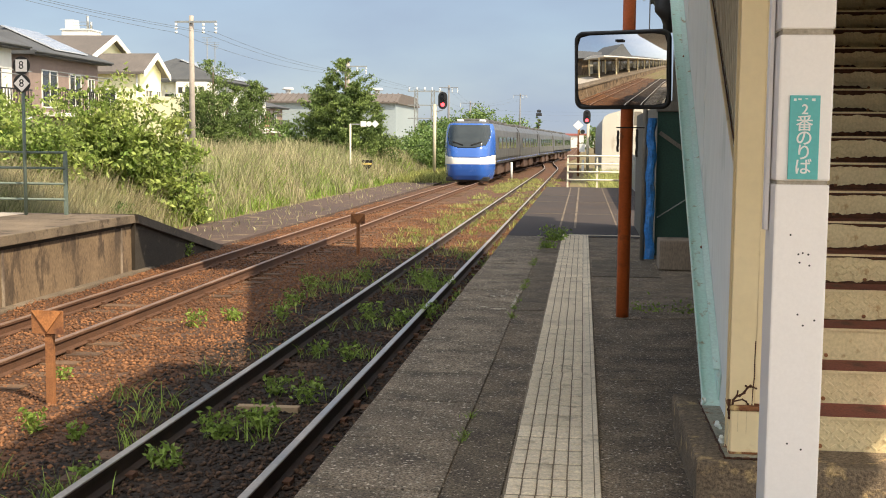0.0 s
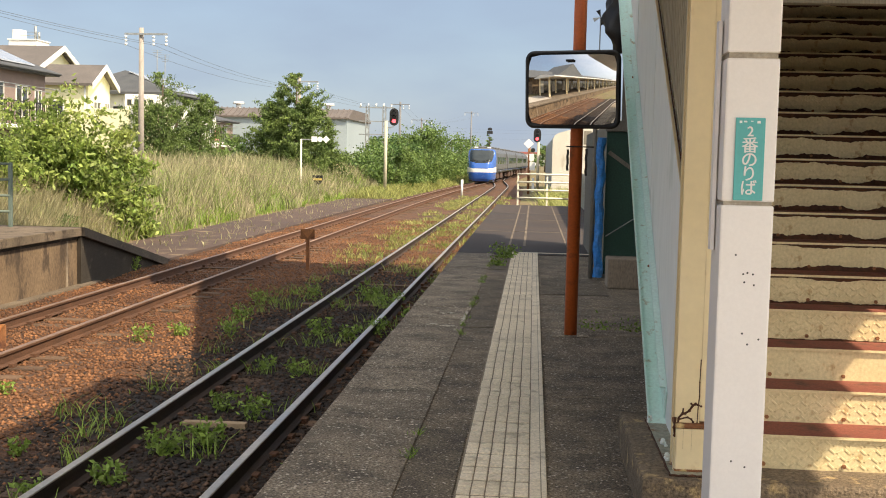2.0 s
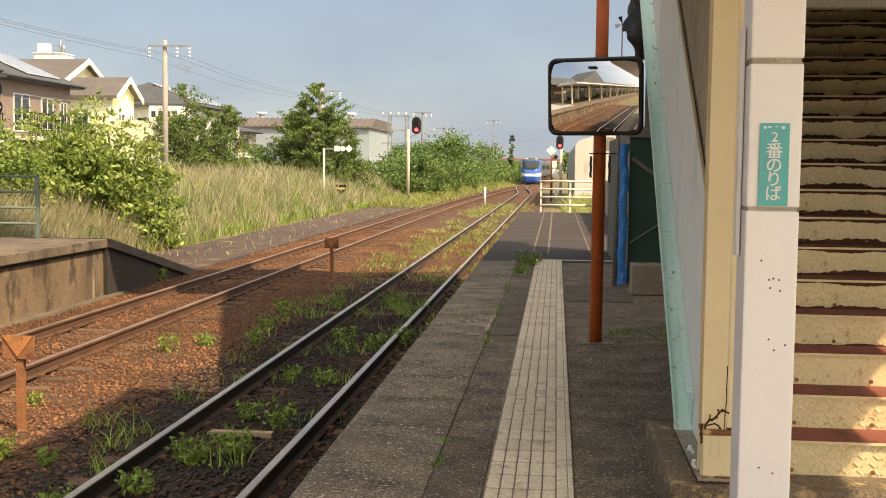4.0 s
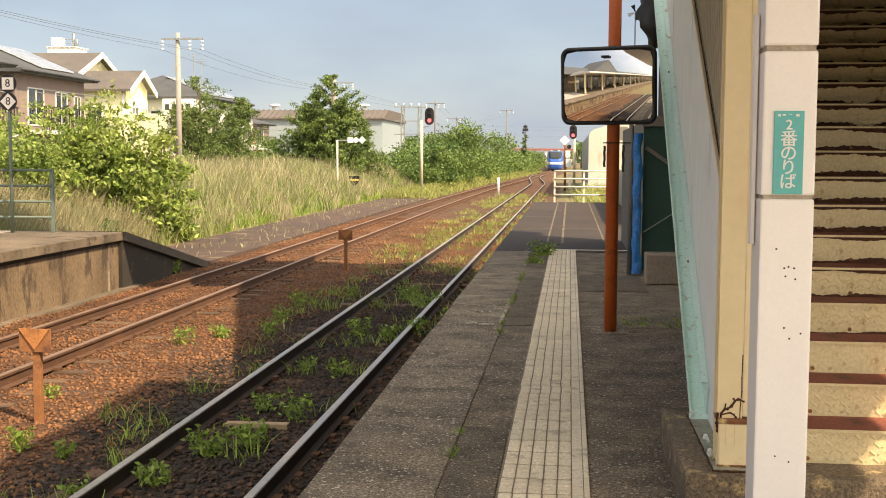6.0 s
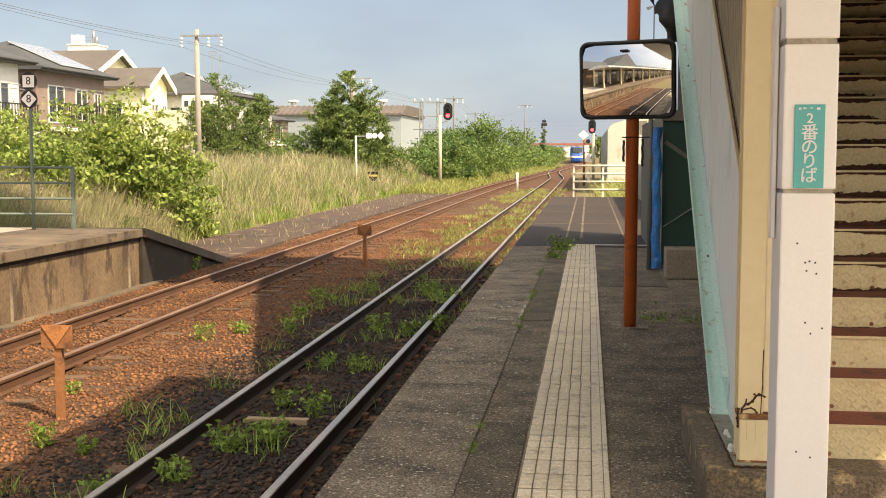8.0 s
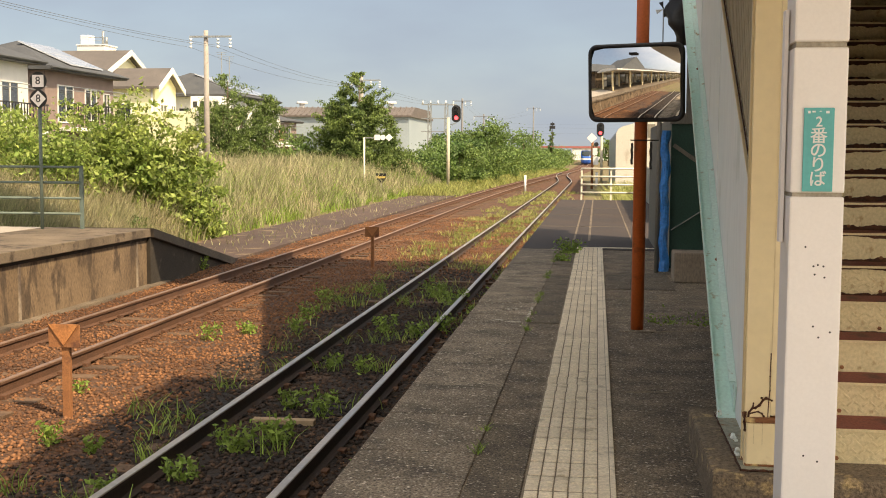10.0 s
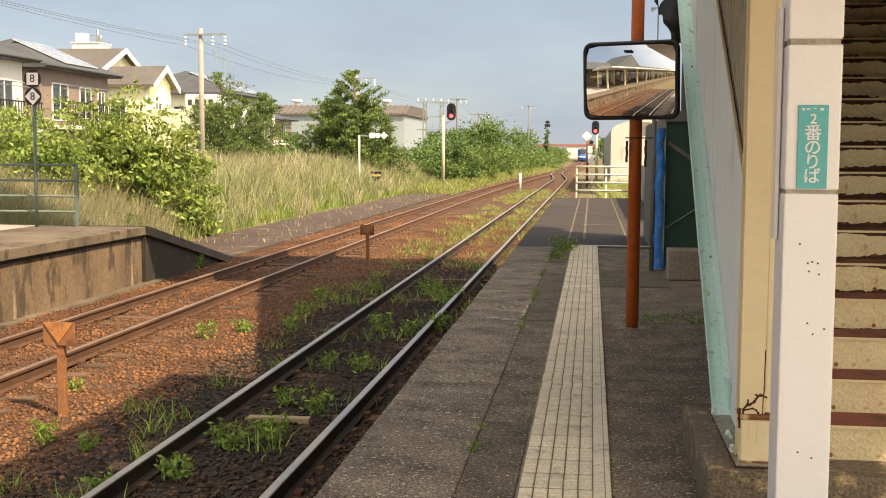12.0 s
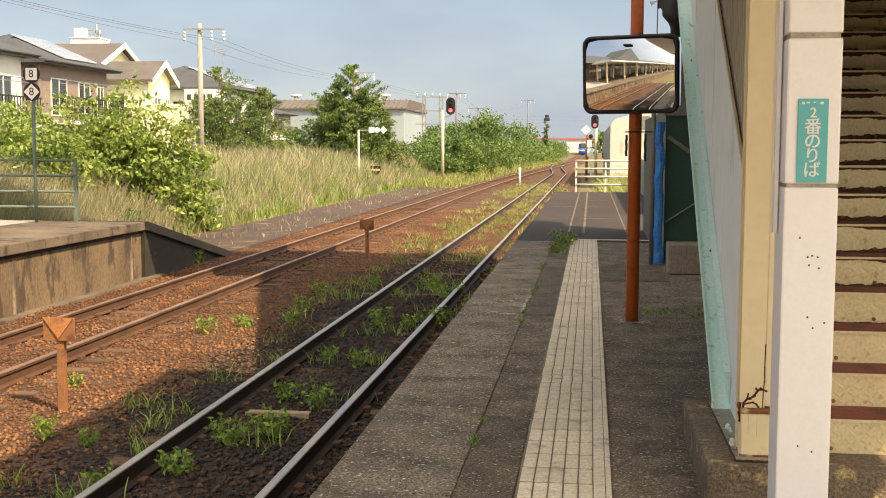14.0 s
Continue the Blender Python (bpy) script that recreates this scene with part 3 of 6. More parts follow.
def stairs():
    flight = thing("footbridge_stairs", pose(0, 0, 0), "cream steel stair flight with rusted risers and red-brown treads", "stairs", "", "structure")
    x0, x1 = 0.86, 3.3
    bm = bmesh.new()
    box(bm, x0, x1, 0, 0.006, 0.0, RISE - 0.012)
    # studs of the tread plate
    for i in range(60):
        for j in range(4):
            cx, cz = x0 + 0.02 + i * 0.034 + 0.017 * (j % 2), 0.020 + j * 0.034
            sgn = 1 if (i + j) % 2 else -1
            a = Vector((cx, -0.0008, cz))
            d, e = Vector((0.0135, 0, 0.0105 * sgn)), Vector((0.003, 0, -0.004 * sgn))
            vs = [bm.verts.new(a + p) for p in (-d - e, d - e, d + e, -d + e)]
            top = [bm.verts.new(a + p * 0.7 + Vector((0, -0.0022, 0))) for p in (-d - e, d - e, d + e, -d + e)]
            bm.faces.new(top)
            for k in range(4):
                bm.faces.new((vs[k], vs[(k + 1) % 4], top[(k + 1) % 4], top[k]))
    riser = mesh_of("riser", bm, M_STEP)
    bm = bmesh.new()
    box(bm, x0, x1, 0.0, 0.006, 0.0, RISE - 0.012)
    riser_plain = mesh_of("riser_plain", bm, M_STEP)
    bm = bmesh.new()
    box(bm, x0, x1, -0.012, RUN + 0.004, -0.010, 0.0, 0.003)
    tread = mesh_of("tread", bm, M_TREAD)
    bm = bmesh.new()
    box(bm, x0, x1, -0.018, -0.012, -0.010, 0.001)
    nosing = mesh_of("nosing", bm, M_STEP)
    bm = bmesh.new()
    for i in range(7):
        rod(bm, (x0 + 0.2 + 0.35 * i, -0.010, 0.022), (x0 + 0.2 + 0.35 * i, 0.0, 0.022), 0.010, 6)
    bolts = mesh_of("bolts", bm, M_RUST)
    # ragged rust along each riser foot; rust plus painted shade below each nosing
    rust, drips = [], []
    for j in range(6):
        for store, z0, sign, most in ((rust, 0.0, 1, 0.012 + 0.004 * j), (drips, RISE - 0.012, -1, 0.006 + 0.005 * j)):
            bm = bmesh.new()
            n = 210
            slow = np.convolve(RNG.random(n + 21) ** 3, np.ones(21) / 21, "valid")
            quick = np.convolve(RNG.random(n + 9) ** 3, np.ones(9) / 9, "valid")
            deep = 0.001 + most * (2.6 * np.clip(slow - 0.16, 0, 1) * 2.2 + 0.5 * quick[:n + 1])
            lo = [bm.verts.new((x0 + (x1 - x0) * i / n, -0.0035, z0)) for i in range(n + 1)]
            hi = [bm.verts.new((x0 + (x1 - x0) * i / n, -0.0035, z0 + sign * float(deep[i]))) for i in range(n + 1)]
            bk = [bm.verts.new((v.co.x, 0.002, v.co.z)) for v in hi]
            for i in range(n):
                bm.faces.new((lo[i], lo[i + 1], hi[i + 1], hi[i]))
                bm.faces.new((hi[i], hi[i + 1], bk[i + 1], bk[i]))
            store.append(mesh_of("rust_line", bm, M_RUSTDARK))
    for k in range(STEPS):
        y, z = STAIR_Y + k * RUN, PLINTH_Z + k * RISE
        part("riser", riser_plain if k in (2, 5, 6, 7) else riser, None, flight, m=pose(0, y, z))
        part("tread", tread, None, flight, m=pose(0, y, z + RISE))
        part("nosing", nosing, None, flight, m=pose(0, y, z + RISE))
        if 2 < k < 24:
            part("rust_line", rust[(0, 1, 3, 1, 4, 3, 5)[min(k, 6)]], None, flight, m=pose(0.02 * (k % 5), y, z))
            if k > 3:
                part("rust_drip", drips[min(5, k // 2)], None, flight, m=pose(-0.02 * (k % 4), y, z))
        part("bolts", bolts, None, flight, m=pose(0.06 * (k % 3), y, z))
    top = PLINTH_Z + STEPS * RISE
    bm = bmesh.new()
    box(bm, x0, x1, STAIR_Y + STEPS * RUN, 17.0, top - 0.1, top)
    part("landing", bm, M_TREAD, flight)
    return flight


stairs()


def stair_side():
    """Side wall of the covered stairs: outward-flanged stringer, sheet panels, edge trim and corrugated upper sheets."""
    side = thing("stair_side_wall", pose(0.655, 5.05, PLINTH_Z, 0, 0, -1.2), "pale green sheet side wall of the covered stairs with mint steel edges", "stair wall", "", "structure")
    pitch = RISE / RUN
    ln, foot, wall_x = 10.2, 0.89, 0.045

    def z_low(y):
        return pitch * (y - foot)
    for nm, lx, w, lift, h in (("stringer_flange", 0.003, 0.084, 0.005, 0.012), ("stringer_web", wall_x - 0.006, 0.008, 0.10, 0.19), ("stringer_top_flange", wall_x - 0.020, 0.036, 0.20, 0.010)):
        bm = bmesh.new()
        beam(bm, (lx, foot - 0.02, lift), (lx, ln, z_low(ln) + lift), w, h)
        part(nm, bm, M_MINT, side)
    bm = bmesh.new()
    beam(bm, (-0.040, foot - 0.02, 0.012), (-0.040, ln, z_low(ln) + 0.012), 0.006, 0.045)
    part("flange_lip", bm, M_MINT, side)
    bm = bmesh.new()
    prism(bm, [(0.12, 0.0), (foot + 0.04, 0.0), (ln, z_low(ln)), (ln, z_low(ln) + 1.47), (0.12, z_low(0.12) + 1.47)], "x", wall_x, wall_x + 0.016)
    part("sheet_panel", bm, M_PALE, side)
    # upright seams between the sheets
    for k in range(5):
        y = 0.55 + 1.82 * k
        bm = bmesh.new()
        box(bm, wall_x - 0.004, wall_x, y, y + 0.03, max(0.0, z_low(y)) + 0.02, z_low(y) + 1.46)
        part("panel_seam", bm, M_PALE, side)
    bm = bmesh.new()
    for k in range(224):
        y = 0.1 + 0.045 * k
        zt = z_low(y) + 1.46
        box(bm, wall_x + 0.012 + 0.010 * (k % 2), wall_x + 0.030 + 0.010 * (k % 2), y, y + 0.045, zt, zt + (1.5 if y < 5 else 1.0))
    part("corrugated_sheet", bm, M_CORRSIDE, side)
    bm = bmesh.new()
    beam(bm, (wall_x - 0.006, 0.10, z_low(0.10) + 1.465), (wall_x - 0.006, ln, z_low(ln) + 1.465), 0.012, 0.016)
    part("top_trim", bm, M_CREAM, side)
    bm = bmesh.new()
    beam(bm, (wall_x + 0.004, 0.10, z_low(0.10) + 1.485), (wall_x + 0.004, ln, z_low(ln) + 1.485), 0.005, 0.014)
    part("rusted_trim_edge", bm, M_RUSTDARK, side, "dark rusted edge above the trim")
    for yy, reach in ((2.05, 0.05), (4.3, 0.09), (6.6, 0.05), (8.4, 0.07)):
        bm = bmesh.new()
        beam(bm, (-0.012, yy, z_low(yy) + 0.012), (-0.012, yy + reach, z_low(yy + reach) + 0.012), 0.060, 0.008)
        bmesh.ops.create_icosphere(bm, subdivisions=1, radius=0.016, matrix=Matrix.Translation((0.03, yy + 0.03, z_low(yy) + 0.035)))
        part("stringer_joint", bm, M_RUST, side, "rusted stringer joint")
    for k in range(5):
        y = 4.0 + 0.62 * k
        bm = bmesh.new()
        beam(bm, (0.038, y, z_low(y) + 0.02), (0.042, y + 0.35, z_low(y + 0.35) + 0.02), 0.010, 0.010)
        part("rust_streak", bm, M_RUST, side)
    return side


stair_side()


def cream_column():
    c = thing("steel_column", pose(0.712, 5.08, PLINTH_Z), "cream painted steel column with a rusty boxed foot", "column", "", "structure")
    bm = bmesh.new()
    for x0, x1, y0, y1 in ((-0.065, 0.04, -0.06, -0.045), (-0.065, 0.04, 0.045, 0.06), (-0.02, -0.008, -0.045, 0.045)):
        box(bm, x0, x1, y0, y1, 0.0, 3.6)
    part("flanged_post", bm, M_CREAM, c)
    bm = bmesh.new()
    box(bm, 0.04, 0.075, -0.062, 0.07, 0.23, 3.6, 0.004)
    part("cover_strip", bm, M_CREAM, c)
    bm = bmesh.new()
    box(bm, -0.060, 0.070, -0.08, 0.08, 0.012, 0.20, 0.008)
    part("foot_box", bm, M_CREAM, c)
    bm = bmesh.new()
    box(bm, -0.064, 0.074, -0.085, 0.085, 0.20, 0.222, 0.006)
    part("rusted_rim", bm, M_FLAKE, c, "flaking rusty rim")
    # rust cracks creeping up the seam like twigs
    for path, r in ((((0.038, 0.50), (0.036, 0.40), (0.037, 0.34), (0.033, 0.29), (0.031, 0.225)), 0.0026),
                    (((0.036, 0.30), (0.022, 0.305), (0.010, 0.298), (-0.004, 0.275), (-0.022, 0.262), (-0.032, 0.262), (-0.048, 0.242), (-0.052, 0.205)), 0.0055),
                    (((-0.032, 0.262), (-0.030, 0.282)), 0.004), (((0.010, 0.298), (0.003, 0.306)), 0.004), (((0.036, 0.30), (0.046, 0.296)), 0.004),
                    (((-0.048, 0.236), (-0.010, 0.246), (0.006, 0.238), (0.014, 0.226)), 0.004), (((-0.062, 0.245), (-0.066, 0.20), (-0.062, 0.165)), 0.006)):
        bm = bmesh.new()
        for (xa, za), (xb, zb) in zip(path, path[1:]):
            rod(bm, (xa, -0.060, za), (xb, -0.060, zb), r, 6, r * 0.8)
            bmesh.ops.create_icosphere(bm, subdivisions=1, radius=r * (1.0 + 0.5 * RNG.random()), matrix=Matrix.Translation((xb, -0.061, zb)))
        part("rust_crack", bm, M_RUSTDARK, c, "dark rust crack")
    bm = bmesh.new()
    n = 14
    front = [(-0.080 + 0.20 * k / n, -0.122 + 0.004 * math.sin(2.1 * k)) for k in range(n + 1)]
    prism(bm, front + [(0.12, 1.0), (-0.085, 1.0)], "z", 0.001, 0.012)
    part("base_plate", bm, M_BASEPLATE, c, "grey-green base plate")
    bm = bmesh.new()
    for (xa, ya), (xb, yb) in zip(front, front[1:]):
        rod(bm, (xa, ya - 0.001, 0.004), (xb, yb - 0.001, 0.004), 0.005 + 0.002 * RNG.random(), 6)
    for k in range(22):
        rod(bm, (-0.083 + 0.003 * math.sin(1.7 * k), -0.12 + 0.05 * k, 0.004), (-0.083 + 0.003 * math.sin(1.7 * k + 1.7), -0.07 + 0.05 * k, 0.004), 0.004 + 0.003 * RNG.random(), 6)
    part("rusty_edge", bm, M_RUSTDARK, c, "rusted wavy plate edge")
    bm = bmesh.new()
    box(bm, -0.062, 0.072, -0.0835, 0.0835, 0.012, 0.022, 0.003)
    part("rusty_foot_seam", bm, M_FLAKE, c, "rust-stained seam along the foot")
    for px, ln in ((-0.030, 0.09), (0.006, 0.10)):
        bm = bmesh.new()
        box(bm, px, px + 0.0025, -0.0808, -0.079, 0.20 - ln, 0.20)
        part("rust_streak", bm, M_STEP, c)
    for px, py in ((-0.070, 0.10), (-0.066, 0.36), (-0.075, 0.86)):
        bm = bmesh.new()
        for k in range(4):
            bmesh.ops.create_icosphere(bm, subdivisions=2, radius=0.009 + 0.004 * RNG.random(), matrix=Matrix.Translation((px + 0.008 * RNG.standard_normal(), py + 0.008 * RNG.standard_normal(), 0.016 + 0.008 * k)))
        part("anchor_bolt", bm, M_PALE, c, "paint-clogged anchor bolt")
    return c


cream_column()


def white_pillar():
    p = thing("white_pillar", pose(0.7895, 4.4125, 0.0), "white panel-clad platform pillar with recessed horizontal joints", "pillar", "", "structure")
    w = 0.0955
    for z0, z1 in ((0.0, 1.372), (1.386, 1.906), (1.926, 2.9), (2.92, 3.5)):
        bm = bmesh.new()
        box(bm, -w, w, -w, w, z0, z1, 0.008)
        part("panel", bm, M_WHITE, p)
    bm = bmesh.new()
    box(bm, -w + 0.008, w - 0.008, -w + 0.008, w - 0.008, 0, 3.5)
    part("core", bm, M_JOINT, p)
    bm = bmesh.new()
    for dx, dz in ((-0.035, 1.19), (-0.005, 1.12), (0.01, 1.125), (0.03, 1.12), (0.0, 1.09), (0.035, 1.08), (0.02, 0.86), (0.0, 0.9), (-0.02, 0.42), (0.06, 0.88), (0.03, 0.4)):
        rod(bm, (dx, -w - 0.0005, dz), (dx, -w + 0.002, dz), 0.004, 6)
    part("screw_hole", bm, M_BLACK, p)
    bm = bmesh.new()
    box(bm, -w - 0.020, -w - 0.005, 0.0, 0.05, 1.20, 2.05, 0.002)
    part("edge_strip", bm, M_WHITE, p)
    return p


white_pillar()


def platform_sign():
    s = thing("platform_sign", pose(0.787, 4.309, 1.535), "teal platform sign with white Japanese lettering on the pillar", "sign")
    bm = bmesh.new()
    box(bm, -0.053, 0.053, 0.0, 0.006, -0.144, 0.156, 0.002)
    part("plate", bm, M_SIGN, s)
    for i, ch in enumerate("2番のりば"):
        cu = bpy.data.curves.new("lettering", "FONT")
        cu.body, cu.size, cu.align_x, cu.align_y = ch, 0.050 if i == 0 else 0.061, "CENTER", "CENTER"
        cu.extrude = 0.0006
        ob = new("lettering", cu)
        bpy.context.view_layer.update()
        me = bpy.data.meshes.new_from_object(ob.evaluated_get(bpy.context.evaluated_depsgraph_get()))
        bpy.data.objects.remove(ob)
        me.materials.clear()
        me.materials.append(M_LETTER)
        bm = bmesh.new()       # two shifted strokes make the heavy lettering
        bm.from_mesh(me)
        for dx, dy, dz in ((0.0016, 0.0, 0.0002), (0.0008, 0.0012, 0.0004)):
            bm.from_mesh(me)
            bm.verts.ensure_lookup_table()
            bmesh.ops.translate(bm, vec=(dx, dy, dz), verts=bm.verts[-len(me.vertices):])
        bm.to_mesh(me)
        bm.free()
        part("lettering", me, None, s, m=pose(-0.001, -0.0015, 0.104 - 0.0515 * i, 90, 0, 0))
    for k, dx in enumerate((-0.036, -0.018, 0.004, 0.03)):
        bm = bmesh.new()
        box(bm, dx - 0.004 - 0.003 * (k % 2), dx + 0.005, -0.001, 0.0, 0.136 + 0.003 * (k % 3), 0.145)
        part("worn_mark", bm, M_LETTER, s)
    return s


platform_sign()


def traffic_mirror():
    t = thing("platform_mirror", pose(0.37, 10.14, 0.0), "convex platform mirror with a black rim on an orange post", "mirror")
    bm = bmesh.new()
    rod(bm, (0, 0, 0), (0, 0, 4.2), 0.055, 16)
    part("post", bm, M_ORANGE, t, "orange painted steel post")
    bm = bmesh.new()
    box(bm, -0.16, 0.16, -0.14, 0.14, 0.0, 0.004)
    part("base_patch", bm, M_COPING, t, "rough mortar patch")
    bm = bmesh.new()
    rod(bm, (-0.09, -0.06, 1.645), (0.15, -0.06, 1.645), 0.006, 6)
    part("clamp_bar", bm, M_BLACK, t)
    for dx, z0, z1 in ((-0.075, 1.44, 1.62), (0.085, 1.40, 1.63)):
        bm = bmesh.new()
        for k in range(6):
            f = k / 6
            beam(bm, (dx + 0.003 * math.sin(k * 2.2), -0.06, z1 - (z1 - z0) * f), (dx + 0.003 * math.sin(k * 2.2 + 2.2), -0.06, z1 - (z1 - z0) * (f + 0.18)), 0.030 + 0.012 * math.sin(k * 1.3), 0.02)
        part("hanging_strap", bm, M_BLACK, t)
    face = thing("mirror_head", pose(-0.045, -0.10, 2.13, 4, 0, -20.5), "", "")
    face.parent = t
    w, h, r = 0.42, 0.325, 0.075

    def ring(w, h, r, y):
        out = []
        for cx, cz, a0 in ((w - r, h - r, 0), (-w + r, h - r, 90), (-w + r, -h + r, 180), (w - r, -h + r, 270)):
            for k in range(7):
                a = radians(a0 + 15 * k)
                out.append((cx + r * math.cos(a), y, cz + r * math.sin(a)))
        return out
    bm = bmesh.new()
    prof = [(0, 0.0), (0.006, -0.03), (-0.012, -0.045), (-0.032, -0.035), (-0.036, -0.02)]
    rings = [[bm.verts.new(c) for c in ring(w + o, h + o, r + o, y)] for o, y in prof]
    for a, b in zip(rings[:-1], rings[1:]):
        for k in range(28):
            bm.faces.new((a[k], a[(k + 1) % 28], b[(k + 1) % 28], b[k])).smooth = True
    bm.faces.new(rings[0])
    bmesh.ops.recalc_face_normals(bm, faces=bm.faces[:])
    part("rim", bm, M_BLACK, face, "black plastic rim")
    bm = bmesh.new()
    gw, gh, n = w - 0.03, h - 0.03, 28
    grid = []
    R = 1.7
    for j in range(n + 1):
        row = []
        for i in range(n + 1):
            u, v = 2 * i / n - 1, 2 * j / n - 1
            # squircle grid so that the pane fills the rounded frame
            x, z = gw * u, gh * v
            k = max(0.0, abs(u) + abs(v) - 1.72) * 0.20
            x, z = x * (1 - k), z * (1 - k)
            d2 = x * x + z * z
            row.append(bm.verts.new((x, -0.022 - (math.sqrt(R * R - d2) - math.sqrt(R * R - gw * gw - gh * gh)), z)))
        grid.append(row)
    for j in range(n):
        for i in range(n):
            bm.faces.new((grid[j][i], grid[j][i + 1], grid[j + 1][i + 1], grid[j + 1][i])).smooth = True
    part("mirror_glass", bm, M_MIRROR, face, "convex mirror")
    bm = bmesh.new()
    box(bm, -0.035, 0.035, -0.104, -0.092, 0.235, 0.255, 0.003)
    part("maker_tag", bm, M_BLACK, face, "small dark maker tag")
    for z in (-0.15, 0.15):
        bm = bmesh.new()
        beam(bm, (0.045, 0.0, z), (0.045, 0.10, z), 0.06, 0.03)
        part("bracket", bm, M_GREYSTEEL, face)
    return t


traffic_mirror()


# ---- roof over the platform and the stairs (out of view; they cast the shade) ----
bm = bmesh.new()
box(bm, -1.15, 3.65, 0.9, 6.6, 3.35, 3.5)
box(bm, -1.15, 0.6, 6.6, 9.35, 3.35, 3.5)
solid("platform_canopy", bm, M_CANOPY, "pale sheet canopy roof over the platform", "canopy", "structure")
bm = bmesh.new()
slope = 0.488
prism(bm, [(6.6, 3.45), (16.0, 3.45 + 9.4 * slope), (19.5, 3.45 + 9.4 * slope), (19.5, 3.55 + 9.4 * slope), (16.0, 3.55 + 9.4 * slope), (6.6, 3.55)], "x", 0.6, 3.5)
solid("stair_roof", bm, M_CORR, "grey sheet roof above the covered stairs", "roof", "structure")
# unseen wall, shaped so that its shade falls on platform and stairs
bm = bmesh.new()
prism(bm, [(4.95, 0.0), (4.95, 3.34), (6.7, 3.44), (16.0, 3.45 + 9.4 * slope), (19.5, 3.45 + 9.4 * slope), (19.5, 3.0), (13.0, 0.0)], "x", 3.35, 3.42)
solid("stair_outer_wall", bm, M_CORR, "grey sheet outer wall of the covered stairs", "stair wall", "structure")
# added out of view to shut light out at the stair top
bm = bmesh.new()
box(bm, 1.2, 3.34, 16.2, 16.3, 0.0, 3.40 + 9.4 * slope)
solid("stair_end_wall", bm, M_CORR, "unseen grey sheet wall added to keep light off the stairs", "stair wall", "structure")
# pale sheet added behind the camera as a reflector for the sunlight
bm = bmesh.new()
box(bm, -1.0, 9.0, -14.0, 1.6, -0.004, 0.004)
part("pale_paving", bm, M_PALECON, platform, "pale paving added behind the camera to bounce sunlight forward")
# added just above the view to keep light off the upper steps
bm = bmesh.new()
box(bm, 0.80, 3.34, 5.30, 5.38, 2.24, 3.34)
solid("stair_entrance_header", bm, M_CORR, "unseen grey sheet header added to dim the stairs", "stair wall", "structure")

# hidden sheet added to stop light bouncing down onto the steps
bm = bmesh.new()
pitch = RISE / RUN
prism(bm, [(5.385, 2.26), (16.15, 2.26 + 10.765 * pitch), (16.15, 2.32 + 10.765 * pitch), (5.385, 2.32)], "x", 0.80, 3.34)
solid("stair_soffit", bm, M_CORR, "unseen sloping grey sheet added to dim the upper stairs", "ceiling", "structure")


def crack(x, y, heading, length, width):
    """A thin dark wandering crack lying on the paving."""
    bm = bmesh.new()
    pts, a = [], heading
    n = max(4, int(length / 0.07))
    for _ in range(n):
        a += 0.12 * RNG.standard_normal() - 0.3 * (a - heading)
        x, y = x + 0.07 * math.cos(a), y + 0.07 * math.sin(a)
        pts.append((x, y, width * (0.4 + RNG.random())))
    rows = [(bm.verts.new((px - w / 2 * math.sin(heading), py + w / 2 * math.cos(heading), 0.0)), bm.verts.new((px + w / 2 * math.sin(heading), py - w / 2 * math.cos(heading), 0.0)),
             bm.verts.new((px, py, 0.0065))) for px, py, w in pts]
    for p, q in zip(rows[:-1], rows[1:]):
        bm.faces.new((p[0], q[0], q[2], p[2]))
        bm.faces.new((p[2], q[2], q[1], p[1]))
    part("crack", bm, M_GROUT, platform, "dirt-filled crack")


for x, y, hd, ln, w in ((0.14, 10.0, 0.03, 1.0, 0.016), (-0.56, 14.7, 0.0, 0.24, 0.02), (0.14, 12.3, -0.05, 0.9, 0.010), (0.14, 7.4, 0.04, 0.4, 0.008)):
    crack(x, y, hd, ln, w)

# covered footbridge over the tracks, above and beyond the stairs
bridge = thing("footbridge", pose(0, 17.0, 5.3), "covered grey sheet footbridge crossing over both tracks", "footbridge", "", "structure")
for nm, y0, y1, z0, z1 in (("deck", 0.0, 3.4, 0.0, 0.3), ("side_sheet", 0.0, 0.08, 0.3, 2.7), ("side_sheet", 3.32, 3.4, 0.3, 2.7), ("roof", -0.2, 3.6, 2.7, 2.95)):
    bm = bmesh.new()
    box(bm, -17.0, 3.45, y0, y1, z0, z1)
    part(nm, bm, M_CORR, bridge)


# ---- plants ----
M_LEAF = surf("bright_shrub_leaf", (0.14, 0.24, 0.045), (0.40, 0.455, 0.13), 0.6, scale=0.9, fine=8, bump=0.0, grain=0.2, island=0.55, through_light=0.4)
M_LEAFMID = surf("hedge_leaf", (0.075, 0.15, 0.04), (0.20, 0.28, 0.07), 0.6, scale=0.4, fine=5, bump=0.0, grain=0.2, island=0.45, through_light=0.3)
M_LEAFDARK = surf("dark_tree_leaf", (0.080, 0.135, 0.038), (0.18, 0.25, 0.062), 0.65, scale=0.6, fine=5, bump=0.0, grain=0.2, island=0.5, through_light=0.25)
M_GRASS = surf("tall_dry_grass", (0.22, 0.245, 0.11), (0.45, 0.39, 0.25), 0.7, scale=0.25, fine=3, bump=0.0, grain=0.25, island=0.45, through_light=0.3)
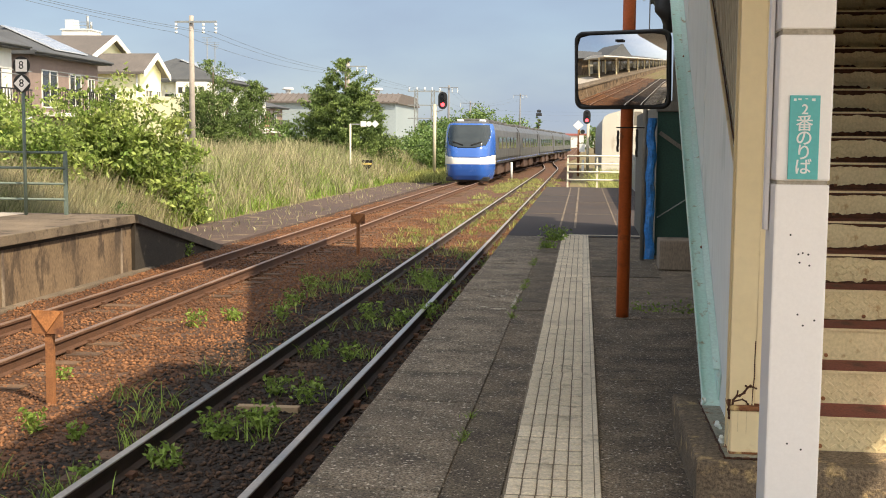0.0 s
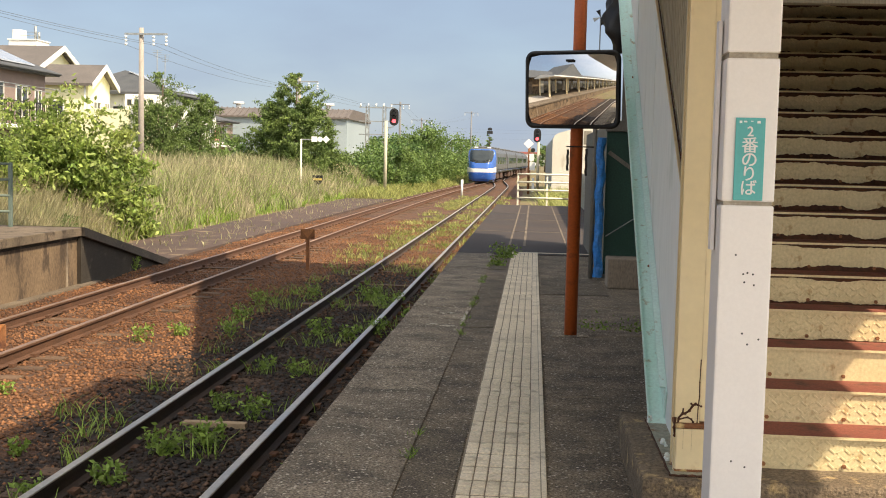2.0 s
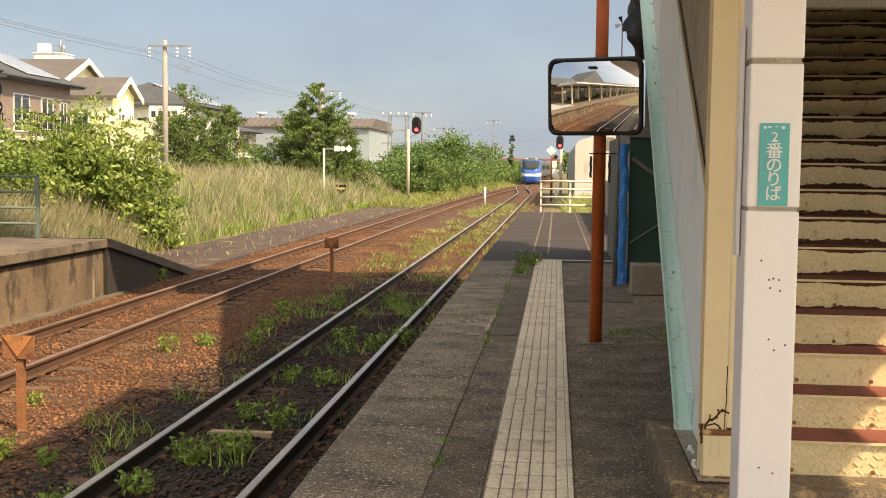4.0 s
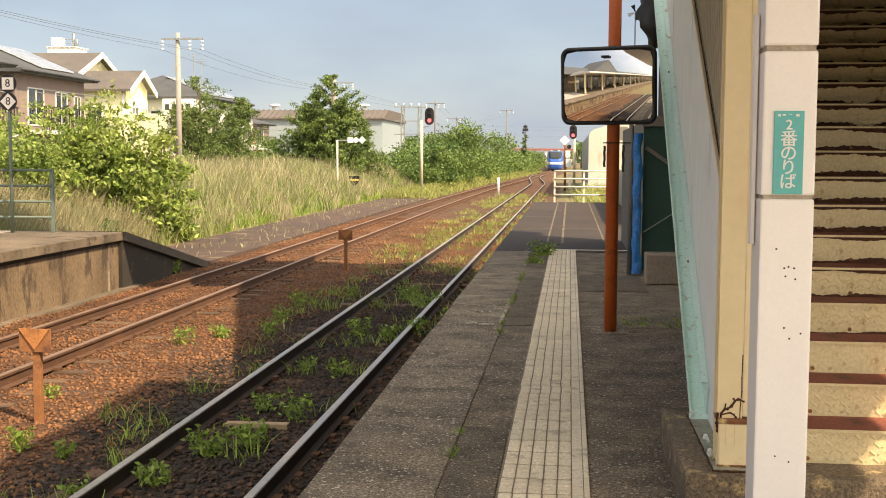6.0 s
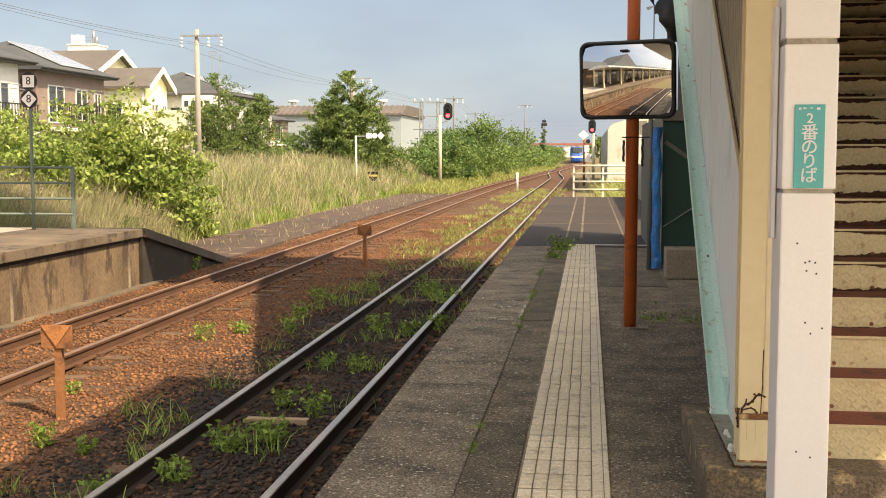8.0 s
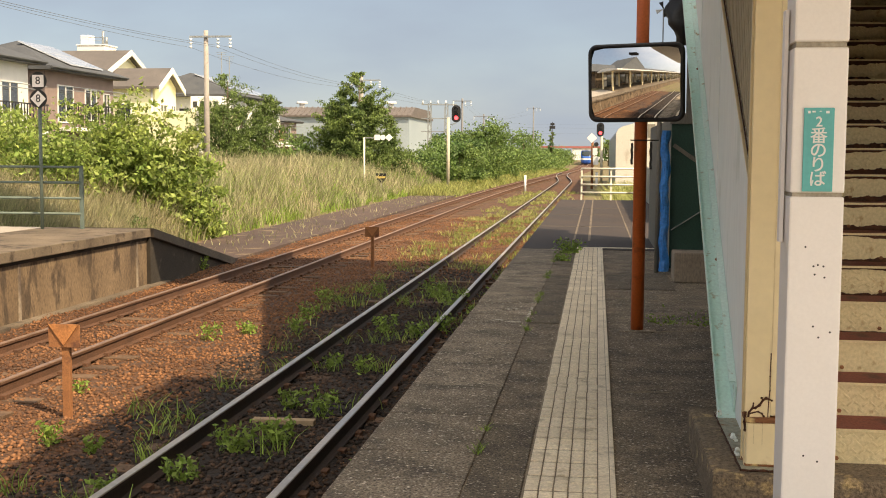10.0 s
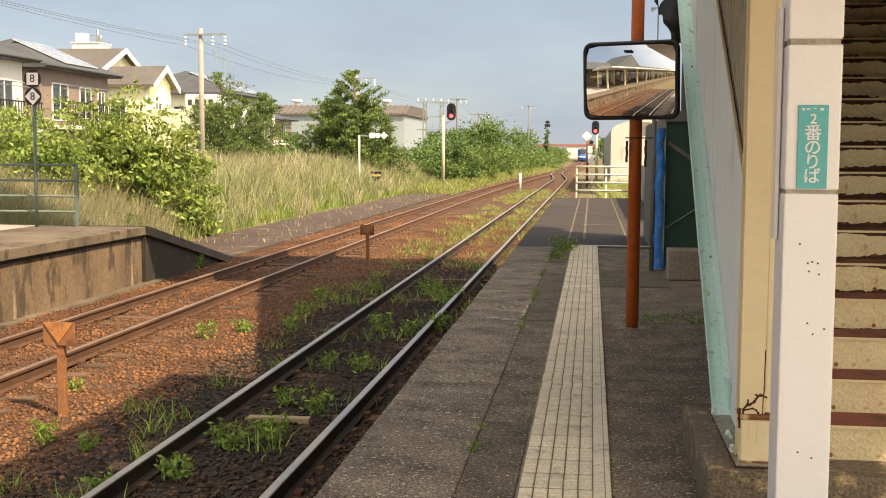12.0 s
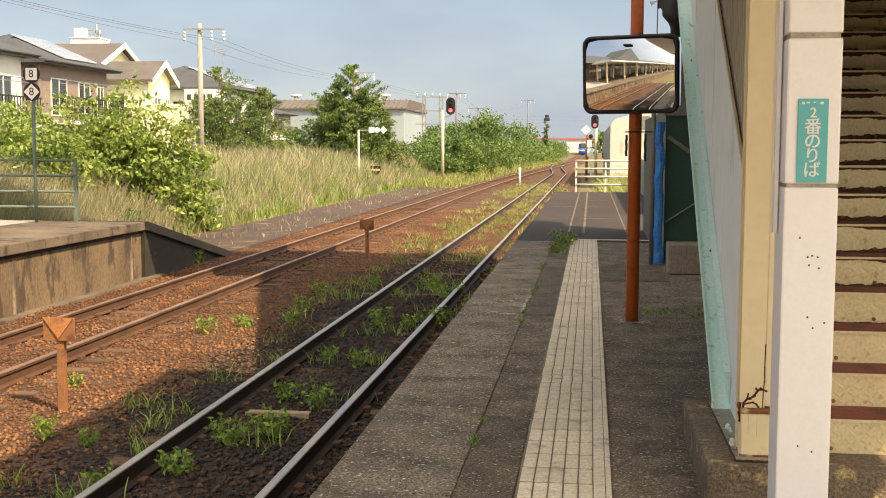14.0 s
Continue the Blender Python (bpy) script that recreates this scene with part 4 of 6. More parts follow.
M_WEED = surf("track_weed", (0.16, 0.26, 0.045), (0.28, 0.38, 0.07), 0.65, scale=1.0, fine=9, bump=0.0, grain=0.2, island=0.4, through_light=0.3)
M_DRYWEED = surf("yellowed_track_weed", (0.22, 0.27, 0.07), (0.38, 0.37, 0.13), 0.7, scale=1.0, fine=9, bump=0.0, grain=0.2, island=0.5, through_light=0.3)
M_BARK = surf("bark", (0.10, 0.075, 0.05), (0.15, 0.11, 0.075), 0.95, scale=4, fine=40, bump=0.5, stretch=(2, 2, 0.4))


def leaf_mesh(name, pos, size, material, ratio=0.5, droop=0.3):
    """Pointed leaves, one four-cornered blade each, folded a little, turned at random about the given places."""
    n = len(pos)
    a = RNG.random(n) * 2 * np.pi
    tilt = (RNG.random(n) - 0.5) * 2.2 - droop
    d = np.stack([np.cos(a) * np.cos(tilt), np.sin(a) * np.cos(tilt), np.sin(tilt)], 1)
    r = RNG.standard_normal((n, 3))
    s = np.cross(d, r)
    s /= np.linalg.norm(s, axis=1, keepdims=True) + 1e-9
    ln = (size * (0.6 + 0.8 * RNG.random(n)))[:, None]
    tip, root = pos + d * ln * 0.5, pos - d * ln * 0.5
    up = np.cross(s, d) * ln * 0.08
    v = np.stack([root, pos + s * ln * ratio * 0.5 + up, tip, pos - s * ln * ratio * 0.5 + up], 1).reshape(-1, 3)
    f = np.arange(n * 4).reshape(-1, 4)
    return raw_mesh(name, v, f, material)


def blob_points(n, lobes):
    """Leaf places over several lobes (x, y, z, rx, ry, rz): most gathered in small sprays near the outside, the rest strewn within."""
    lobes = np.asarray(lobes, float)
    w = lobes[:, 3] * lobes[:, 4] * 0.5 + lobes[:, 5] * lobes[:, 3]
    m = max(8, n // 26)
    k = RNG.choice(len(lobes), m, p=w / w.sum())
    d = RNG.standard_normal((m, 3))
    d /= np.linalg.norm(d, axis=1, keepdims=True)
    rad = 0.50 + 0.58 * RNG.random(m) ** 0.55
    rad *= 1.0 + 0.22 * np.sin(d[:, 0] * 7 + k) * np.sin(d[:, 1] * 6 + 2 * k) + 0.12 * np.sin(d[:, 2] * 11 + k)
    spray = lobes[k, :3] + d * rad[:, None] * lobes[k, 3:]
    size = lobes[k, 3] * (0.10 + 0.13 * RNG.random(m))
    j = RNG.integers(0, m, n)
    off = RNG.standard_normal((n, 3))
    off[:, 2] = 0.55 * off[:, 2] + 0.35 * (off[:, 0] * d[j, 0] + off[:, 1] * d[j, 1])
    return spray[j] + off * size[j][:, None] * np.where(RNG.random(n) < 0.85, 1.0, 2.2)[:, None]


def plant(name, x, y, top, width, leaves, size, material, label, category, group, lobes=9, trunk=0.0, depth=None, ratio=0.5, cone=0.0):
    gz = float(ground_z(x, y)) if x < -9 else -0.95
    p = thing(name, pose(x, y, gz), label, category, group)
    h = top - gz
    depth = width if depth is None else depth
    ls = []
    for k in range(lobes):
        f = (k + 0.5) / lobes
        zz = h * (0.18 + 0.74 * f) if cone or trunk else h * (0.12 + 0.72 * RNG.random())
        spread = (1 - cone * f) * (0.62 if not cone else 0.5)
        a = k * 2.4 + RNG.random()
        rr = width * 0.5 * spread * (RNG.random() ** 0.5 if not cone else 0.8)
        if not cone:
            rr *= 1.25 - 0.75 * zz / h
        rad = width * (0.20 + 0.13 * RNG.random()) * (1 - 0.85 * cone * f)
        ls.append((rr * math.cos(a), rr * math.sin(a) * depth / width, zz, rad, rad * 0.95, min(rad * (0.8 if not cone else 1.1), h - zz + 0.1)))
    bm = bmesh.new()
    for k, (lx, ly, lz, r0, r1, r2) in enumerate(ls):
        if not trunk and k:
            bm = bmesh.new()
        if trunk:
            rod(bm, (0, 0, max(0.2, lz - 0.9)), (lx * 0.8, ly * 0.8, lz), 0.03 + trunk * 0.25, 5, 0.012)
        elif k < 8:
            rod(bm, (lx * 0.12, ly * 0.12, -0.05), (lx * 0.8, ly * 0.8, lz), 0.025, 5, 0.008)
            part("stem", bm, M_BARK, p)
    if trunk:
        rod(bm, (0, 0, -0.1), (0, 0, h * 0.93), trunk, 9, 0.03)
        part("trunk", bm, M_BARK, p)
    pts = blob_points(leaves, ls)
    pts = pts[(pts[:, 2] > 0.02)]
    part("crown" if trunk else "foliage", leaf_mesh("foliage", pts, size, material, ratio), None, p)
    return p


SHRUB_LABEL = "bushy bright green shrub with many small leaves on the bank"
for x, y, top, w, n in ((-16.8, 30.5, 2.5, 4.2, 5200), (-14.6, 28.5, 2.55, 3.6, 5200), (-14.9, 33.0, 2.8, 3.4, 4200), (-12.9, 30.0, 3.05, 2.6, 5200), (-11.7, 30.6, 2.55, 2.6, 4800),
                        (-13.4, 27.6, 2.0, 2.6, 4200), (-11.9, 29.8, 1.7, 2.0, 3000), (-11.3, 31.6, 1.9, 2.0, 3000), (-18.5, 35.0, 2.7, 4.0, 3600), (-15.6, 26.6, 2.0, 3.4, 4200)):
    plant("shrub", x, y, top, w, n, 0.145, M_LEAF, SHRUB_LABEL, "shrub", "shrubs on the bank", 15)
plant("shrub", -11.3, 27.2, -0.05, 1.1, 1500, 0.08, M_LEAFMID, "low dark green shrub in dry grass", "shrub", "shrubs on the bank", 6)
for x, y, top, w in ((-24.5, 70, 2.8, 5.0), (-21.0, 66, 2.3, 4.4), (-18.4, 72, 2.6, 4.0), (-17.2, 60, 1.9, 3.2), (-14.6, 84, 1.5, 4.0)):
    plant("shrub", x, y, top, w, 2600, 0.2, M_LEAFMID, "rounded green garden shrub beside the houses", "shrub", "garden shrubs", 8)
hedge = ((84, -3.4, 2.3, 3.6), (90, -3.6, 2.7, 4.2), (97, -3.4, 3.3, 4.4), (105, -3.7, 4.3, 4.8), (113, -3.6, 3.0, 4.6), (122, -3.7, 2.4, 5.0), (132, -3.6, 2.0, 5.4), (143, -3.9, 1.6, 5.6),
         (155, -3.8, 1.9, 6.0), (168, -3.9, 1.6, 6.4), (182, -4.1, 1.9, 6.8), (198, -4.3, 1.6, 7.2), (216, -4.6, 1.9, 8.0), (238, -5.0, 2.0, 9.0), (262, -5.4, 2.3, 9.5), (292, -5.6, 2.6, 10.0), (325, -6.0, 3.0, 11.0))
for y, dx, top, w in hedge:
    plant("trackside_bush", float(far_track_x(y)) + dx - 0.25 * w, y, top + 0.15 * RNG.standard_normal(), w, 5200, 0.15 + 0.0007 * y, M_LEAFMID,
          "dense green creeper-covered bush beside the through line", "bush", "trackside bushes", 10, depth=w * 1.8)
    plant("trackside_bush", float(far_track_x(y)) + dx - 0.8 * w, y + 3, top - 0.1 + 0.4 * RNG.standard_normal(), w * 1.1, 3200, 0.17 + 0.0007 * y, M_LEAFMID,
          "dense green creeper-covered bush beside the through line", "bush", "trackside bushes", 8, depth=w * 1.8)
def conifer(name, x, y, top, width, leaves, size, material, label, spires, taper=0.9, side=0.5):
    """A trunk with drooping whorled branches and several pointed leaders."""
    gz = float(ground_z(x, y))
    p = thing(name, pose(x, y, gz), label, "tree", "conifers beyond the grass")
    h = top - gz
    bm = bmesh.new()
    rod(bm, (0, 0, -0.1), (0, 0, h * 0.9), 0.14, 9, 0.03)
    pts = []
    for k in range(spires):
        a = k * 2.4
        off = 0.0 if k == 0 else width * 0.20 * (0.5 + 0.5 * RNG.random())
        sx, sy = off * math.cos(a), off * math.sin(a)
        hk = h * (1.0 if k == 0 else side + 0.28 * RNG.random())
        rk = width * 0.5 * (0.95 if k == 0 else 0.62)
        rod(bm, (sx * 0.3, sy * 0.3, h * 0.25), (sx, sy, hk * 0.95), 0.05, 6, 0.015)
        branches = 44
        for j in range(branches):
            f = (j + RNG.random()) / branches
            z = hk * (0.10 + 0.90 * f)
            reach = rk * (1 - f) ** taper * (0.45 + 0.65 * RNG.random()) + 0.05
            b = RNG.random() * 6.283
            n = max(6, int(leaves / spires / branches))
            u = RNG.random(n) ** 0.6
            rise = (0.25 + 0.5 * f) * reach
            bx = sx + reach * u * math.cos(b) + RNG.standard_normal(n) * 0.085 * (0.4 + u)
            by = sy + reach * u * math.sin(b) + RNG.standard_normal(n) * 0.085 * (0.4 + u)
            bz = z + rise * u - 0.25 * reach + RNG.standard_normal(n) * 0.07
            pts.append(np.stack([bx, by, bz], 1))
    part("trunk", bm, M_BARK, p)
    pts = np.concatenate(pts)
    pts = pts[(pts[:, 2] > 0.05) & (pts[:, 2] < h + 0.1)]
    part("crown", leaf_mesh("crown", pts, size, material, 0.35, -0.5), None, p)


conifer("conifer_tree", -14.9, 72, 6.5, 8.6, 42000, 0.19, M_LEAFDARK, "dark green conifer with several pointed leaders beyond the grass", 6, 0.60, 0.62)
conifer("conifer_tree", -13.2, 74, 3.8, 4.2, 8000, 0.19, M_LEAFDARK, "smaller dark green conifer beside the taller one", 3)
conifer("conifer_tree", -16.3, 71.5, 4.2, 4.2, 8000, 0.19, M_LEAFDARK, "smaller dark green conifer beside the taller one", 3)
conifer("garden_conifer", -18.9, 58, 5.45, 6.6, 22000, 0.14, M_LEAFDARK, "dense dark green garden conifer behind the utility pole", 6, 0.6, 0.66)
conifer("garden_conifer", -17.5, 60, 4.5, 5.0, 13000, 0.14, M_LEAFDARK, "lower dark green garden conifer beside the taller one", 4, 0.6, 0.66)
plant("distant_tree", -9.6, 152, 3.7, 4.2, 2400, 0.26, M_LEAFMID, "rounded tree above the trackside bushes", "tree", "", 9, 0.15)
plant("distant_tree", -15.5, 170, 3.6, 6.0, 2600, 0.4, M_LEAFMID, "rounded tree above the trackside bushes", "tree", "", 9, 0.2)
bm = bmesh.new()
box(bm, -0.42, 0.42, -0.3, 0.3, 0.0, 0.42, 0.05)
rod(bm, (0, 0, 0.42), (0, 0, 1.0), 0.05, 6)
box(bm, -0.3, 0.3, -0.2, 0.2, 0.5, 0.85, 0.04)
solid("pole_top_box", bm, M_BLACK, "black equipment box on top of an overgrown pole", "equipment box", m=pose(-6.6, 172, 5.30))
plant("vine_clad_pole", -6.6, 172, 5.9, 1.5, 1500, 0.3, M_LEAFMID, "pole thickly overgrown with green creeper", "pole", "", 10, 0.12)
plant("distant_tree", 2.5, 260, 5.2, 8.0, 1800, 0.5, M_LEAFMID, "rounded tree above the trackside bushes", "tree", "", 9, 0.2)
for k, (x, y) in enumerate(((-70, 330), (-48, 380), (-30, 420), (14, 400), (34, 360))):
    plant("distant_tree", x, y, 7.0 + k % 3, 26, 2400, 1.0, M_LEAFMID, "distant belt of green trees", "tree", "distant trees", 12, 0.3, depth=8)


def blades(name, x, y, z, h, w, lean, material, label, category):
    """Thin bent grass blades, each two narrow quads."""
    n = len(x)
    a = RNG.random(n) * 2 * np.pi
    side = np.stack([np.cos(a), np.sin(a), np.zeros(n)], 1) * (w * 0.5)[:, None]
    b = RNG.random(n) * 2 * np.pi
    off = np.stack([np.cos(b), np.sin(b), np.zeros(n)], 1) * (lean * h)[:, None]
    root = np.stack([x, y, z], 1)
    mid = root + off * 0.35 + np.stack([np.zeros(n), np.zeros(n), h * 0.6], 1)
    tip = root + off + np.stack([np.zeros(n), np.zeros(n), h], 1)
    v = np.stack([root - side, root + side, mid + side * 0.8, mid - side * 0.8, tip + side * 0.25, tip - side * 0.25], 1).reshape(-1, 3)
    i = (np.arange(n) * 6)[:, None]
    f = np.concatenate([i + np.array([0, 1, 2, 3]), i + np.array([3, 2, 4, 5])], 0)
    return tagged(new(name, raw_mesh(name, v, f, material)), label, category, "", "stuff")


def tufted(n, x0, x1, y0, y1, per, spread, power=1.0):
    """Blade roots gathered into tufts."""
    m = max(1, n // per)
    cx, cy = x0 + (x1 - x0) * RNG.random(m), y0 + (y1 - y0) * RNG.random(m) ** power
    k = RNG.integers(0, m, n)
    return cx[k] + spread * RNG.standard_normal(n), cy[k] + spread * RNG.standard_normal(n), k


def grasses():
    x, y, k = tufted(62000, -21, -10.9, 20.5, 100, 14, 0.16, 1.35)
    ok = (x < -10.85 - 0.35 * np.sin(y * 0.7)) & ~((y < 20.2))
    x, y, k = x[ok], y[ok], k[ok]
    h = (0.45 + 0.55 * RNG.random(len(x))) * (0.55 + 0.75 * smooth_step(-10.5, -12.5, x)) * (0.75 + 0.5 * ((k * 0.618) % 1.0))
    blades("tall_grass", x, y, ground_z(x, y) - 0.03, h, 0.012 + 0.00035 * y + 0.01 * RNG.random(len(x)), 0.12 + 0.4 * RNG.random(len(x)), M_GRASS,
           "tall yellow-green dry grass on the low bank", "grass")
    x, y, k = tufted(42000, -20, -10.9, 20.5, 90, 22, 0.3, 1.25)
    ok = (x < -10.8)
    x, y = x[ok], y[ok]
    blades("green_grass", x, y, ground_z(x, y) - 0.03, (0.35 + 0.55 * RNG.random(len(x))) * (0.5 + 0.6 * smooth_step(-10.8, -12.5, x)), 0.02 + 0.0003 * y, 0.3 + 0.5 * RNG.random(len(x)), M_WEED,
           "green weeds among the dry grass", "grass")
    x, y, k = tufted(9500, -14.5, -10.95, 22.5, 30.0, 14, 0.14)
    blades("tall_grass", x, y, ground_z(x, y) - 0.03, (0.70 + 0.55 * RNG.random(len(x))) * (0.75 + 0.35 * smooth_step(-10.9, -12.0, x)), 0.014 + 0.010 * RNG.random(len(x)), 0.15 + 0.45 * RNG.random(len(x)), M_GRASS,
           "tall dry grass in front of the shrubs", "grass")
    # between and beside the tracks
    x, y, k = tufted(7000, -4.6, -1.3, 13, 75, 30, 0.16, 0.9)
    x = x + (near_track_x(y) + 2.63)
    ok = np.minimum(np.abs(x - near_track_x(y) - 0.566), np.abs(x - near_track_x(y) + 0.566)) > 0.09
    ok &= RNG.random(len(x)) < 0.22 + 0.78 * smooth_step(20, 28, y)
    x, y = x[ok], y[ok]
    blades("yellow_track_grass", x, y, ballast_z(x, y) - 0.02, 0.06 + 0.13 * RNG.random(len(x)), 0.012 + 0.0003 * y, 0.4 + 0.6 * RNG.random(len(x)), M_DRYWEED,
           "yellowing grass growing through the platform track", "grass")
    x, y, k = tufted(3000, -4.2, -1.35, 6.5, 40, 34, 0.10, 1.1)
    ok = np.minimum(np.abs(x - near_track_x(y) - 0.566), np.abs(x - near_track_x(y) + 0.566)) > 0.09
    x, y = x[ok], y[ok]
    blades("track_grass", x, y, ballast_z(x, y) - 0.02, 0.06 + 0.16 * RNG.random(len(x)), 0.008 + 0.006 * RNG.random(len(x)), 0.4 + 0.7 * RNG.random(len(x)), M_WEED,
           "green grass tufts in the shaded ballast", "grass")
    x, y, k = tufted(900, -0.592, -0.576, 3.0, 18.5, 12, 0.018)
    ok = (np.sin(y * 1.3) + np.sin(y * 3.1 + 1.0)) > 0.2
    x, y = x[ok], y[ok]
    blades("joint_grass", x, y, np.zeros(len(x)), 0.010 + 0.035 * RNG.random(len(x)), 0.005 + 0.003 * RNG.random(len(x)), 0.6 + 0.8 * RNG.random(len(x)), M_WEED,
           "small green grass in the joint along the platform edge", "grass")
    x, y, k = tufted(15000, -4.4, -1.9, 66, 190, 16, 0.22, 1.2)
    x = x + far_track_x(y)
    h = (0.20 + 0.45 * RNG.random(len(x))) * (0.5 + 0.6 * smooth_step(-1.9, -3.4, x - far_track_x(y)))
    blades("verge_grass", x, y, ground_z(x, y) - 0.02, h, 0.025 + 0.0003 * y, 0.3 + 0.5 * RNG.random(len(x)), M_DRYWEED,
           "yellow-green verge grass along the foot of the trackside bushes", "grass")
    x, y, k = tufted(7000, 0.9, 3.2, 39.8, 62, 14, 0.3)
    blades("end_grass", x, y, np.full(len(x), -0.95), 0.5 + 0.7 * RNG.random(len(x)), 0.025 + 0.015 * RNG.random(len(x)), 0.3 + 0.5 * RNG.random(len(x)), M_DRYWEED,
           "rough grass beyond the platform end", "grass")
    x, y, k = tufted(5000, -10.6, -8.1, 26, 66, 9, 0.12)
    ok = RNG.random(len(x)) < 0.12
    x, y = x[ok], y[ok]
    blades("walkway_grass", x, y, np.full(len(x), -0.9), 0.05 + 0.12 * RNG.random(len(x)), 0.02 + 0.01 * RNG.random(len(x)), 0.4 + 0.5 * RNG.random(len(x)), M_GRASS,
           "sparse dry grass in the cracks of the walkway", "grass")


grasses()


def weed_plant(x, y, z, h, w, leaves, size, label="leafy green weed growing in the ballast"):
    p = thing("weed", pose(x, y, z), label, "weed", "weeds in the track")
    pts = []
    for k in range(5):
        bm = bmesh.new()
        a = k * 2.4 + x
        tip = Vector((math.cos(a) * w * 0.35, math.sin(a) * w * 0.35, h * (0.7 + 0.3 * RNG.random())))
        rod(bm, (0, 0, -0.02), tip, 0.004, 5, 0.002)
        part("stem", bm, M_WEED, p)
        f = RNG.random(leaves // 5)[:, None]
        pts.append(np.asarray(tip)[None] * (0.2 + 0.8 * f) + RNG.standard_normal((len(f), 3)) * w * 0.13 * (1.1 - 0.5 * f))
    pts = np.concatenate(pts)
    pts[:, 2] = np.maximum(pts[:, 2], 0.01)
    part("foliage", leaf_mesh("foliage", pts, size, M_WEED, 0.45), None, p)


for x, y, h, w, n in ((-2.82, 8.75, 0.20, 0.42, 220), (-2.55, 9.0, 0.24, 0.40, 220), (-3.35, 7.55, 0.14, 0.30, 120), (-2.95, 7.9, 0.16, 0.34, 140), (-2.45, 10.2, 0.26, 0.36, 160), (-2.8, 10.4, 0.2, 0.3, 120),
                      (-1.62, 10.1, 0.16, 0.26, 110), (-4.45, 8.9, 0.20, 0.26, 120), (-4.0, 8.75, 0.14, 0.2, 80), (-4.55, 7.4, 0.12, 0.24, 80), (-4.95, 14.4, 0.20, 0.40, 150), (-4.6, 14.9, 0.16, 0.36, 130),
                      (-2.75, 15.0, 0.28, 0.40, 170), (-2.3, 14.7, 0.22, 0.34, 150), (-2.0, 15.2, 0.28, 0.40, 160), (-4.15, 16.4, 0.26, 0.40, 170), (-3.9, 14.8, 0.26, 0.36, 150), (-4.35, 18.3, 0.24, 0.46, 160),
                      (-2.5, 12.3, 0.18, 0.30, 110), (-2.9, 12.6, 0.14, 0.26, 90), (-2.2, 18.0, 0.26, 0.5, 180), (-2.7, 19.2, 0.24, 0.5, 180), (-1.65, 19.0, 0.22, 0.36, 130), (-1.75, 16.9, 0.2, 0.3, 110),
                      (-3.7, 19.6, 0.2, 0.4, 120), (-5.15, 10.9, 0.10, 0.3, 80), (-7.9, 22.6, 0.35, 0.3, 110), (-1.7, 8.3, 0.14, 0.24, 90)):
    weed_plant(x, y, float(ballast_z(x, y)), h, w, n, 0.055)
weed_plant(-0.42, 18.0, 0.0, 0.16, 0.5, 260, 0.06, "low green weed growing from a platform crack")
weed_plant(-0.48, 16.6, 0.0, 0.08, 0.3, 90, 0.05, "low green weed growing from a platform crack")
weed_plant(0.62, 10.6, 0.0, 0.04, 0.5, 70, 0.035, "low green weed growing from a platform crack")
weed_plant(0.95, 10.55, 0.0, 0.04, 0.4, 60, 0.035, "low green weed growing from a platform crack")


# ---- trackside things ----
def distance_marker(x, y, h=0.80):
    z = float(ballast_z(x, y))
    p = thing("track_marker", pose(x, y, z - 0.02), "rusty post with a square plate bearing an orange triangle", "marker post", "track markers")
    bm = bmesh.new()
    box(bm, -0.035, 0.035, -0.03, 0.03, 0, h - 0.05, 0.004)
    part("post", bm, M_RUST, p)
    bm = bmesh.new()
    box(bm, -0.15, 0.15, -0.05, -0.035, h - 0.12, h + 0.09, 0.004)
    part("plate", bm, M_RUST, p)
    bm = bmesh.new()
    prism(bm, [(-0.145, h + 0.095), (0.145, h + 0.095), (0.0, h - 0.10)], "y", -0.064, -0.052)
    part("triangle", bm, M_ORANGEPLATE, p, "faded orange triangle")


M_ORANGEPLATE = surf("faded_orange_plate", (0.46, 0.20, 0.07), (0.40, 0.16, 0.055), 0.7, scale=5, fine=60, bump=0.15, spot=(0.24, 0.10, 0.04), spot_amount=0.25)
distance_marker(-4.78, 9.93)
distance_marker(-4.68, 24.0)

bm = bmesh.new()
box(bm, -0.28, 0.28, -0.05, 0.05, 0.0, 0.05, 0.006)
solid("timber_offcut", bm, surf("bare_timber", (0.28, 0.20, 0.12), (0.36, 0.27, 0.17), 0.9, scale=4, fine=60, bump=0.3, stretch=(0.3, 3, 3)),
      "short weathered timber lying between the rails", "timber", m=pose(-2.72, 9.85, -0.885, 0, 0, 1))


def rail_fence(name, x0, x1, y, z, h, bars, material, posts, label, r=0.022):
    p = thing(name, pose(x0, y, z), label, "fence")
    for k in range(posts):
        bm = bmesh.new()
        px = (x1 - x0) * k / (posts - 1)
        box(bm, px - 0.03, px + 0.03, -0.03, 0.03, 0, h, 0.004)
        part("post", bm, material, p)
    for k in range(bars):
        bm = bmesh.new()
        zz = h * (0.24 + 0.74 * k / (bars - 1))
        rod(bm, (0, -0.035, zz), (x1 - x0, -0.035, zz), r, 8)
        part("rail", bm, material, p)


rail_fence("platform_end_fence", -14.0, -9.07, 19.55, 0.15, 1.12, 4, M_FENCEGREY, 4, "grey-green steel rail fence across the far platform end")
rail_fence("white_end_fence", -0.5, 1.45, 39.1, 0.0, 1.08, 4, M_FENCEWHITE, 3, "white painted rail fence across the platform end", 0.03)


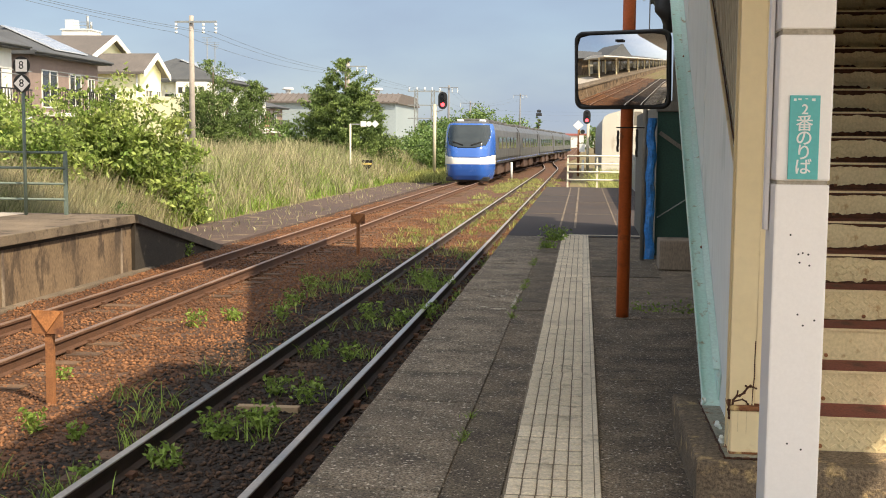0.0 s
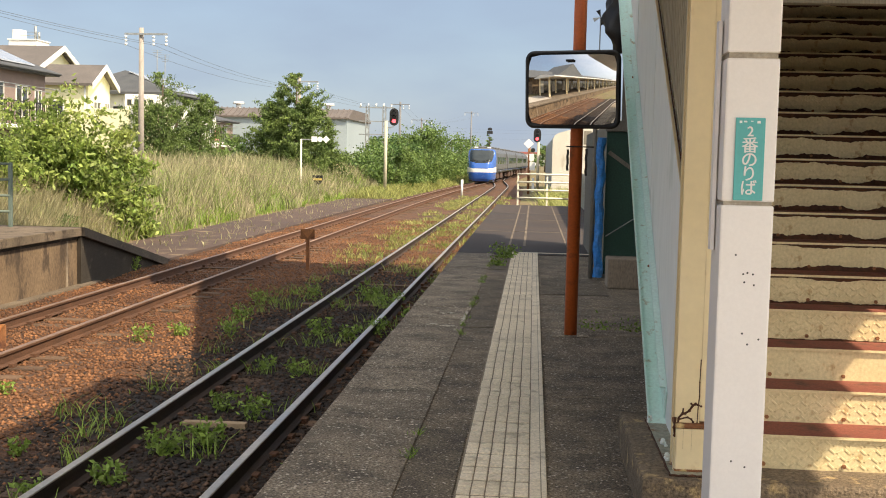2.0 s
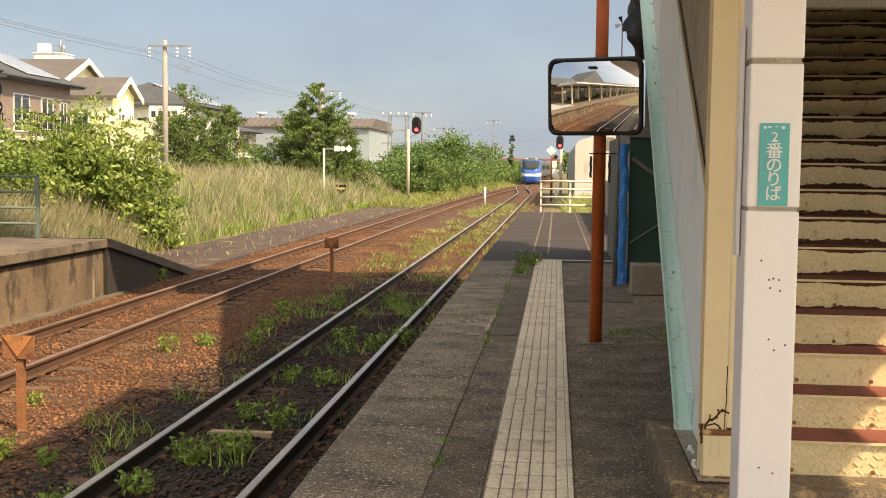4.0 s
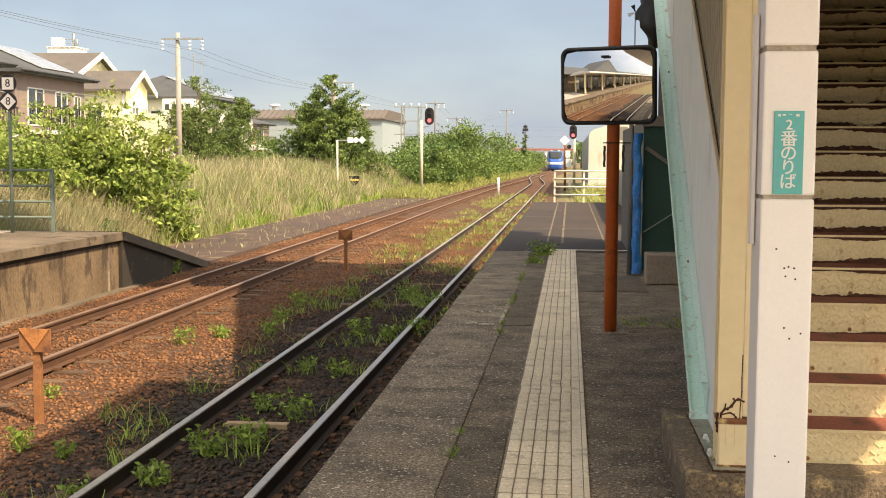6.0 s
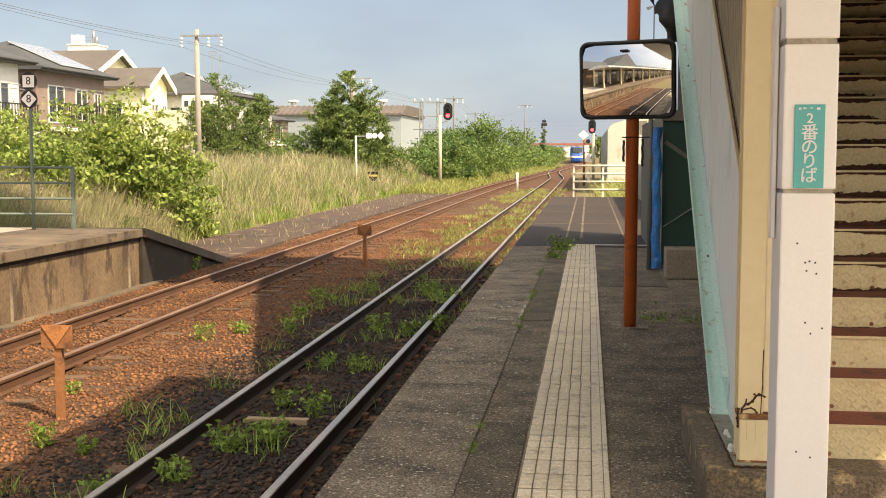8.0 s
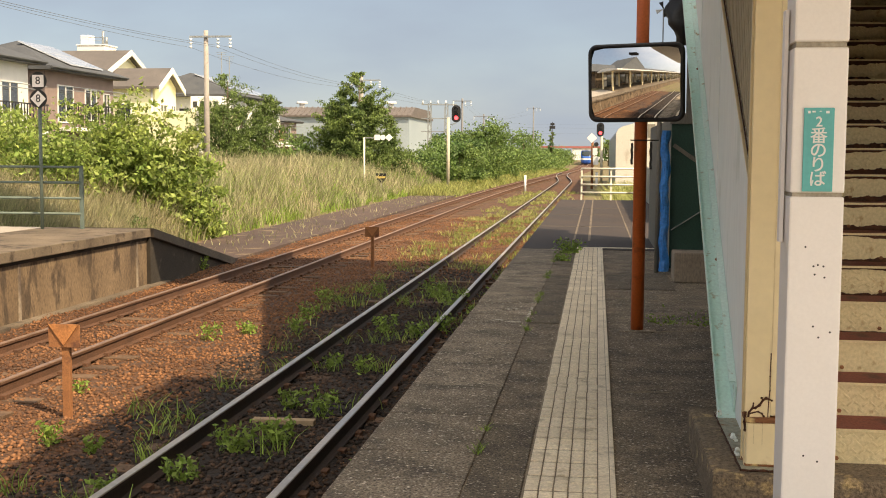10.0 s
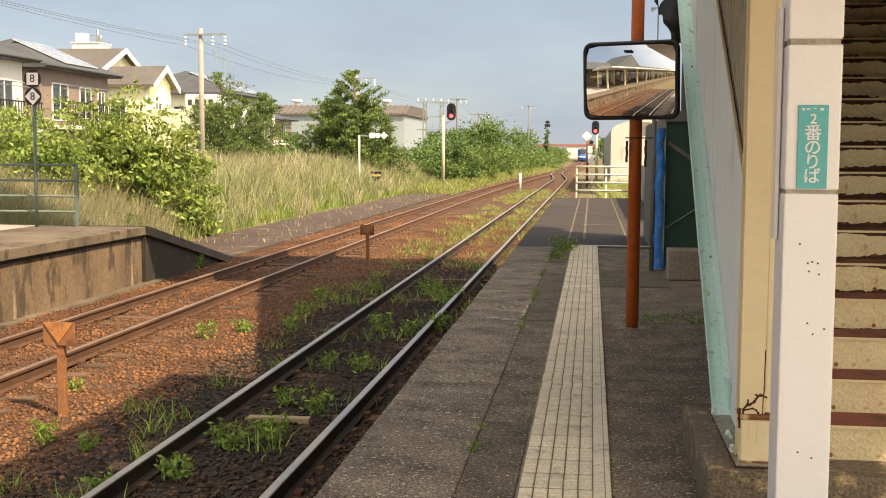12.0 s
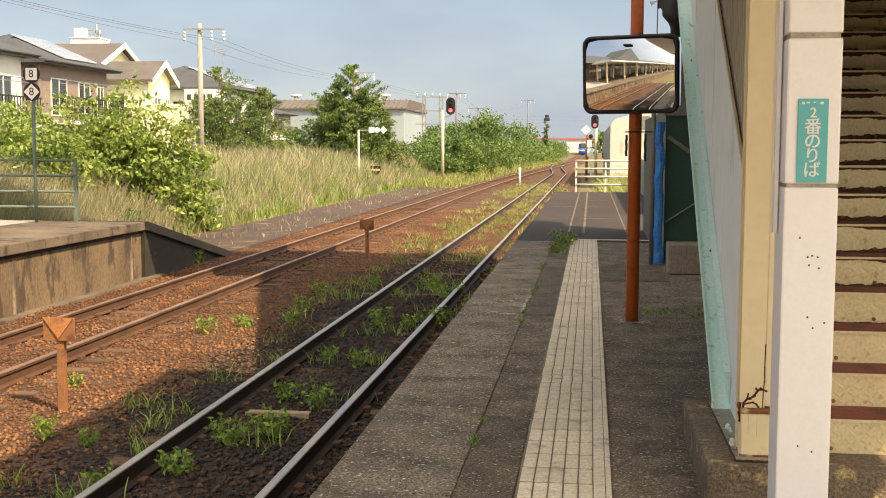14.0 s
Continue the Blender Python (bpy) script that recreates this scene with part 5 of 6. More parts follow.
def font_mesh(text, size, material, depth=0.001):
    cu = bpy.data.curves.new("lettering", "FONT")
    cu.body, cu.size, cu.align_x, cu.align_y = text, size, "CENTER", "CENTER"
    cu.extrude = depth
    ob = new("lettering", cu)
    bpy.context.view_layer.update()
    me = bpy.data.meshes.new_from_object(ob.evaluated_get(bpy.context.evaluated_depsgraph_get()))
    bpy.data.objects.remove(ob)
    me.materials.clear()
    me.materials.append(material)
    return me


def car_stop_sign():
    p = thing("stop_position_sign", pose(-9.72, 19.35, 0.15), "grey pole with two white boards showing the figure 8", "sign")
    bm = bmesh.new()
    rod(bm, (0, 0, 0), (0, 0, 2.74), 0.03, 10)
    part("pole", bm, M_FENCEGREY, p)
    for nm, z, pts in (("square_board", 2.60, [(-0.105, -0.105), (0.105, -0.105), (0.105, 0.105), (-0.105, 0.105)]), ("diamond_board", 2.29, [(0, -0.142), (0.142, 0), (0, 0.142), (-0.142, 0)])):
        bm = bmesh.new()
        prism(bm, [(0.158 * math.cos(a * math.pi / 12), z + 0.158 * math.sin(a * math.pi / 12)) for a in range(24)], "y", -0.045, -0.035)
        board = part(nm, bm, M_BLACK, p, "round black board with a white field")
        bm = bmesh.new()
        prism(bm, [(a, z + b) for a, b in pts], "y", -0.052, -0.046)
        part("face", bm, M_WHITE, board)
        part("figure", font_mesh("8", 0.19, M_BLACK, 0.002), None, board, m=pose(0, -0.055, z, 90, 0, 0))


car_stop_sign()


def colour_signal(x, y, post_h, head_z, label, ground=-0.95, offset=0.4):
    p = thing("colour_light_signal", pose(x, y, ground), label, "signal", "railway signals")
    bm = bmesh.new()
    rod(bm, (0, 0, 0), (0, 0, post_h - ground), 0.11, 12)
    part("post", bm, M_SIGNALPOST, p, "pale painted post")
    bm = bmesh.new()
    pts = []
    for a0, cz in ((0, 0.27), (180, -0.27)):
        for k in range(9):
            a = radians(a0 + 22.5 * k)
            pts.append((offset + 0.30 * math.cos(a), head_z - ground + cz + 0.30 * math.sin(a)))
    prism(bm, pts, "y", -0.10, -0.05)
    head = part("head", bm, M_BLACK, p, "black oval backboard")
    bm = bmesh.new()
    beam(bm, (0, 0, head_z - ground - 0.75), (offset, -0.05, head_z - ground - 0.62), 0.06, 0.06)
    part("bracket", bm, M_GREYSTEEL, head)
    for k, dz in enumerate((0.30, 0.0, -0.27)):
        bm = bmesh.new()
        rod(bm, (offset, -0.10, head_z - ground + dz), (offset, -0.13, head_z - ground + dz), 0.125, 14)
        part("lens", bm, M_LENS if k == 2 else M_DARKLENS, head, "glowing red lens" if k == 2 else "")
        bm = bmesh.new()
        cz = head_z - ground + dz
        rings = [[bm.verts.new((offset + 0.15 * math.cos(radians(a)), yy, cz + 0.15 * math.sin(radians(a)))) for a in range(0, 181, 20)] for yy in (-0.10, -0.30)]
        for i in range(9):
            bm.faces.new((rings[0][i], rings[0][i + 1], rings[1][i + 1], rings[1][i]))
        part("hood", bm, M_BLACK, head)
    return p


colour_signal(-9.75, 76, 3.9, 4.15, "red colour-light signal on a concrete post among bushes", offset=0.53)
colour_signal(0.35, 95, 3.0, 3.55, "red colour-light signal on a post beyond the platform", offset=-0.12)


def arm_post():
    p = thing("route_marker_post", pose(-12.15, 60, float(ground_z(-12.15, 60))), "white post with an arm carrying small white boards", "marker post")
    h = 2.36 - float(ground_z(-12.15, 60))
    bm = bmesh.new()
    rod(bm, (0, 0, 0), (0, 0, h), 0.05, 10)
    part("post", bm, M_FENCEWHITE, p)
    bm = bmesh.new()
    beam(bm, (0, 0, h - 0.02), (0.55, 0, h - 0.02), 0.05, 0.06)
    part("arm", bm, M_GREYSTEEL, p)
    for x, kind in ((0.70, "square"), (1.0, "round"), (1.32, "diamond")):
        bm = bmesh.new()
        if kind == "square":
            box(bm, x - 0.15, x + 0.15, -0.03, 0.0, h - 0.14, h + 0.14)
        elif kind == "round":
            rod(bm, (x, -0.03, h), (x, 0.0, h), 0.14, 16)
        else:
            prism(bm, [(x, h - 0.2), (x + 0.2, h), (x, h + 0.2), (x - 0.2, h)], "y", -0.03, 0.0)
        part(kind + "_board", bm, M_LETTER, p)
    bm = bmesh.new()
    beam(bm, (0.5, 0.02, h), (1.4, 0.02, h), 0.03, 0.03)
    part("board_rail", bm, M_GREYSTEEL, p)


arm_post()


def low_signal():
    z = float(ground_z(-11.8, 63))
    p = thing("low_position_signal", pose(-11.8, 63, z), "small black and yellow banded low signal on a short post", "signal")
    h = 0.18 - z
    bm = bmesh.new()
    rod(bm, (0, 0, 0), (0, 0, h), 0.05, 8)
    part("post", bm, M_POLE, p)
    bm = bmesh.new()
    prism(bm, [(-0.28, h + 0.25), (0.28, h + 0.25), (0.28, h), (0.10, h - 0.26), (-0.10, h - 0.26), (-0.28, h)], "y", -0.12, 0.06)
    head = part("head", bm, M_BLACK, p)
    bm = bmesh.new()
    box(bm, -0.26, 0.26, -0.135, -0.122, h - 0.02, h + 0.09)
    part("yellow_band", bm, surf("yellow_band_paint", (0.6, 0.45, 0.12), (0.66, 0.5, 0.16), 0.6), head)


low_signal()

bm = bmesh.new()
rod(bm, (0, 0, 0), (0, 0, 1.12), 0.075, 10)
solid("white_clearance_post", bm, M_LETTER, "white clearance post between the two tracks", "marker post", m=pose(-4.49, 73.4, -0.92))


def board_cluster():
    p = thing("speed_board_post", pose(-0.35, 85, -0.95), "rusty post carrying white diamond and square boards", "marker post")
    bm = bmesh.new()
    rod(bm, (0, 0, 0), (0, 0, 3.9), 0.09, 8)
    part("post", bm, M_RUST, p)
    bm = bmesh.new()
    prism(bm, [(-0.05, 3.32), (0.33, 3.68), (-0.05, 4.04), (-0.43, 3.68)], "y", -0.16, -0.12)
    part("diamond_board", bm, M_LETTER, p)
    bm = bmesh.new()
    rod(bm, (0.28, -0.16, 3.22), (0.28, -0.12, 3.22), 0.16, 14)
    part("round_board", bm, M_BLACK, p)
    for z0, z1, x0, x1 in ((2.45, 2.95, 0.02, 0.36), (1.75, 2.35, 0.05, 0.45), (0.2, 1.2, 0.25, 0.42)):
        bm = bmesh.new()
        box(bm, x0, x1, -0.15, -0.11, z0, z1)
        part("square_board", bm, M_LETTER, p)


board_cluster()


# ---- poles and wires ----
def utility_pole(x, y, top, arm0, arm1, label):
    pole_m = M_POLE if y < 100 else M_FARPOLE
    z = float(ground_z(x, y))
    p = thing("utility_pole", pose(x, y, z), label, "utility pole", "utility poles")
    h = top - z
    bm = bmesh.new()
    rod(bm, (0, 0, -0.2), (0, 0, h), 0.145, 12, 0.10)
    part("pole", bm, pole_m, p)
    bm = bmesh.new()
    beam(bm, (arm0, -0.14, h - 0.28), (arm1, -0.14, h - 0.28), 0.08, 0.08)
    part("crossarm", bm, M_GREYSTEEL if y < 100 else M_FARPOLE, p)
    for ax in (arm0 + 0.05, arm0 + (arm1 - arm0) * 0.68, arm1 - 0.05):
        bm = bmesh.new()
        for k in range(3):
            rod(bm, (ax, -0.14, h - 0.36 - 0.16 * k), (ax, -0.14, h - 0.46 - 0.16 * k), 0.07, 8, 0.045)
        part("insulator", bm, M_LETTER, p)
    return [(x + ax, y - 0.14, top - 0.75) for ax in (arm0 + 0.05, arm0 + (arm1 - arm0) * 0.68, arm1 - 0.05)]


def wire(a, b, sag):
    cu = bpy.data.curves.new("overhead_wire", "CURVE")
    cu.dimensions, cu.bevel_depth, cu.bevel_resolution = "3D", 0.007, 1
    sp = cu.splines.new("POLY")
    sp.points.add(16)
    for k in range(17):
        f = k / 16
        q = Vector(a).lerp(Vector(b), f)
        sp.points[k].co = (q.x, q.y, q.z - sag * 4 * f * (1 - f), 1)
    cu.materials.append(M_WIRE)
    tagged(new("overhead_wire", cu), "thin grey overhead wire between utility poles", "wire", "overhead wires")


POLE_LABEL = "grey concrete utility pole with a crossarm and white insulators"
pole_ends = [[(-20.4, 14, 7.2), (-19.6, 14, 6.8), (-18.8, 14, 6.6)]]
for x, y, top, a0, a1 in ((-17.26, 50, 6.9, -0.7, 1.2), (-15.15, 74, 6.5, -0.7, 1.25), (-14.3, 123, 7.4, -1.0, 1.0), (-15.6, 160, 7.0, -1.4, 1.4), (-11.2, 205, 9.9, -1.2, 1.2)):
    pole_ends.append(utility_pole(x, y, top, a0, a1, POLE_LABEL))
for a, b in zip(pole_ends[:-1], pole_ends[1:]):
    for k in range(3):
        wire(a[k], b[k], 0.45 if a[k][1] < 20 else 0.35)
for z in (7.2, 6.6, 5.6):
    wire((-24, 205, z), (24, 215, z + 0.3), 0.5)


# ---- houses ----
M_ROOFDARK = surf("dark_tile_roof", (0.055, 0.06, 0.065), (0.085, 0.09, 0.095), 0.7, scale=1.5, fine=18, bump=0.4, dist=0.03)
M_ROOFBROWN = surf("grey_brown_slate_roof", (0.095, 0.085, 0.078), (0.135, 0.12, 0.11), 0.8, scale=1.2, fine=18, bump=0.3, dist=0.02)
M_YELLOWWALL = surf("pale_yellow_render", (0.80, 0.775, 0.50), (0.86, 0.835, 0.58), 0.8, scale=0.8, fine=40, bump=0.1, grain=0.06)
M_BRICKWALL = surf("pinkish_brown_siding", (0.22, 0.168, 0.15), (0.29, 0.22, 0.195), 0.85, scale=1.5, fine=25, bump=0.2)
M_HOUSEWHITE = surf("white_render", (0.67, 0.67, 0.64), (0.75, 0.75, 0.72), 0.8, scale=0.9, fine=40, bump=0.1, grain=0.06)
M_SOLAR = surf("solar_panel_glass", (0.50, 0.53, 0.56), (0.60, 0.63, 0.66), 0.2, 0.2, scale=1.2, fine=20, bump=0.02, coat=0.6)
M_WINDOW = surf("house_window_glass", (0.03, 0.035, 0.04), (0.06, 0.065, 0.07), 0.08, bump=0.0, coat=1.0)
M_FACTORY = surf("pale_blue_grey_cladding", (0.28, 0.34, 0.37), (0.33, 0.39, 0.42), 0.7, scale=0.1, fine=3, bump=0.05, grain=0.06)
M_FACTORYROOF = surf("brown_grey_sheet_roof", (0.105, 0.092, 0.085), (0.145, 0.125, 0.115), 0.8, scale=0.3, fine=4, bump=0.2)


def window(parent, x, y, z, w, h, face="y", frame_m=None):
    bm = bmesh.new()
    t = 0.05
    for a, b, c, d in ((-w / 2, w / 2, 0, t), (-w / 2, w / 2, h - t, h), (-w / 2, -w / 2 + t, t, h - t), (w / 2 - t, w / 2, t, h - t), (-t / 2, t / 2, t, h - t)):
        if face == "y":
            box(bm, x + a, x + b, y - 0.05, y + 0.03, z + c, z + d)
        else:
            box(bm, x - 0.03, x + 0.05, y + a, y + b, z + c, z + d)
    fr = part("window", bm, frame_m or M_HOUSEWHITE, parent)
    bm = bmesh.new()
    if face == "y":
        box(bm, x - w / 2 + 0.02, x + w / 2 - 0.02, y - 0.02, y + 0.02, z + 0.02, z + h - 0.02)
    else:
        box(bm, x - 0.02, x + 0.02, y - w / 2 + 0.02, y + w / 2 - 0.02, z + 0.02, z + h - 0.02)
    part("pane", bm, M_WINDOW, fr)


def gable_roof(parent, x0, x1, y0, y1, eave, ridge, over, material, thick=0.14, trim=None):
    """Ridge along x; gable ends at x0 and x1."""
    ym = (y0 + y1) / 2
    k = (ridge - eave) / (ym - y0)
    lo = eave - k * over
    bm = bmesh.new()
    prism(bm, [(y0 - over, lo), (ym, ridge), (y1 + over, lo), (y1 + over, lo + thick), (ym, ridge + thick), (y0 - over, lo + thick)], "x", x0 - over, x1 + over)
    part("roof", bm, material, parent)
    if trim:
        for xx in (x1 + over,):
            bm = bmesh.new()
            prism(bm, [(y0 - over - 0.02, lo - 0.16), (ym, ridge - 0.16), (y1 + over + 0.02, lo - 0.16), (y1 + over + 0.02, lo + thick), (ym, ridge + thick + 0.02), (y0 - over - 0.02, lo + thick)], "x", xx, xx + 0.06)
            part("barge_board", bm, trim, parent)


def walls(parent, x0, x1, y0, y1, z0, z1, material, gable=None):
    bm = bmesh.new()
    if gable is None:
        box(bm, x0, x1, y0, y1, z0, z1)
    else:
        prism(bm, [(y0, z0), (y1, z0), (y1, z1), ((y0 + y1) / 2, gable), (y0, z1)], "x", x0, x1)
    return part("wall", bm, material, parent)


def hip_y(parent, x0, x1, y0, y1, eave, ridge, over, inset, material):
    """Hip roof with its ridge along y."""
    bm = bmesh.new()
    xm = (x0 + x1) / 2
    lo = [bm.verts.new(c) for c in ((x0 - over, y0 - over, eave), (x1 + over, y0 - over, eave), (x1 + over, y1 + over, eave), (x0 - over, y1 + over, eave))]
    up = [bm.verts.new((v.co.x, v.co.y, eave + 0.16)) for v in lo]
    r = [bm.verts.new((xm, y0 + inset, ridge)), bm.verts.new((xm, y1 - inset, ridge))]
    bm.faces.new(lo[::-1])
    for k in range(4):
        bm.faces.new((lo[k], lo[(k + 1) % 4], up[(k + 1) % 4], up[k]))
    bm.faces.new((up[0], up[1], r[0]))
    bm.faces.new((up[1], up[2], r[1], r[0]))
    bm.faces.new((up[2], up[3], r[1]))
    bm.faces.new((up[3], up[0], r[0], r[1]))
    part("roof", bm, material, parent)
    bm = bmesh.new()
    rod(bm, (x1 + over + 0.05, y0 - over, eave + 0.10), (x1 + over + 0.05, y1 + over, eave + 0.10), 0.05, 6)
    part("gutter", bm, M_ROOFDARK, parent)


def slope_panels(parent, x1, xm, y0, y1, eave, ridge, over, rows, cols, material):
    """Solar panels lying on the roof slope that faces the line."""
    run = x1 + over - xm
    for j in range(rows):
        for k in range(cols):
            a0, a1 = 0.10 + 0.80 * j / rows, 0.10 + 0.80 * (j + 0.95) / rows
            ya, yb = y0 + (y1 - y0) * k / cols, y0 + (y1 - y0) * (k + 0.96) / cols
            bm = bmesh.new()
            vs = []
            for lift in (0.05, 0.10):
                for a, yy in ((a0, ya), (a1, ya), (a1, yb), (a0, yb)):
                    vs.append(bm.verts.new((x1 + over - run * a, yy, eave + 0.16 + (ridge - eave - 0.16) * a + lift)))
            bm.faces.new(vs[4:])
            for i in range(4):
                bm.faces.new((vs[i], vs[(i + 1) % 4], vs[4 + (i + 1) % 4], vs[4 + i]))
            bmesh.ops.recalc_face_normals(bm, faces=bm.faces[:])
            part("solar_panel", bm, material, parent)


def balcony(parent, x, y0, y1, z):
    """Slab and railing on the face towards the line."""
    bm = bmesh.new()
    box(bm, x, x + 0.9, y0, y1, z - 0.16, z)
    part("balcony_slab", bm, M_HOUSEWHITE, parent)
    bm = bmesh.new()
    for k in range(int((y1 - y0) / 0.22) + 1):
        box(bm, x + 0.84, x + 0.87, y0 + 0.22 * k, y0 + 0.22 * k + 0.03, z, z + 0.95)
    box(bm, x + 0.83, x + 0.89, y0, y1, z + 0.95, z + 1.0)
    part("balcony_rail", bm, M_BLACK, parent)


def drying_rails(parent, x, y0, y1, z):
    """Pale tube rails for laundry under the eaves."""
    for k in range(2):
        bm = bmesh.new()
        rod(bm, (x + 0.55 + 0.3 * k, y0, z + 0.12 * k), (x + 0.55 + 0.3 * k, y1, z + 0.12 * k), 0.018, 6)
        part("drying_rail", bm, M_GREYSTEEL, parent)


def row_house(x0, x1, y0, y1, eave, ridge, wall_m, roof_m, label, windows, panels=0, inset=2.2, balc=None):
    h = thing("house", pose(x1, (y0 + y1) / 2, 0.0), label, "house", "houses beyond the bank")
    w, d = x1 - x0, (y1 - y0) / 2
    walls(h, -w, 0, -d, d, -0.4, eave, wall_m)
    hip_y(h, -w, 0, -d, d, eave - 0.02, ridge, 0.5, inset, roof_m)
    for wy, wz, ww, wh in windows:
        window(h, 0.0, wy, wz, ww, wh, "x", M_HOUSEWHITE)
    window(h, -w * 0.4, -d, eave - 1.9, 1.4, 1.2)
    if panels:
        slope_panels(h, 0, -w / 2, -d + inset * 0.75, d - inset * 0.55, eave - 0.02, ridge, 0.5, 2, panels, M_SOLAR)
    if balc:
        balcony(h, 0.0, balc[0], balc[1], balc[2])
        drying_rails(h, 0.0, balc[0], balc[1], balc[2] + 1.55)
    return h


row_house(-27.8, -22.65, 45.6, 52.4, 4.9, 6.35, M_BRICKWALL, M_ROOFDARK, "two-storey house with pinkish siding, dark roof and solar panels",
          ((-1.6, 2.75, 1.5, 1.6), (0.9, 2.9, 1.2, 1.4), (2.6, 2.9, 0.7, 1.3)), 6, 2.7, (-2.6, 3.2, 2.55))
row_house(-27.5, -21.6, 33.2, 42.1, 4.85, 6.3, M_HOUSEWHITE, M_ROOFDARK, "two-storey white house with a dark tiled hip roof",
          ((3.0, 2.6, 1.3, 1.5), (0.6, 2.6, 1.3, 1.5)), 0, 2.6, (-1.5, 4.3, 2.3))
row_house(-29.0, -22.8, 70.0, 80.0, 5.0, 6.6, M_HOUSEWHITE, M_ROOFDARK, "white two-storey house with a dark roof carrying pale panels", ((-2, 3.0, 1.2, 1.2), (2, 3.0, 1.2, 1.2)), 7, 2.0)
row_house(-32.0, -25.6, 82.5, 92.0, 5.0, 6.4, M_HOUSEWHITE, M_ROOFDARK, "white house with a dark roof, balcony and laundry", ((-3, 3.0, 1.2, 1.2), (0, 3.0, 1.4, 1.4), (3, 3.0, 1.2, 1.2), (-1, 0.6, 1.6, 1.6)), 0, 2.4, (-3.5, 4.0, 2.4))
row_house(-33.0, -27.0, 94.0, 102.5, 4.2, 5.3, M_BRICKWALL, M_ROOFDARK, "brown-walled house with a dark roof beyond others", ((-2, 2.4, 1.4, 1.3), (1.5, 2.4, 1.4, 1.3)), 0, 2.4, (-3.0, 3.5, 2.2))
row_house(-36.0, -29.5, 84.0, 92.0, 5.6, 7.0, M_HOUSEWHITE, M_ROOFBROWN, "white house with a brown roof behind others", ((0, 3.0, 1.2, 1.2),), 0)


def yellow_house():
    h = thing("house", pose(-27.5, 65.3, 0.0), "pale yellow rendered house with grey-brown gabled roofs and white boards", "house", "houses beyond the bank")
    walls(h, -8.5, 0.0, -2.9, 2.9, -0.3, 6.1, M_YELLOWWALL, 7.3)
    gable_roof(h, -8.5, 0.0, -2.9, 2.9, 6.1, 7.3, 0.42, M_ROOFBROWN, trim=M_HOUSEWHITE)
    walls(h, -0.2, 3.3, -3.75, -0.55, -0.3, 5.2, M_YELLOWWALL, 6.1)
    gable_roof(h, -0.2, 3.3, -3.75, -0.55, 5.2, 6.1, 0.40, M_ROOFBROWN, trim=M_HOUSEWHITE)
    window(h, 3.32, -2.6, 3.1, 1.0, 1.1, "x")
    window(h, 3.32, -1.1, 3.1, 0.7, 1.1, "x")
    window(h, 0.02, 0.5, 4.4, 0.9, 0.9, "x")
    window(h, 1.6, -3.77, 3.2, 0.7, 1.0)
    bm = bmesh.new()
    rod(bm, (3.15, -3.83, 0.0), (3.15, -3.83, 5.0), 0.06, 8)
    part("downpipe", bm, M_HOUSEWHITE, h)
    bm = bmesh.new()
    box(bm, 2.8, 6.1, -4.6, 1.5, -0.3, 3.75, 0.03)
    part("porch_wall", bm, M_YELLOWWALL, h)
    bm = bmesh.new()
    box(bm, 6.0, 6.25, -4.7, -4.4, -0.3, 3.8, 0.02)
    part("corner_post", bm, M_HOUSEWHITE, h)
    bm = bmesh.new()
    box(bm, 4.2, 6.0, -0.6, 1.4, 3.75, 4.75, 0.03)
    part("balcony_block", bm, M_HOUSEWHITE, h)
    for k in range(4):
        bm = bmesh.new()
        box(bm, 4.35 + 0.42 * k, 4.6 + 0.42 * k, -0.63, -0.57, 4.1, 4.45)
        part("wall_opening", bm, M_WINDOW, h)


yellow_house()


def aerial(x, y, z0, z1):
    p = thing("roof_aerial", pose(x, y, z0), "thin television aerial on a roof", "aerial", "roof aerials")
    bm = bmesh.new()
    rod(bm, (0, 0, 0), (0, 0, z1 - z0), 0.03, 6)
    part("mast", bm, M_GREYSTEEL, p)
    for k in range(4):
        bm = bmesh.new()
        rod(bm, (-0.35 + 0.05 * k, 0, z1 - z0 - 0.15 * k), (0.35 - 0.05 * k, 0, z1 - z0 - 0.15 * k), 0.015, 5)
        part("element", bm, M_GREYSTEEL, p)


aerial(-25.0, 75.5, 6.3, 8.2)
aerial(-25.6, 79.0, 6.1, 8.2)
bm = bmesh.new()
box(bm, -0.5, 0.5, -0.03, 0.03, 0.0, 0.9, 0.01)
solid("hanging_quilt", bm, surf("pink_quilt", (0.62, 0.30, 0.26), (0.70, 0.40, 0.34), 0.9, scale=3, fine=20, bump=0.2), "pink quilt hung over a balcony rail", "quilt", m=pose(-24.68, 89.0, 2.45, 0, 0, 90))


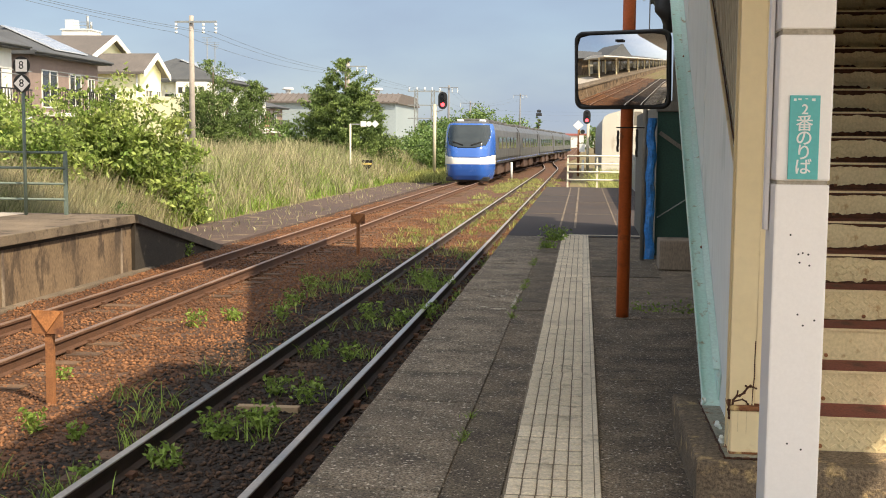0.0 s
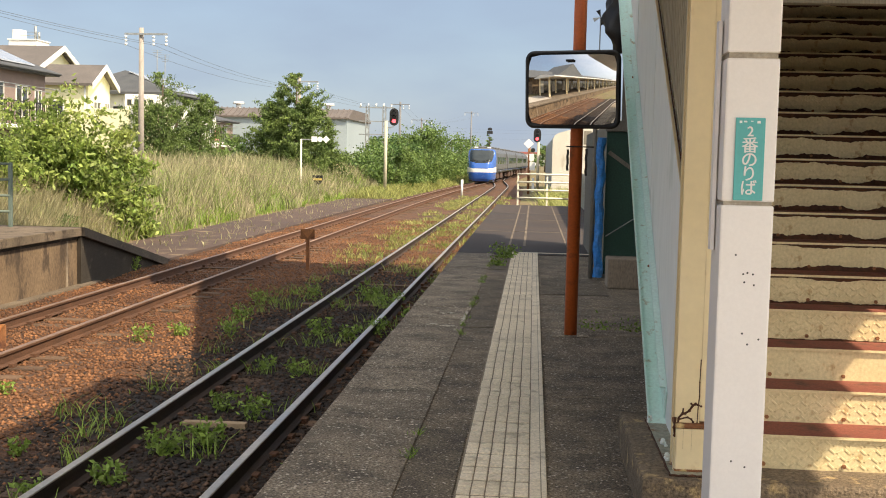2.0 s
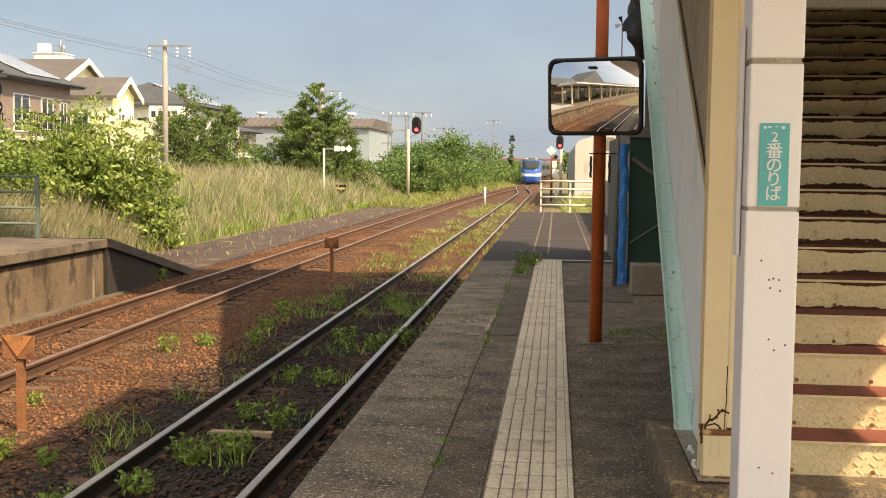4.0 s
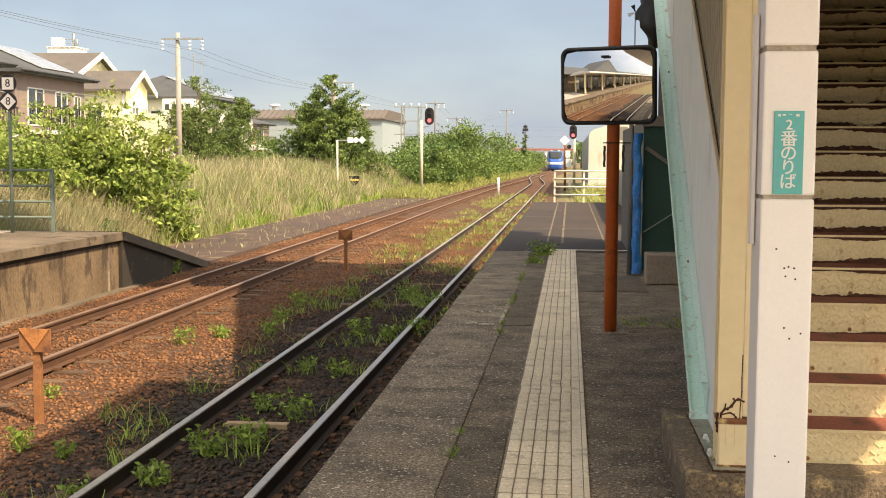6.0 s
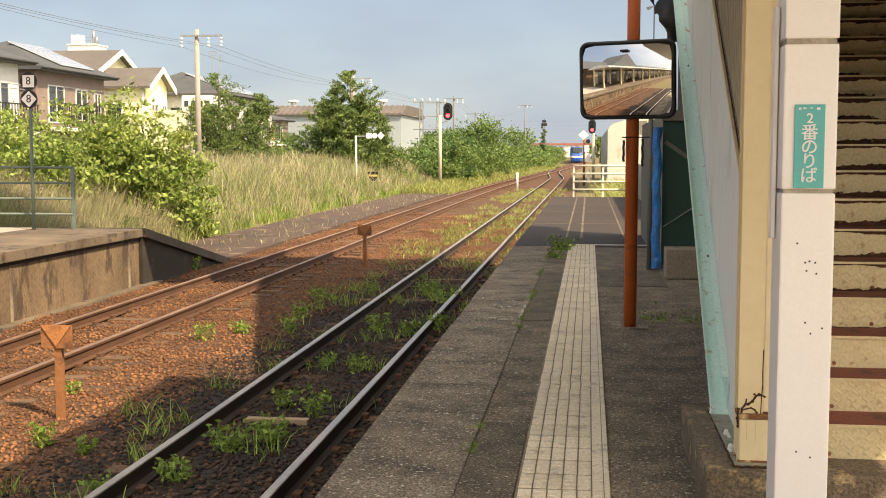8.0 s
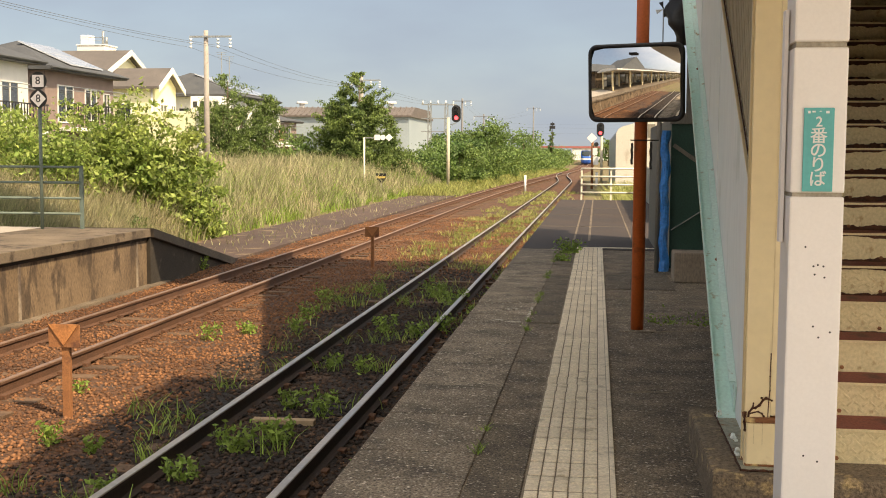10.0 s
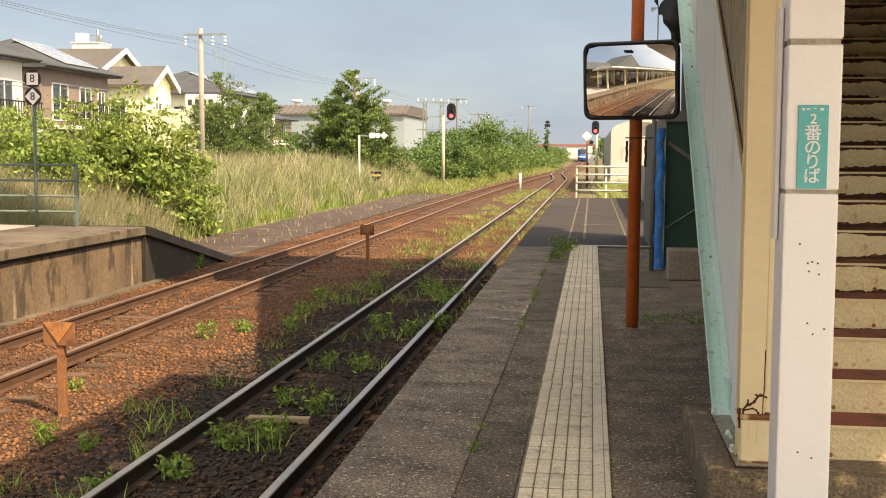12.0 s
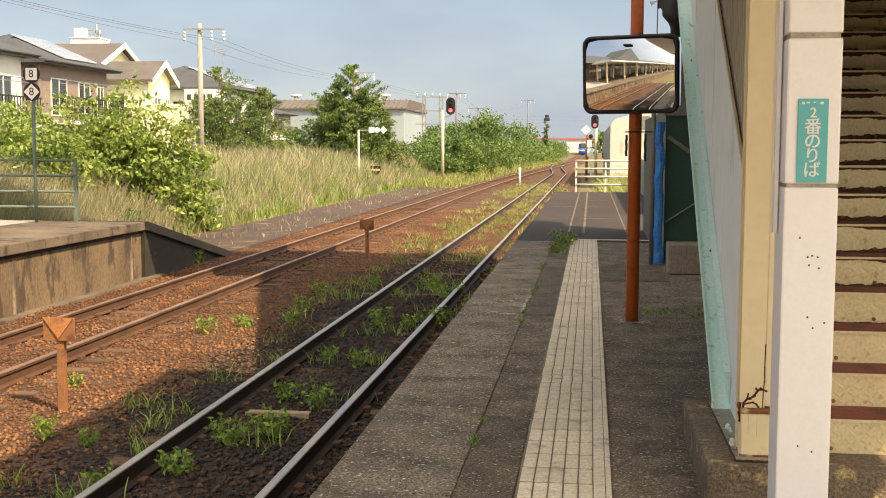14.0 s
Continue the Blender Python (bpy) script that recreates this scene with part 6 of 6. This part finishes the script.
def apartment_block():
    b = thing("apartment_building", pose(-51.2, 112, 0.0), "white flat-roofed building with a boxy penthouse and water tank", "building")
    bm = bmesh.new()
    box(bm, -4, 3, 0, 8, -0.9, 10.4)
    part("wall", bm, M_HOUSEWHITE, b)
    bm = bmesh.new()
    box(bm, -1.4, 1.5, 1, 4, 10.4, 12.3, 0.03)
    box(bm, -1.5, 1.6, 0.9, 4.1, 12.3, 12.42, 0.02)
    part("penthouse", bm, M_HOUSEWHITE, b)
    bm = bmesh.new()
    box(bm, -1.3, -0.3, 1.6, 2.8, 12.42, 13.4, 0.06)
    part("water_tank", bm, M_HOUSEWHITE, b)
    for x in (0.95, 1.3):
        bm = bmesh.new()
        rod(bm, (x, 2, 12.4), (x, 2, 13.2 + 0.6 * (x < 1)), 0.14, 8)
        part("vent_pipe", bm, M_GREYSTEEL, b)
    bm = bmesh.new()
    for z in (12.95, 13.3):
        rod(bm, (-0.2, 1.1, z - 0.2), (1.4, 1.1, z - 0.2), 0.03, 6)
    part("roof_rail", bm, M_GREYSTEEL, b)


apartment_block()


def factory():
    f = thing("factory_building", pose(-41.5, 200, 0.0), "long pale blue-grey factory hall with a ribbed brown sheet roof", "factory")
    bm = bmesh.new()
    box(bm, -16, 9.0, 0, 26, -0.95, 7.9)
    part("wall", bm, M_FACTORY, f)
    bm = bmesh.new()
    prism(bm, [(-0.6, 7.9), (26.6, 7.9), (26.6, 8.15), (22, 9.7), (4, 9.7), (-0.6, 8.15)], "x", -16.5, 9.4)
    part("roof", bm, M_FACTORYROOF, f)
    for k in range(26):
        bm = bmesh.new()
        beam(bm, (-16.2 + k, -0.6, 8.2), (-16.2 + k, 4.0, 9.76), 0.22, 0.16)
        part("roof_rib", bm, M_FACTORYROOF, f)
    for x in (-12.2, 4.3):
        bm = bmesh.new()
        rod(bm, (x, 8, 9.2), (x, 8, 10.5), 0.5, 12)
        rod(bm, (x, 8, 10.5), (x, 8, 10.9), 1.1, 12, 0.9)
        part("roof_vent", bm, M_HOUSEWHITE, f)


factory()


def lattice_gantry():
    g = thing("lattice_gantry", pose(-20.6, 150, -0.1), "grey steel lattice switchgear frame beyond the hedge", "gantry")
    for x in (-1.1, 1.1):
        bm = bmesh.new()
        for sx in (-0.25, 0.25):
            for sy in (-0.25, 0.25):
                beam(bm, (x + sx, sy, 0), (x + sx * 0.7, sy, 8.2), 0.08, 0.08)
        for k in range(8):
            beam(bm, (x - 0.25, -0.25, k), (x + 0.25, -0.25, k + 1), 0.05, 0.05)
            beam(bm, (x + 0.25, -0.25, k), (x - 0.25, -0.25, k + 1), 0.05, 0.05)
        part("lattice_leg", bm, M_GREYSTEEL, g)
    bm = bmesh.new()
    for z in (4.5, 6.2, 8.0):
        beam(bm, (-2.2, 0, z), (2.4, 0, z), 0.12, 0.12)
    part("crossbeam", bm, M_GREYSTEEL, g)
    for k in range(5):
        bm = bmesh.new()
        rod(bm, (-2.0 + k, 0, 8.1), (-2.0 + k, 0, 8.5), 0.09, 8)
        part("insulator", bm, M_LETTER, g)


lattice_gantry()

# far red and white building at the end of the line
b = thing("distant_building", pose(-3.0, 520, 0.0), "distant white building with a red roof band", "building")
bm = bmesh.new()
box(bm, -8, 9, 0, 12, -0.95, 4.4)
part("wall", bm, M_HOUSEWHITE, b)
bm = bmesh.new()
box(bm, -24, 9.5, -0.5, 12.5, 4.4, 5.3)
part("roof", bm, surf("faded_red_roof_band", (0.30, 0.10, 0.09), (0.36, 0.13, 0.12), 0.7), b)


# ---- beside the platform, past the stairs ----
def cream_shed():
    s = thing("lineside_shed", pose(1.1, 70, -0.95), "cream sheet-clad lineside shed with a rounded eave", "shed")
    bm = bmesh.new()
    pts = [(0.0, 0.0), (0.0, 3.75), (0.12, 4.0), (0.35, 4.15), (4.0, 5.2), (4.0, 0.0)]
    prism(bm, pts, "y", 0, 0.2)
    part("end_wall", bm, M_SHEDCREAM, s)
    bm = bmesh.new()
    prism(bm, [(a * 1.0 + 0.01, c - 0.02) for a, c in pts], "y", 0.2, 40)
    part("body", bm, M_GREYSTEEL, s)
    bm = bmesh.new()
    box(bm, 1.86, 2.3, -0.02, 0.0, 3.5, 4.3)
    part("louvre", bm, M_CORR, s)


M_SHEDCREAM = surf("cream_shed_cladding", (0.50, 0.48, 0.42), (0.58, 0.555, 0.485), 0.7, scale=0.6, fine=20, bump=0.1, spot=(0.38, 0.33, 0.26), spot_amount=0.2, spot_scale=1.0)
cream_shed()


def sheet_fence():
    f = thing("corrugated_fence", pose(1.62, 26.0, 0.0), "grey corrugated sheet fence along the back of the platform", "fence")
    for k in range(8):
        bm = bmesh.new()
        for j in range(12):
            box(bm, 0.0 + 0.02 * (j % 2), 0.02 + 0.02 * (j % 2), k * 1.7 + 0.14 * j, k * 1.7 + 0.14 * j + 0.139, 0.0, 1.12)
        part("sheet", bm, M_GREYSTEEL, f)


sheet_fence()


def green_store():
    s = thing("sheeted_store", pose(0.95, 15.3, 0.0), "lean-to store hung with dark green sheeting", "store")
    bm = bmesh.new()
    box(bm, 0.0, 2.0, 0.0, 0.03, 0.05, 1.92)
    part("green_sheet", bm, M_DKGREEN, s, "dark green sheeting")
    bm = bmesh.new()
    box(bm, -0.02, 2.0, -0.04, 0.06, 1.92, 2.06, 0.01)
    part("grey_beam", bm, M_CORR, s)
    bm = bmesh.new()
    box(bm, 0.0, 0.05, 0.03, 6.0, 0.0, 2.0)
    part("side_sheet", bm, M_CORR, s)
    bm = bmesh.new()
    beam(bm, (0.03, -0.02, 1.65), (0.75, -0.02, 1.15), 0.02, 0.05)
    part("strap", bm, M_CORR, s)
    bm = bmesh.new()
    rod(bm, (0.02, -0.03, 0.55), (0.7, -0.03, 1.0), 0.008, 5)
    part("cord", bm, M_GREYSTEEL, s)
    p = thing("blue_drainpipe", pose(0.87, 15.15, 0.0), "rainwater pipe wrapped in crumpled blue sheeting", "pipe")
    bm = bmesh.new()
    rings = []
    for k in range(40):
        z = 0.02 + k * 0.0465
        ring = []
        for i in range(12):
            an = 2 * math.pi * i / 12
            r = 0.056 * (1 + 0.10 * math.sin(3 * an + 0.7 * k) + 0.07 * math.sin(2 * an - 1.3 * k)) + (0.012 if k < 3 else 0)
            ring.append(bm.verts.new((0.010 * math.sin(k * 0.5) + r * math.cos(an), 0.01 * math.cos(k * 0.4) + r * math.sin(an), z)))
        rings.append(ring)
    for r0, r1 in zip(rings[:-1], rings[1:]):
        for i in range(12):
            bm.faces.new((r0[i], r0[(i + 1) % 12], r1[(i + 1) % 12], r1[i]))
    bm.faces.new(rings[0][::-1])
    bm.faces.new(rings[-1])
    part("wrapping", bm, M_BLUEPIPE, p)
    bm = bmesh.new()
    rod(bm, (-0.085, 0.02, 0.0), (-0.085, 0.02, 2.9), 0.03, 8)
    part("grey_pipe", bm, M_CORR, p)
    bm = bmesh.new()
    box(bm, 0.0, 1.2, 0.0, 0.5, 0.0, 0.36, 0.02)
    solid("concrete_block", bm, M_CONCRETE, "stained concrete block beside the stairs", "block", m=pose(0.93, 14.0, 0.0))
    bm = bmesh.new()
    rings = []
    for k in range(22):
        z = 2.93 + 0.05 * k
        ring = []
        for i in range(14):
            an = 2 * math.pi * i / 14
            r = (0.06 + 0.11 * min(1.0, k / 5)) * (1 + 0.22 * math.sin(3 * an + 0.5 * k) + 0.12 * math.sin(5 * an - 0.9 * k))
            ring.append(bm.verts.new((0.02 * math.sin(k * 0.6) + r * math.cos(an), r * math.sin(an), z)))
        rings.append(ring)
    for r0, r1 in zip(rings[:-1], rings[1:]):
        for i in range(14):
            bm.faces.new((r0[i], r0[(i + 1) % 14], r1[(i + 1) % 14], r1[i]))
    bm.faces.new(rings[0][::-1])
    bm.faces.new(rings[-1])
    ob = thing("black_net_roll", pose(1.06, 15.3, 0.0), "bundle of black netting tied to a grey post", "netting")
    roll = part("net_roll", bm, M_BLACK, ob)
    for q in roll.data.polygons:
        q.use_smooth = True
    bm = bmesh.new()
    rod(bm, (0.0, 0.1, 0.0), (0.0, 0.1, 4.2), 0.035, 8)
    part("post", bm, M_GREYSTEEL, ob)
    p = thing("pinwheel", pose(0.83, 15.6, 2.9), "small bird-scaring pinwheel on a thin rod", "pinwheel")
    bm = bmesh.new()
    rod(bm, (0, 0, -0.9), (0, 0, 0.55), 0.008, 6)
    part("rod", bm, M_GREYSTEEL, p)
    for a in (20, 110, 200, 290):
        bm = bmesh.new()
        c, sn = math.cos(radians(a)), math.sin(radians(a))
        prism(bm, [(0, 0.52), (c * 0.10 - sn * 0.03, 0.52 + sn * 0.10 + c * 0.03), (c * 0.10 + sn * 0.03, 0.52 + sn * 0.10 - c * 0.03)], "y", -0.02, -0.014)
        part("vane", bm, M_LETTER if a % 180 == 20 else M_BLACK, p)


green_store()


# ---- station behind the camera, seen in the mirror ----
def station_building():
    b = thing("station_building", pose(-17.5, -48, 0.15), "long low station building with shaded brown walls and a grey roof", "building", "", "structure")
    bm = bmesh.new()
    box(bm, -8, 0, -30, 50, -1.0, 3.2)
    part("wall", bm, M_FARWALL, b)
    bm = bmesh.new()
    prism(bm, [(-9, 3.2), (1.0, 3.2), (-4, 5.2)], "y", -31, 51)
    part("roof", bm, M_ROOFDARK, b)
    bm = bmesh.new()
    prism(bm, [(30, 3.3), (44, 3.3), (37, 7.4)], "x", -8, 1.6)
    part("roof", bm, M_ROOFDARK, b)
    for k in range(19):
        bm = bmesh.new()
        box(bm, -0.02, 0.04, -28 + 4.0 * k, -25.4 + 4.0 * k, 0.3 if k % 3 else 0.02, 2.5)
        part("window", bm, M_WINDOW, b)
        bm = bmesh.new()
        box(bm, 0.0, 0.06, -25.3 + 4.0 * k, -24.3 + 4.0 * k, 0.1, 2.6)
        part("wall_panel", bm, M_SHEDCREAM, b)
    c = thing("far_canopy", pose(-11.2, -45, 0.15), "pale platform canopy on cream posts across the tracks", "canopy", "", "structure")
    bm = bmesh.new()
    prism(bm, [(-5.2, 2.85), (1.9, 2.95), (1.9, 3.12), (-0.6, 3.34), (-2.8, 3.34), (-5.2, 3.02)], "y", -32, 47)
    part("roof", bm, M_CANOPY, c)
    for k in range(18):
        for px in (0.0, -3.4):
            bm = bmesh.new()
            box(bm, px - 0.12, px + 0.12, -30 + 4.5 * k - 0.12, -30 + 4.5 * k + 0.12, 0.0, 2.95)
            part("post", bm, M_CREAM, c)
    bm = bmesh.new()
    box(bm, -22, -8.02, -80, 2.0, -1.1, 0.0)
    p = solid("platform_far_rear", bm, M_FARWALL, "weathered concrete platform behind, along the far track", "platform", "structure")
    bm = bmesh.new()
    box(bm, -22, -7.93, -80, 2.0, 0.0, 0.15, 0.012)
    part("coping", bm, M_FARCOPING, p)


station_building()


# ---- train ----
M_TRAINBLUE = surf("blue_train_paint", (0.025, 0.11, 0.44), (0.03, 0.125, 0.48), 0.25, scale=1.0, fine=30, bump=0.02, grain=0.04, coat=0.5)
M_TRAINGREY = surf("grey_steel_body", (0.115, 0.115, 0.112), (0.15, 0.15, 0.145), 0.4, 0.4, scale=0.8, fine=20, bump=0.03, grain=0.06)
M_TRAINWHITE = surf("white_train_band", (0.75, 0.75, 0.72), (0.80, 0.80, 0.78), 0.35, bump=0.02, grain=0.04)
M_GLASS = surf("dark_tinted_glass", (0.012, 0.02, 0.025), (0.02, 0.03, 0.035), 0.06, bump=0.0, grain=0.03, coat=0.2)
M_UNDER = surf("dusty_underframe", (0.06, 0.035, 0.025), (0.11, 0.065, 0.045), 0.9, scale=3, fine=30, bump=0.3)
M_ROOFBOX = surf("roof_unit_grey", (0.06, 0.06, 0.058), (0.12, 0.12, 0.115), 0.7, scale=3, fine=30, bump=0.1)
CAR_LEN, CAR_GAP = 20.2, 0.7


def section(hw, z0, z1, r):
    """Half outline of the body at one station, from the lower edge up to the roof middle, mirrored."""
    pts = [(hw * 0.93, z0), (hw, z0 + 0.35), (hw, 1.0), (hw, 1.35), (hw, 1.8)]
    top = z1
    for z in (0.45, 0.62, 0.76, 0.86):
        pts.append((hw * (1.0 - 0.06 * max(0, (z - 0.45) / 0.4) ** 2), max(1.85, top * z + 0.0)))
    pts.append((hw * 0.80, max(1.9, top - 0.16)))
    pts.append((hw * 0.55, max(1.93, top - 0.05)))
    pts.append((0.0, max(1.95, top)))
    return pts


def train_car(cab):
    name_label = "blue and grey diesel express end car with a raked cab window" if cab else "grey steel express train carriage with dark windows"
    car = thing("train_car", pose(0, 0, 0), name_label, "train car", "express train")
    hw, y_body = 1.40, (1.9 if cab else 0.0)
    bm = bmesh.new()
    rings = []
    def ring_at(y, hw, z0, z1):
        half = section(hw, z0, z1, 0)
        full = half + [(-x, z) for x, z in half[-2::-1]]
        return [(x, y, z) for x, z in full]
    for y in (y_body, CAR_LEN):
        rings.append([bm.verts.new(c) for c in ring_at(y, hw, 0.95, 3.32)])
    n = len(rings[0])
    for k in range(n - 1):
        bm.faces.new((rings[0][k], rings[0][k + 1], rings[1][k + 1], rings[1][k]))
    bm.faces.new(rings[0])
    bm.faces.new(rings[1][::-1])
    bmesh.ops.recalc_face_normals(bm, faces=bm.faces[:])
    part("body", bm, M_TRAINGREY, car)
    if cab:
        # the nose as level outlines: height, set-back of the tip, half width
        shape = ((0.14, 0.30, 1.22), (0.38, 0.14, 1.33), (0.70, 0.05, 1.385), (0.98, 0.0, 1.40), (1.40, 0.02, 1.40), (1.80, 0.14, 1.40), (2.15, 0.32, 1.395),
                 (2.40, 0.50, 1.385), (2.66, 0.72, 1.36), (2.95, 0.99, 1.31), (3.14, 1.20, 1.23), (3.26, 1.46, 1.05), (3.32, 1.88, 0.70))
        heights = np.array([0.14 + 3.18 * k / 72 for k in range(73)])
        levels = list(zip(heights, np.interp(heights, [q[0] for q in shape], [q[1] for q in shape]), np.interp(heights, [q[0] for q in shape], [q[2] for q in shape])))
        n_u = 48

        def level_ring(k):
            z, tip, w = levels[k]
            out = []
            for i in range(n_u + 1):
                u = 2 * i / n_u - 1
                u = math.copysign(abs(u) ** 0.8, u)
                out.append((w * u, tip + (1.9 - tip) * abs(u) ** 5.5, z))
            return out
        outlines = [level_ring(k) for k in range(len(levels))]
        pieces = {}
        for k in range(len(levels) - 1):
            zm = (levels[k][0] + levels[k + 1][0]) / 2
            for i in range(n_u):
                um = abs(outlines[k][i][0] + outlines[k][i + 1][0]) / 2 / levels[k][2]
                if zm > 3.17:
                    key = "roof_cap"
                elif 1.84 + 0.35 * um ** 2 < zm < 3.12 and um < 0.68 + 0.20 * min(1.0, (zm - 1.84) / 0.8):
                    key = "windscreen"
                elif 0.98 < zm < 1.33 + 0.16 * um ** 3:
                    key = "white_band"
                elif zm <= 0.98:
                    key = "blue_skirt"
                else:
                    key = "blue_nose"
                pieces.setdefault(key, []).append((k, i))
        for key, cells in pieces.items():
            bm = bmesh.new()
            seen = {}

            def vert(k, i):
                if (k, i) not in seen:
                    x, y, z = outlines[k][i]
                    back = -0.012 if key == "windscreen" else 0.0
                    seen[(k, i)] = bm.verts.new((x, y + back, z))
                return seen[(k, i)]
            for k, i in cells:
                bm.faces.new((vert(k, i), vert(k, i + 1), vert(k + 1, i + 1), vert(k + 1, i))).smooth = True
            bmesh.ops.recalc_face_normals(bm, faces=bm.faces[:])
            ex = bmesh.ops.extrude_face_region(bm, geom=bm.faces[:])
            bmesh.ops.translate(bm, verts=[g for g in ex["geom"] if isinstance(g, bmesh.types.BMVert)], vec=(0, 0.06, 0))
            bmesh.ops.recalc_face_normals(bm, faces=bm.faces[:])
            part(key, bm, {"roof_cap": M_TRAINGREY, "windscreen": M_GLASS, "white_band": M_TRAINWHITE}.get(key, M_TRAINBLUE), car,
                 {"windscreen": "large dark raked cab window", "blue_nose": "glossy blue cab nose"}.get(key, ""))
        for s in (-1, 1):
            bm = bmesh.new()
            beam(bm, (s * 0.22, 0.20, 2.02), (s * 0.80, 0.34, 2.20), 0.04, 0.05)
            part("wiper", bm, M_BLACK, car)
        bm = bmesh.new()
        box(bm, -1.15, 1.15, 0.4, 1.6, 0.06, 0.30, 0.05)
        part("snow_plough", bm, M_BLACK, car)
        for s in (-1, 1):
            bm = bmesh.new()
            box(bm, s * 0.62 - 0.17, s * 0.62 + 0.17, 2.1, 2.6, 3.26, 3.42, 0.04)
            part("roof_horn", bm, M_TRAINWHITE, car, "white roof-mounted horn cover")
    for s in (-1, 1):
        for k in range(6):
            y = y_body + 2.0 + k * 2.75
            if y + 1.75 > CAR_LEN - 2.2:
                break
            bm = bmesh.new()
            box(bm, s * 1.398 - 0.008, s * 1.398 + 0.008, y, y + 1.75, 1.80, 2.48, 0.006)
            part("window", bm, M_GLASS, car)
        bm = bmesh.new()
        box(bm, s * 1.40 - 0.010, s * 1.40 + 0.010, y_body, CAR_LEN, 1.10, 1.16)
        part("side_stripe", bm, M_TRAINBLUE, car)
        bm = bmesh.new()
        box(bm, s * 1.39 - 0.015, s * 1.39 + 0.015, CAR_LEN - 2.0, CAR_LEN - 1.0, 1.02, 2.9, 0.01)
        part("side_door", bm, M_TRAINGREY, car)
    for yb in (2.9, 17.0):
        bm = bmesh.new()
        for s in (-1, 1):
            box(bm, s * 0.95 - 0.06, s * 0.95 + 0.06, yb - 1.6, yb + 1.6, 0.38, 0.75, 0.03)
        box(bm, -0.9, 0.9, yb - 0.25, yb + 0.25, 0.4, 0.8)
        bogie = part("bogie", bm, M_UNDER, car)
        for dy in (-1.05, 1.05):
            bm = bmesh.new()
            rod(bm, (-0.53, yb + dy, 0.43), (0.53, yb + dy, 0.43), 0.07, 8)
            for s in (-1, 1):
                rod(bm, (s * 0.50, yb + dy, 0.43), (s * 0.60, yb + dy, 0.43), 0.43, 18)
            part("wheel_set", bm, M_UNDER, bogie)
    for i, (ya, yb, xw) in enumerate(((4.9, 7.6, 1.25), (8.0, 10.2, 1.15), (10.5, 12.6, 1.28), (12.9, 15.0, 1.2))):
        bm = bmesh.new()
        box(bm, -xw, xw, ya, yb, 0.32, 0.96, 0.04)
        part("underfloor_box", bm, M_UNDER, car)
    for ya in (3.2, 6.5, 11.0, 15.5):
        bm = bmesh.new()
        box(bm, -0.75, 0.75, ya, ya + 1.5, 3.26, 3.48, 0.06)
        part("roof_unit", bm, M_ROOFBOX, car)
    return car


def train():
    end = train_car(True)
    mid = train_car(False)
    cars = [end, mid]
    for k in range(3):
        cars.append(copy_thing(mid, pose(0, 0, 0)))
    return cars


train_cars = train()


def train_tail(t):
    """Distance of the last car's tail along the line at t seconds."""
    return 62.0 + 24.6 * t - 0.29 * t * t


def motions():
    for k, car in enumerate(train_cars):
        rows = []
        for i in range(29):
            t = i * 0.5
            y0 = train_tail(t) + k * (CAR_LEN + CAR_GAP)
            ya, yb = y0 + 2.9, y0 + 17.0
            xa, xb = float(far_track_x(ya)), float(far_track_x(yb))
            yaw = math.degrees(math.atan2(-(xb - xa), yb - ya))
            x = xa + 2.9 * math.sin(radians(yaw))
            rows.append((t, pose(x, y0, RAIL_Z, 0, 0, yaw)))
        walk(car, rows)


motions()
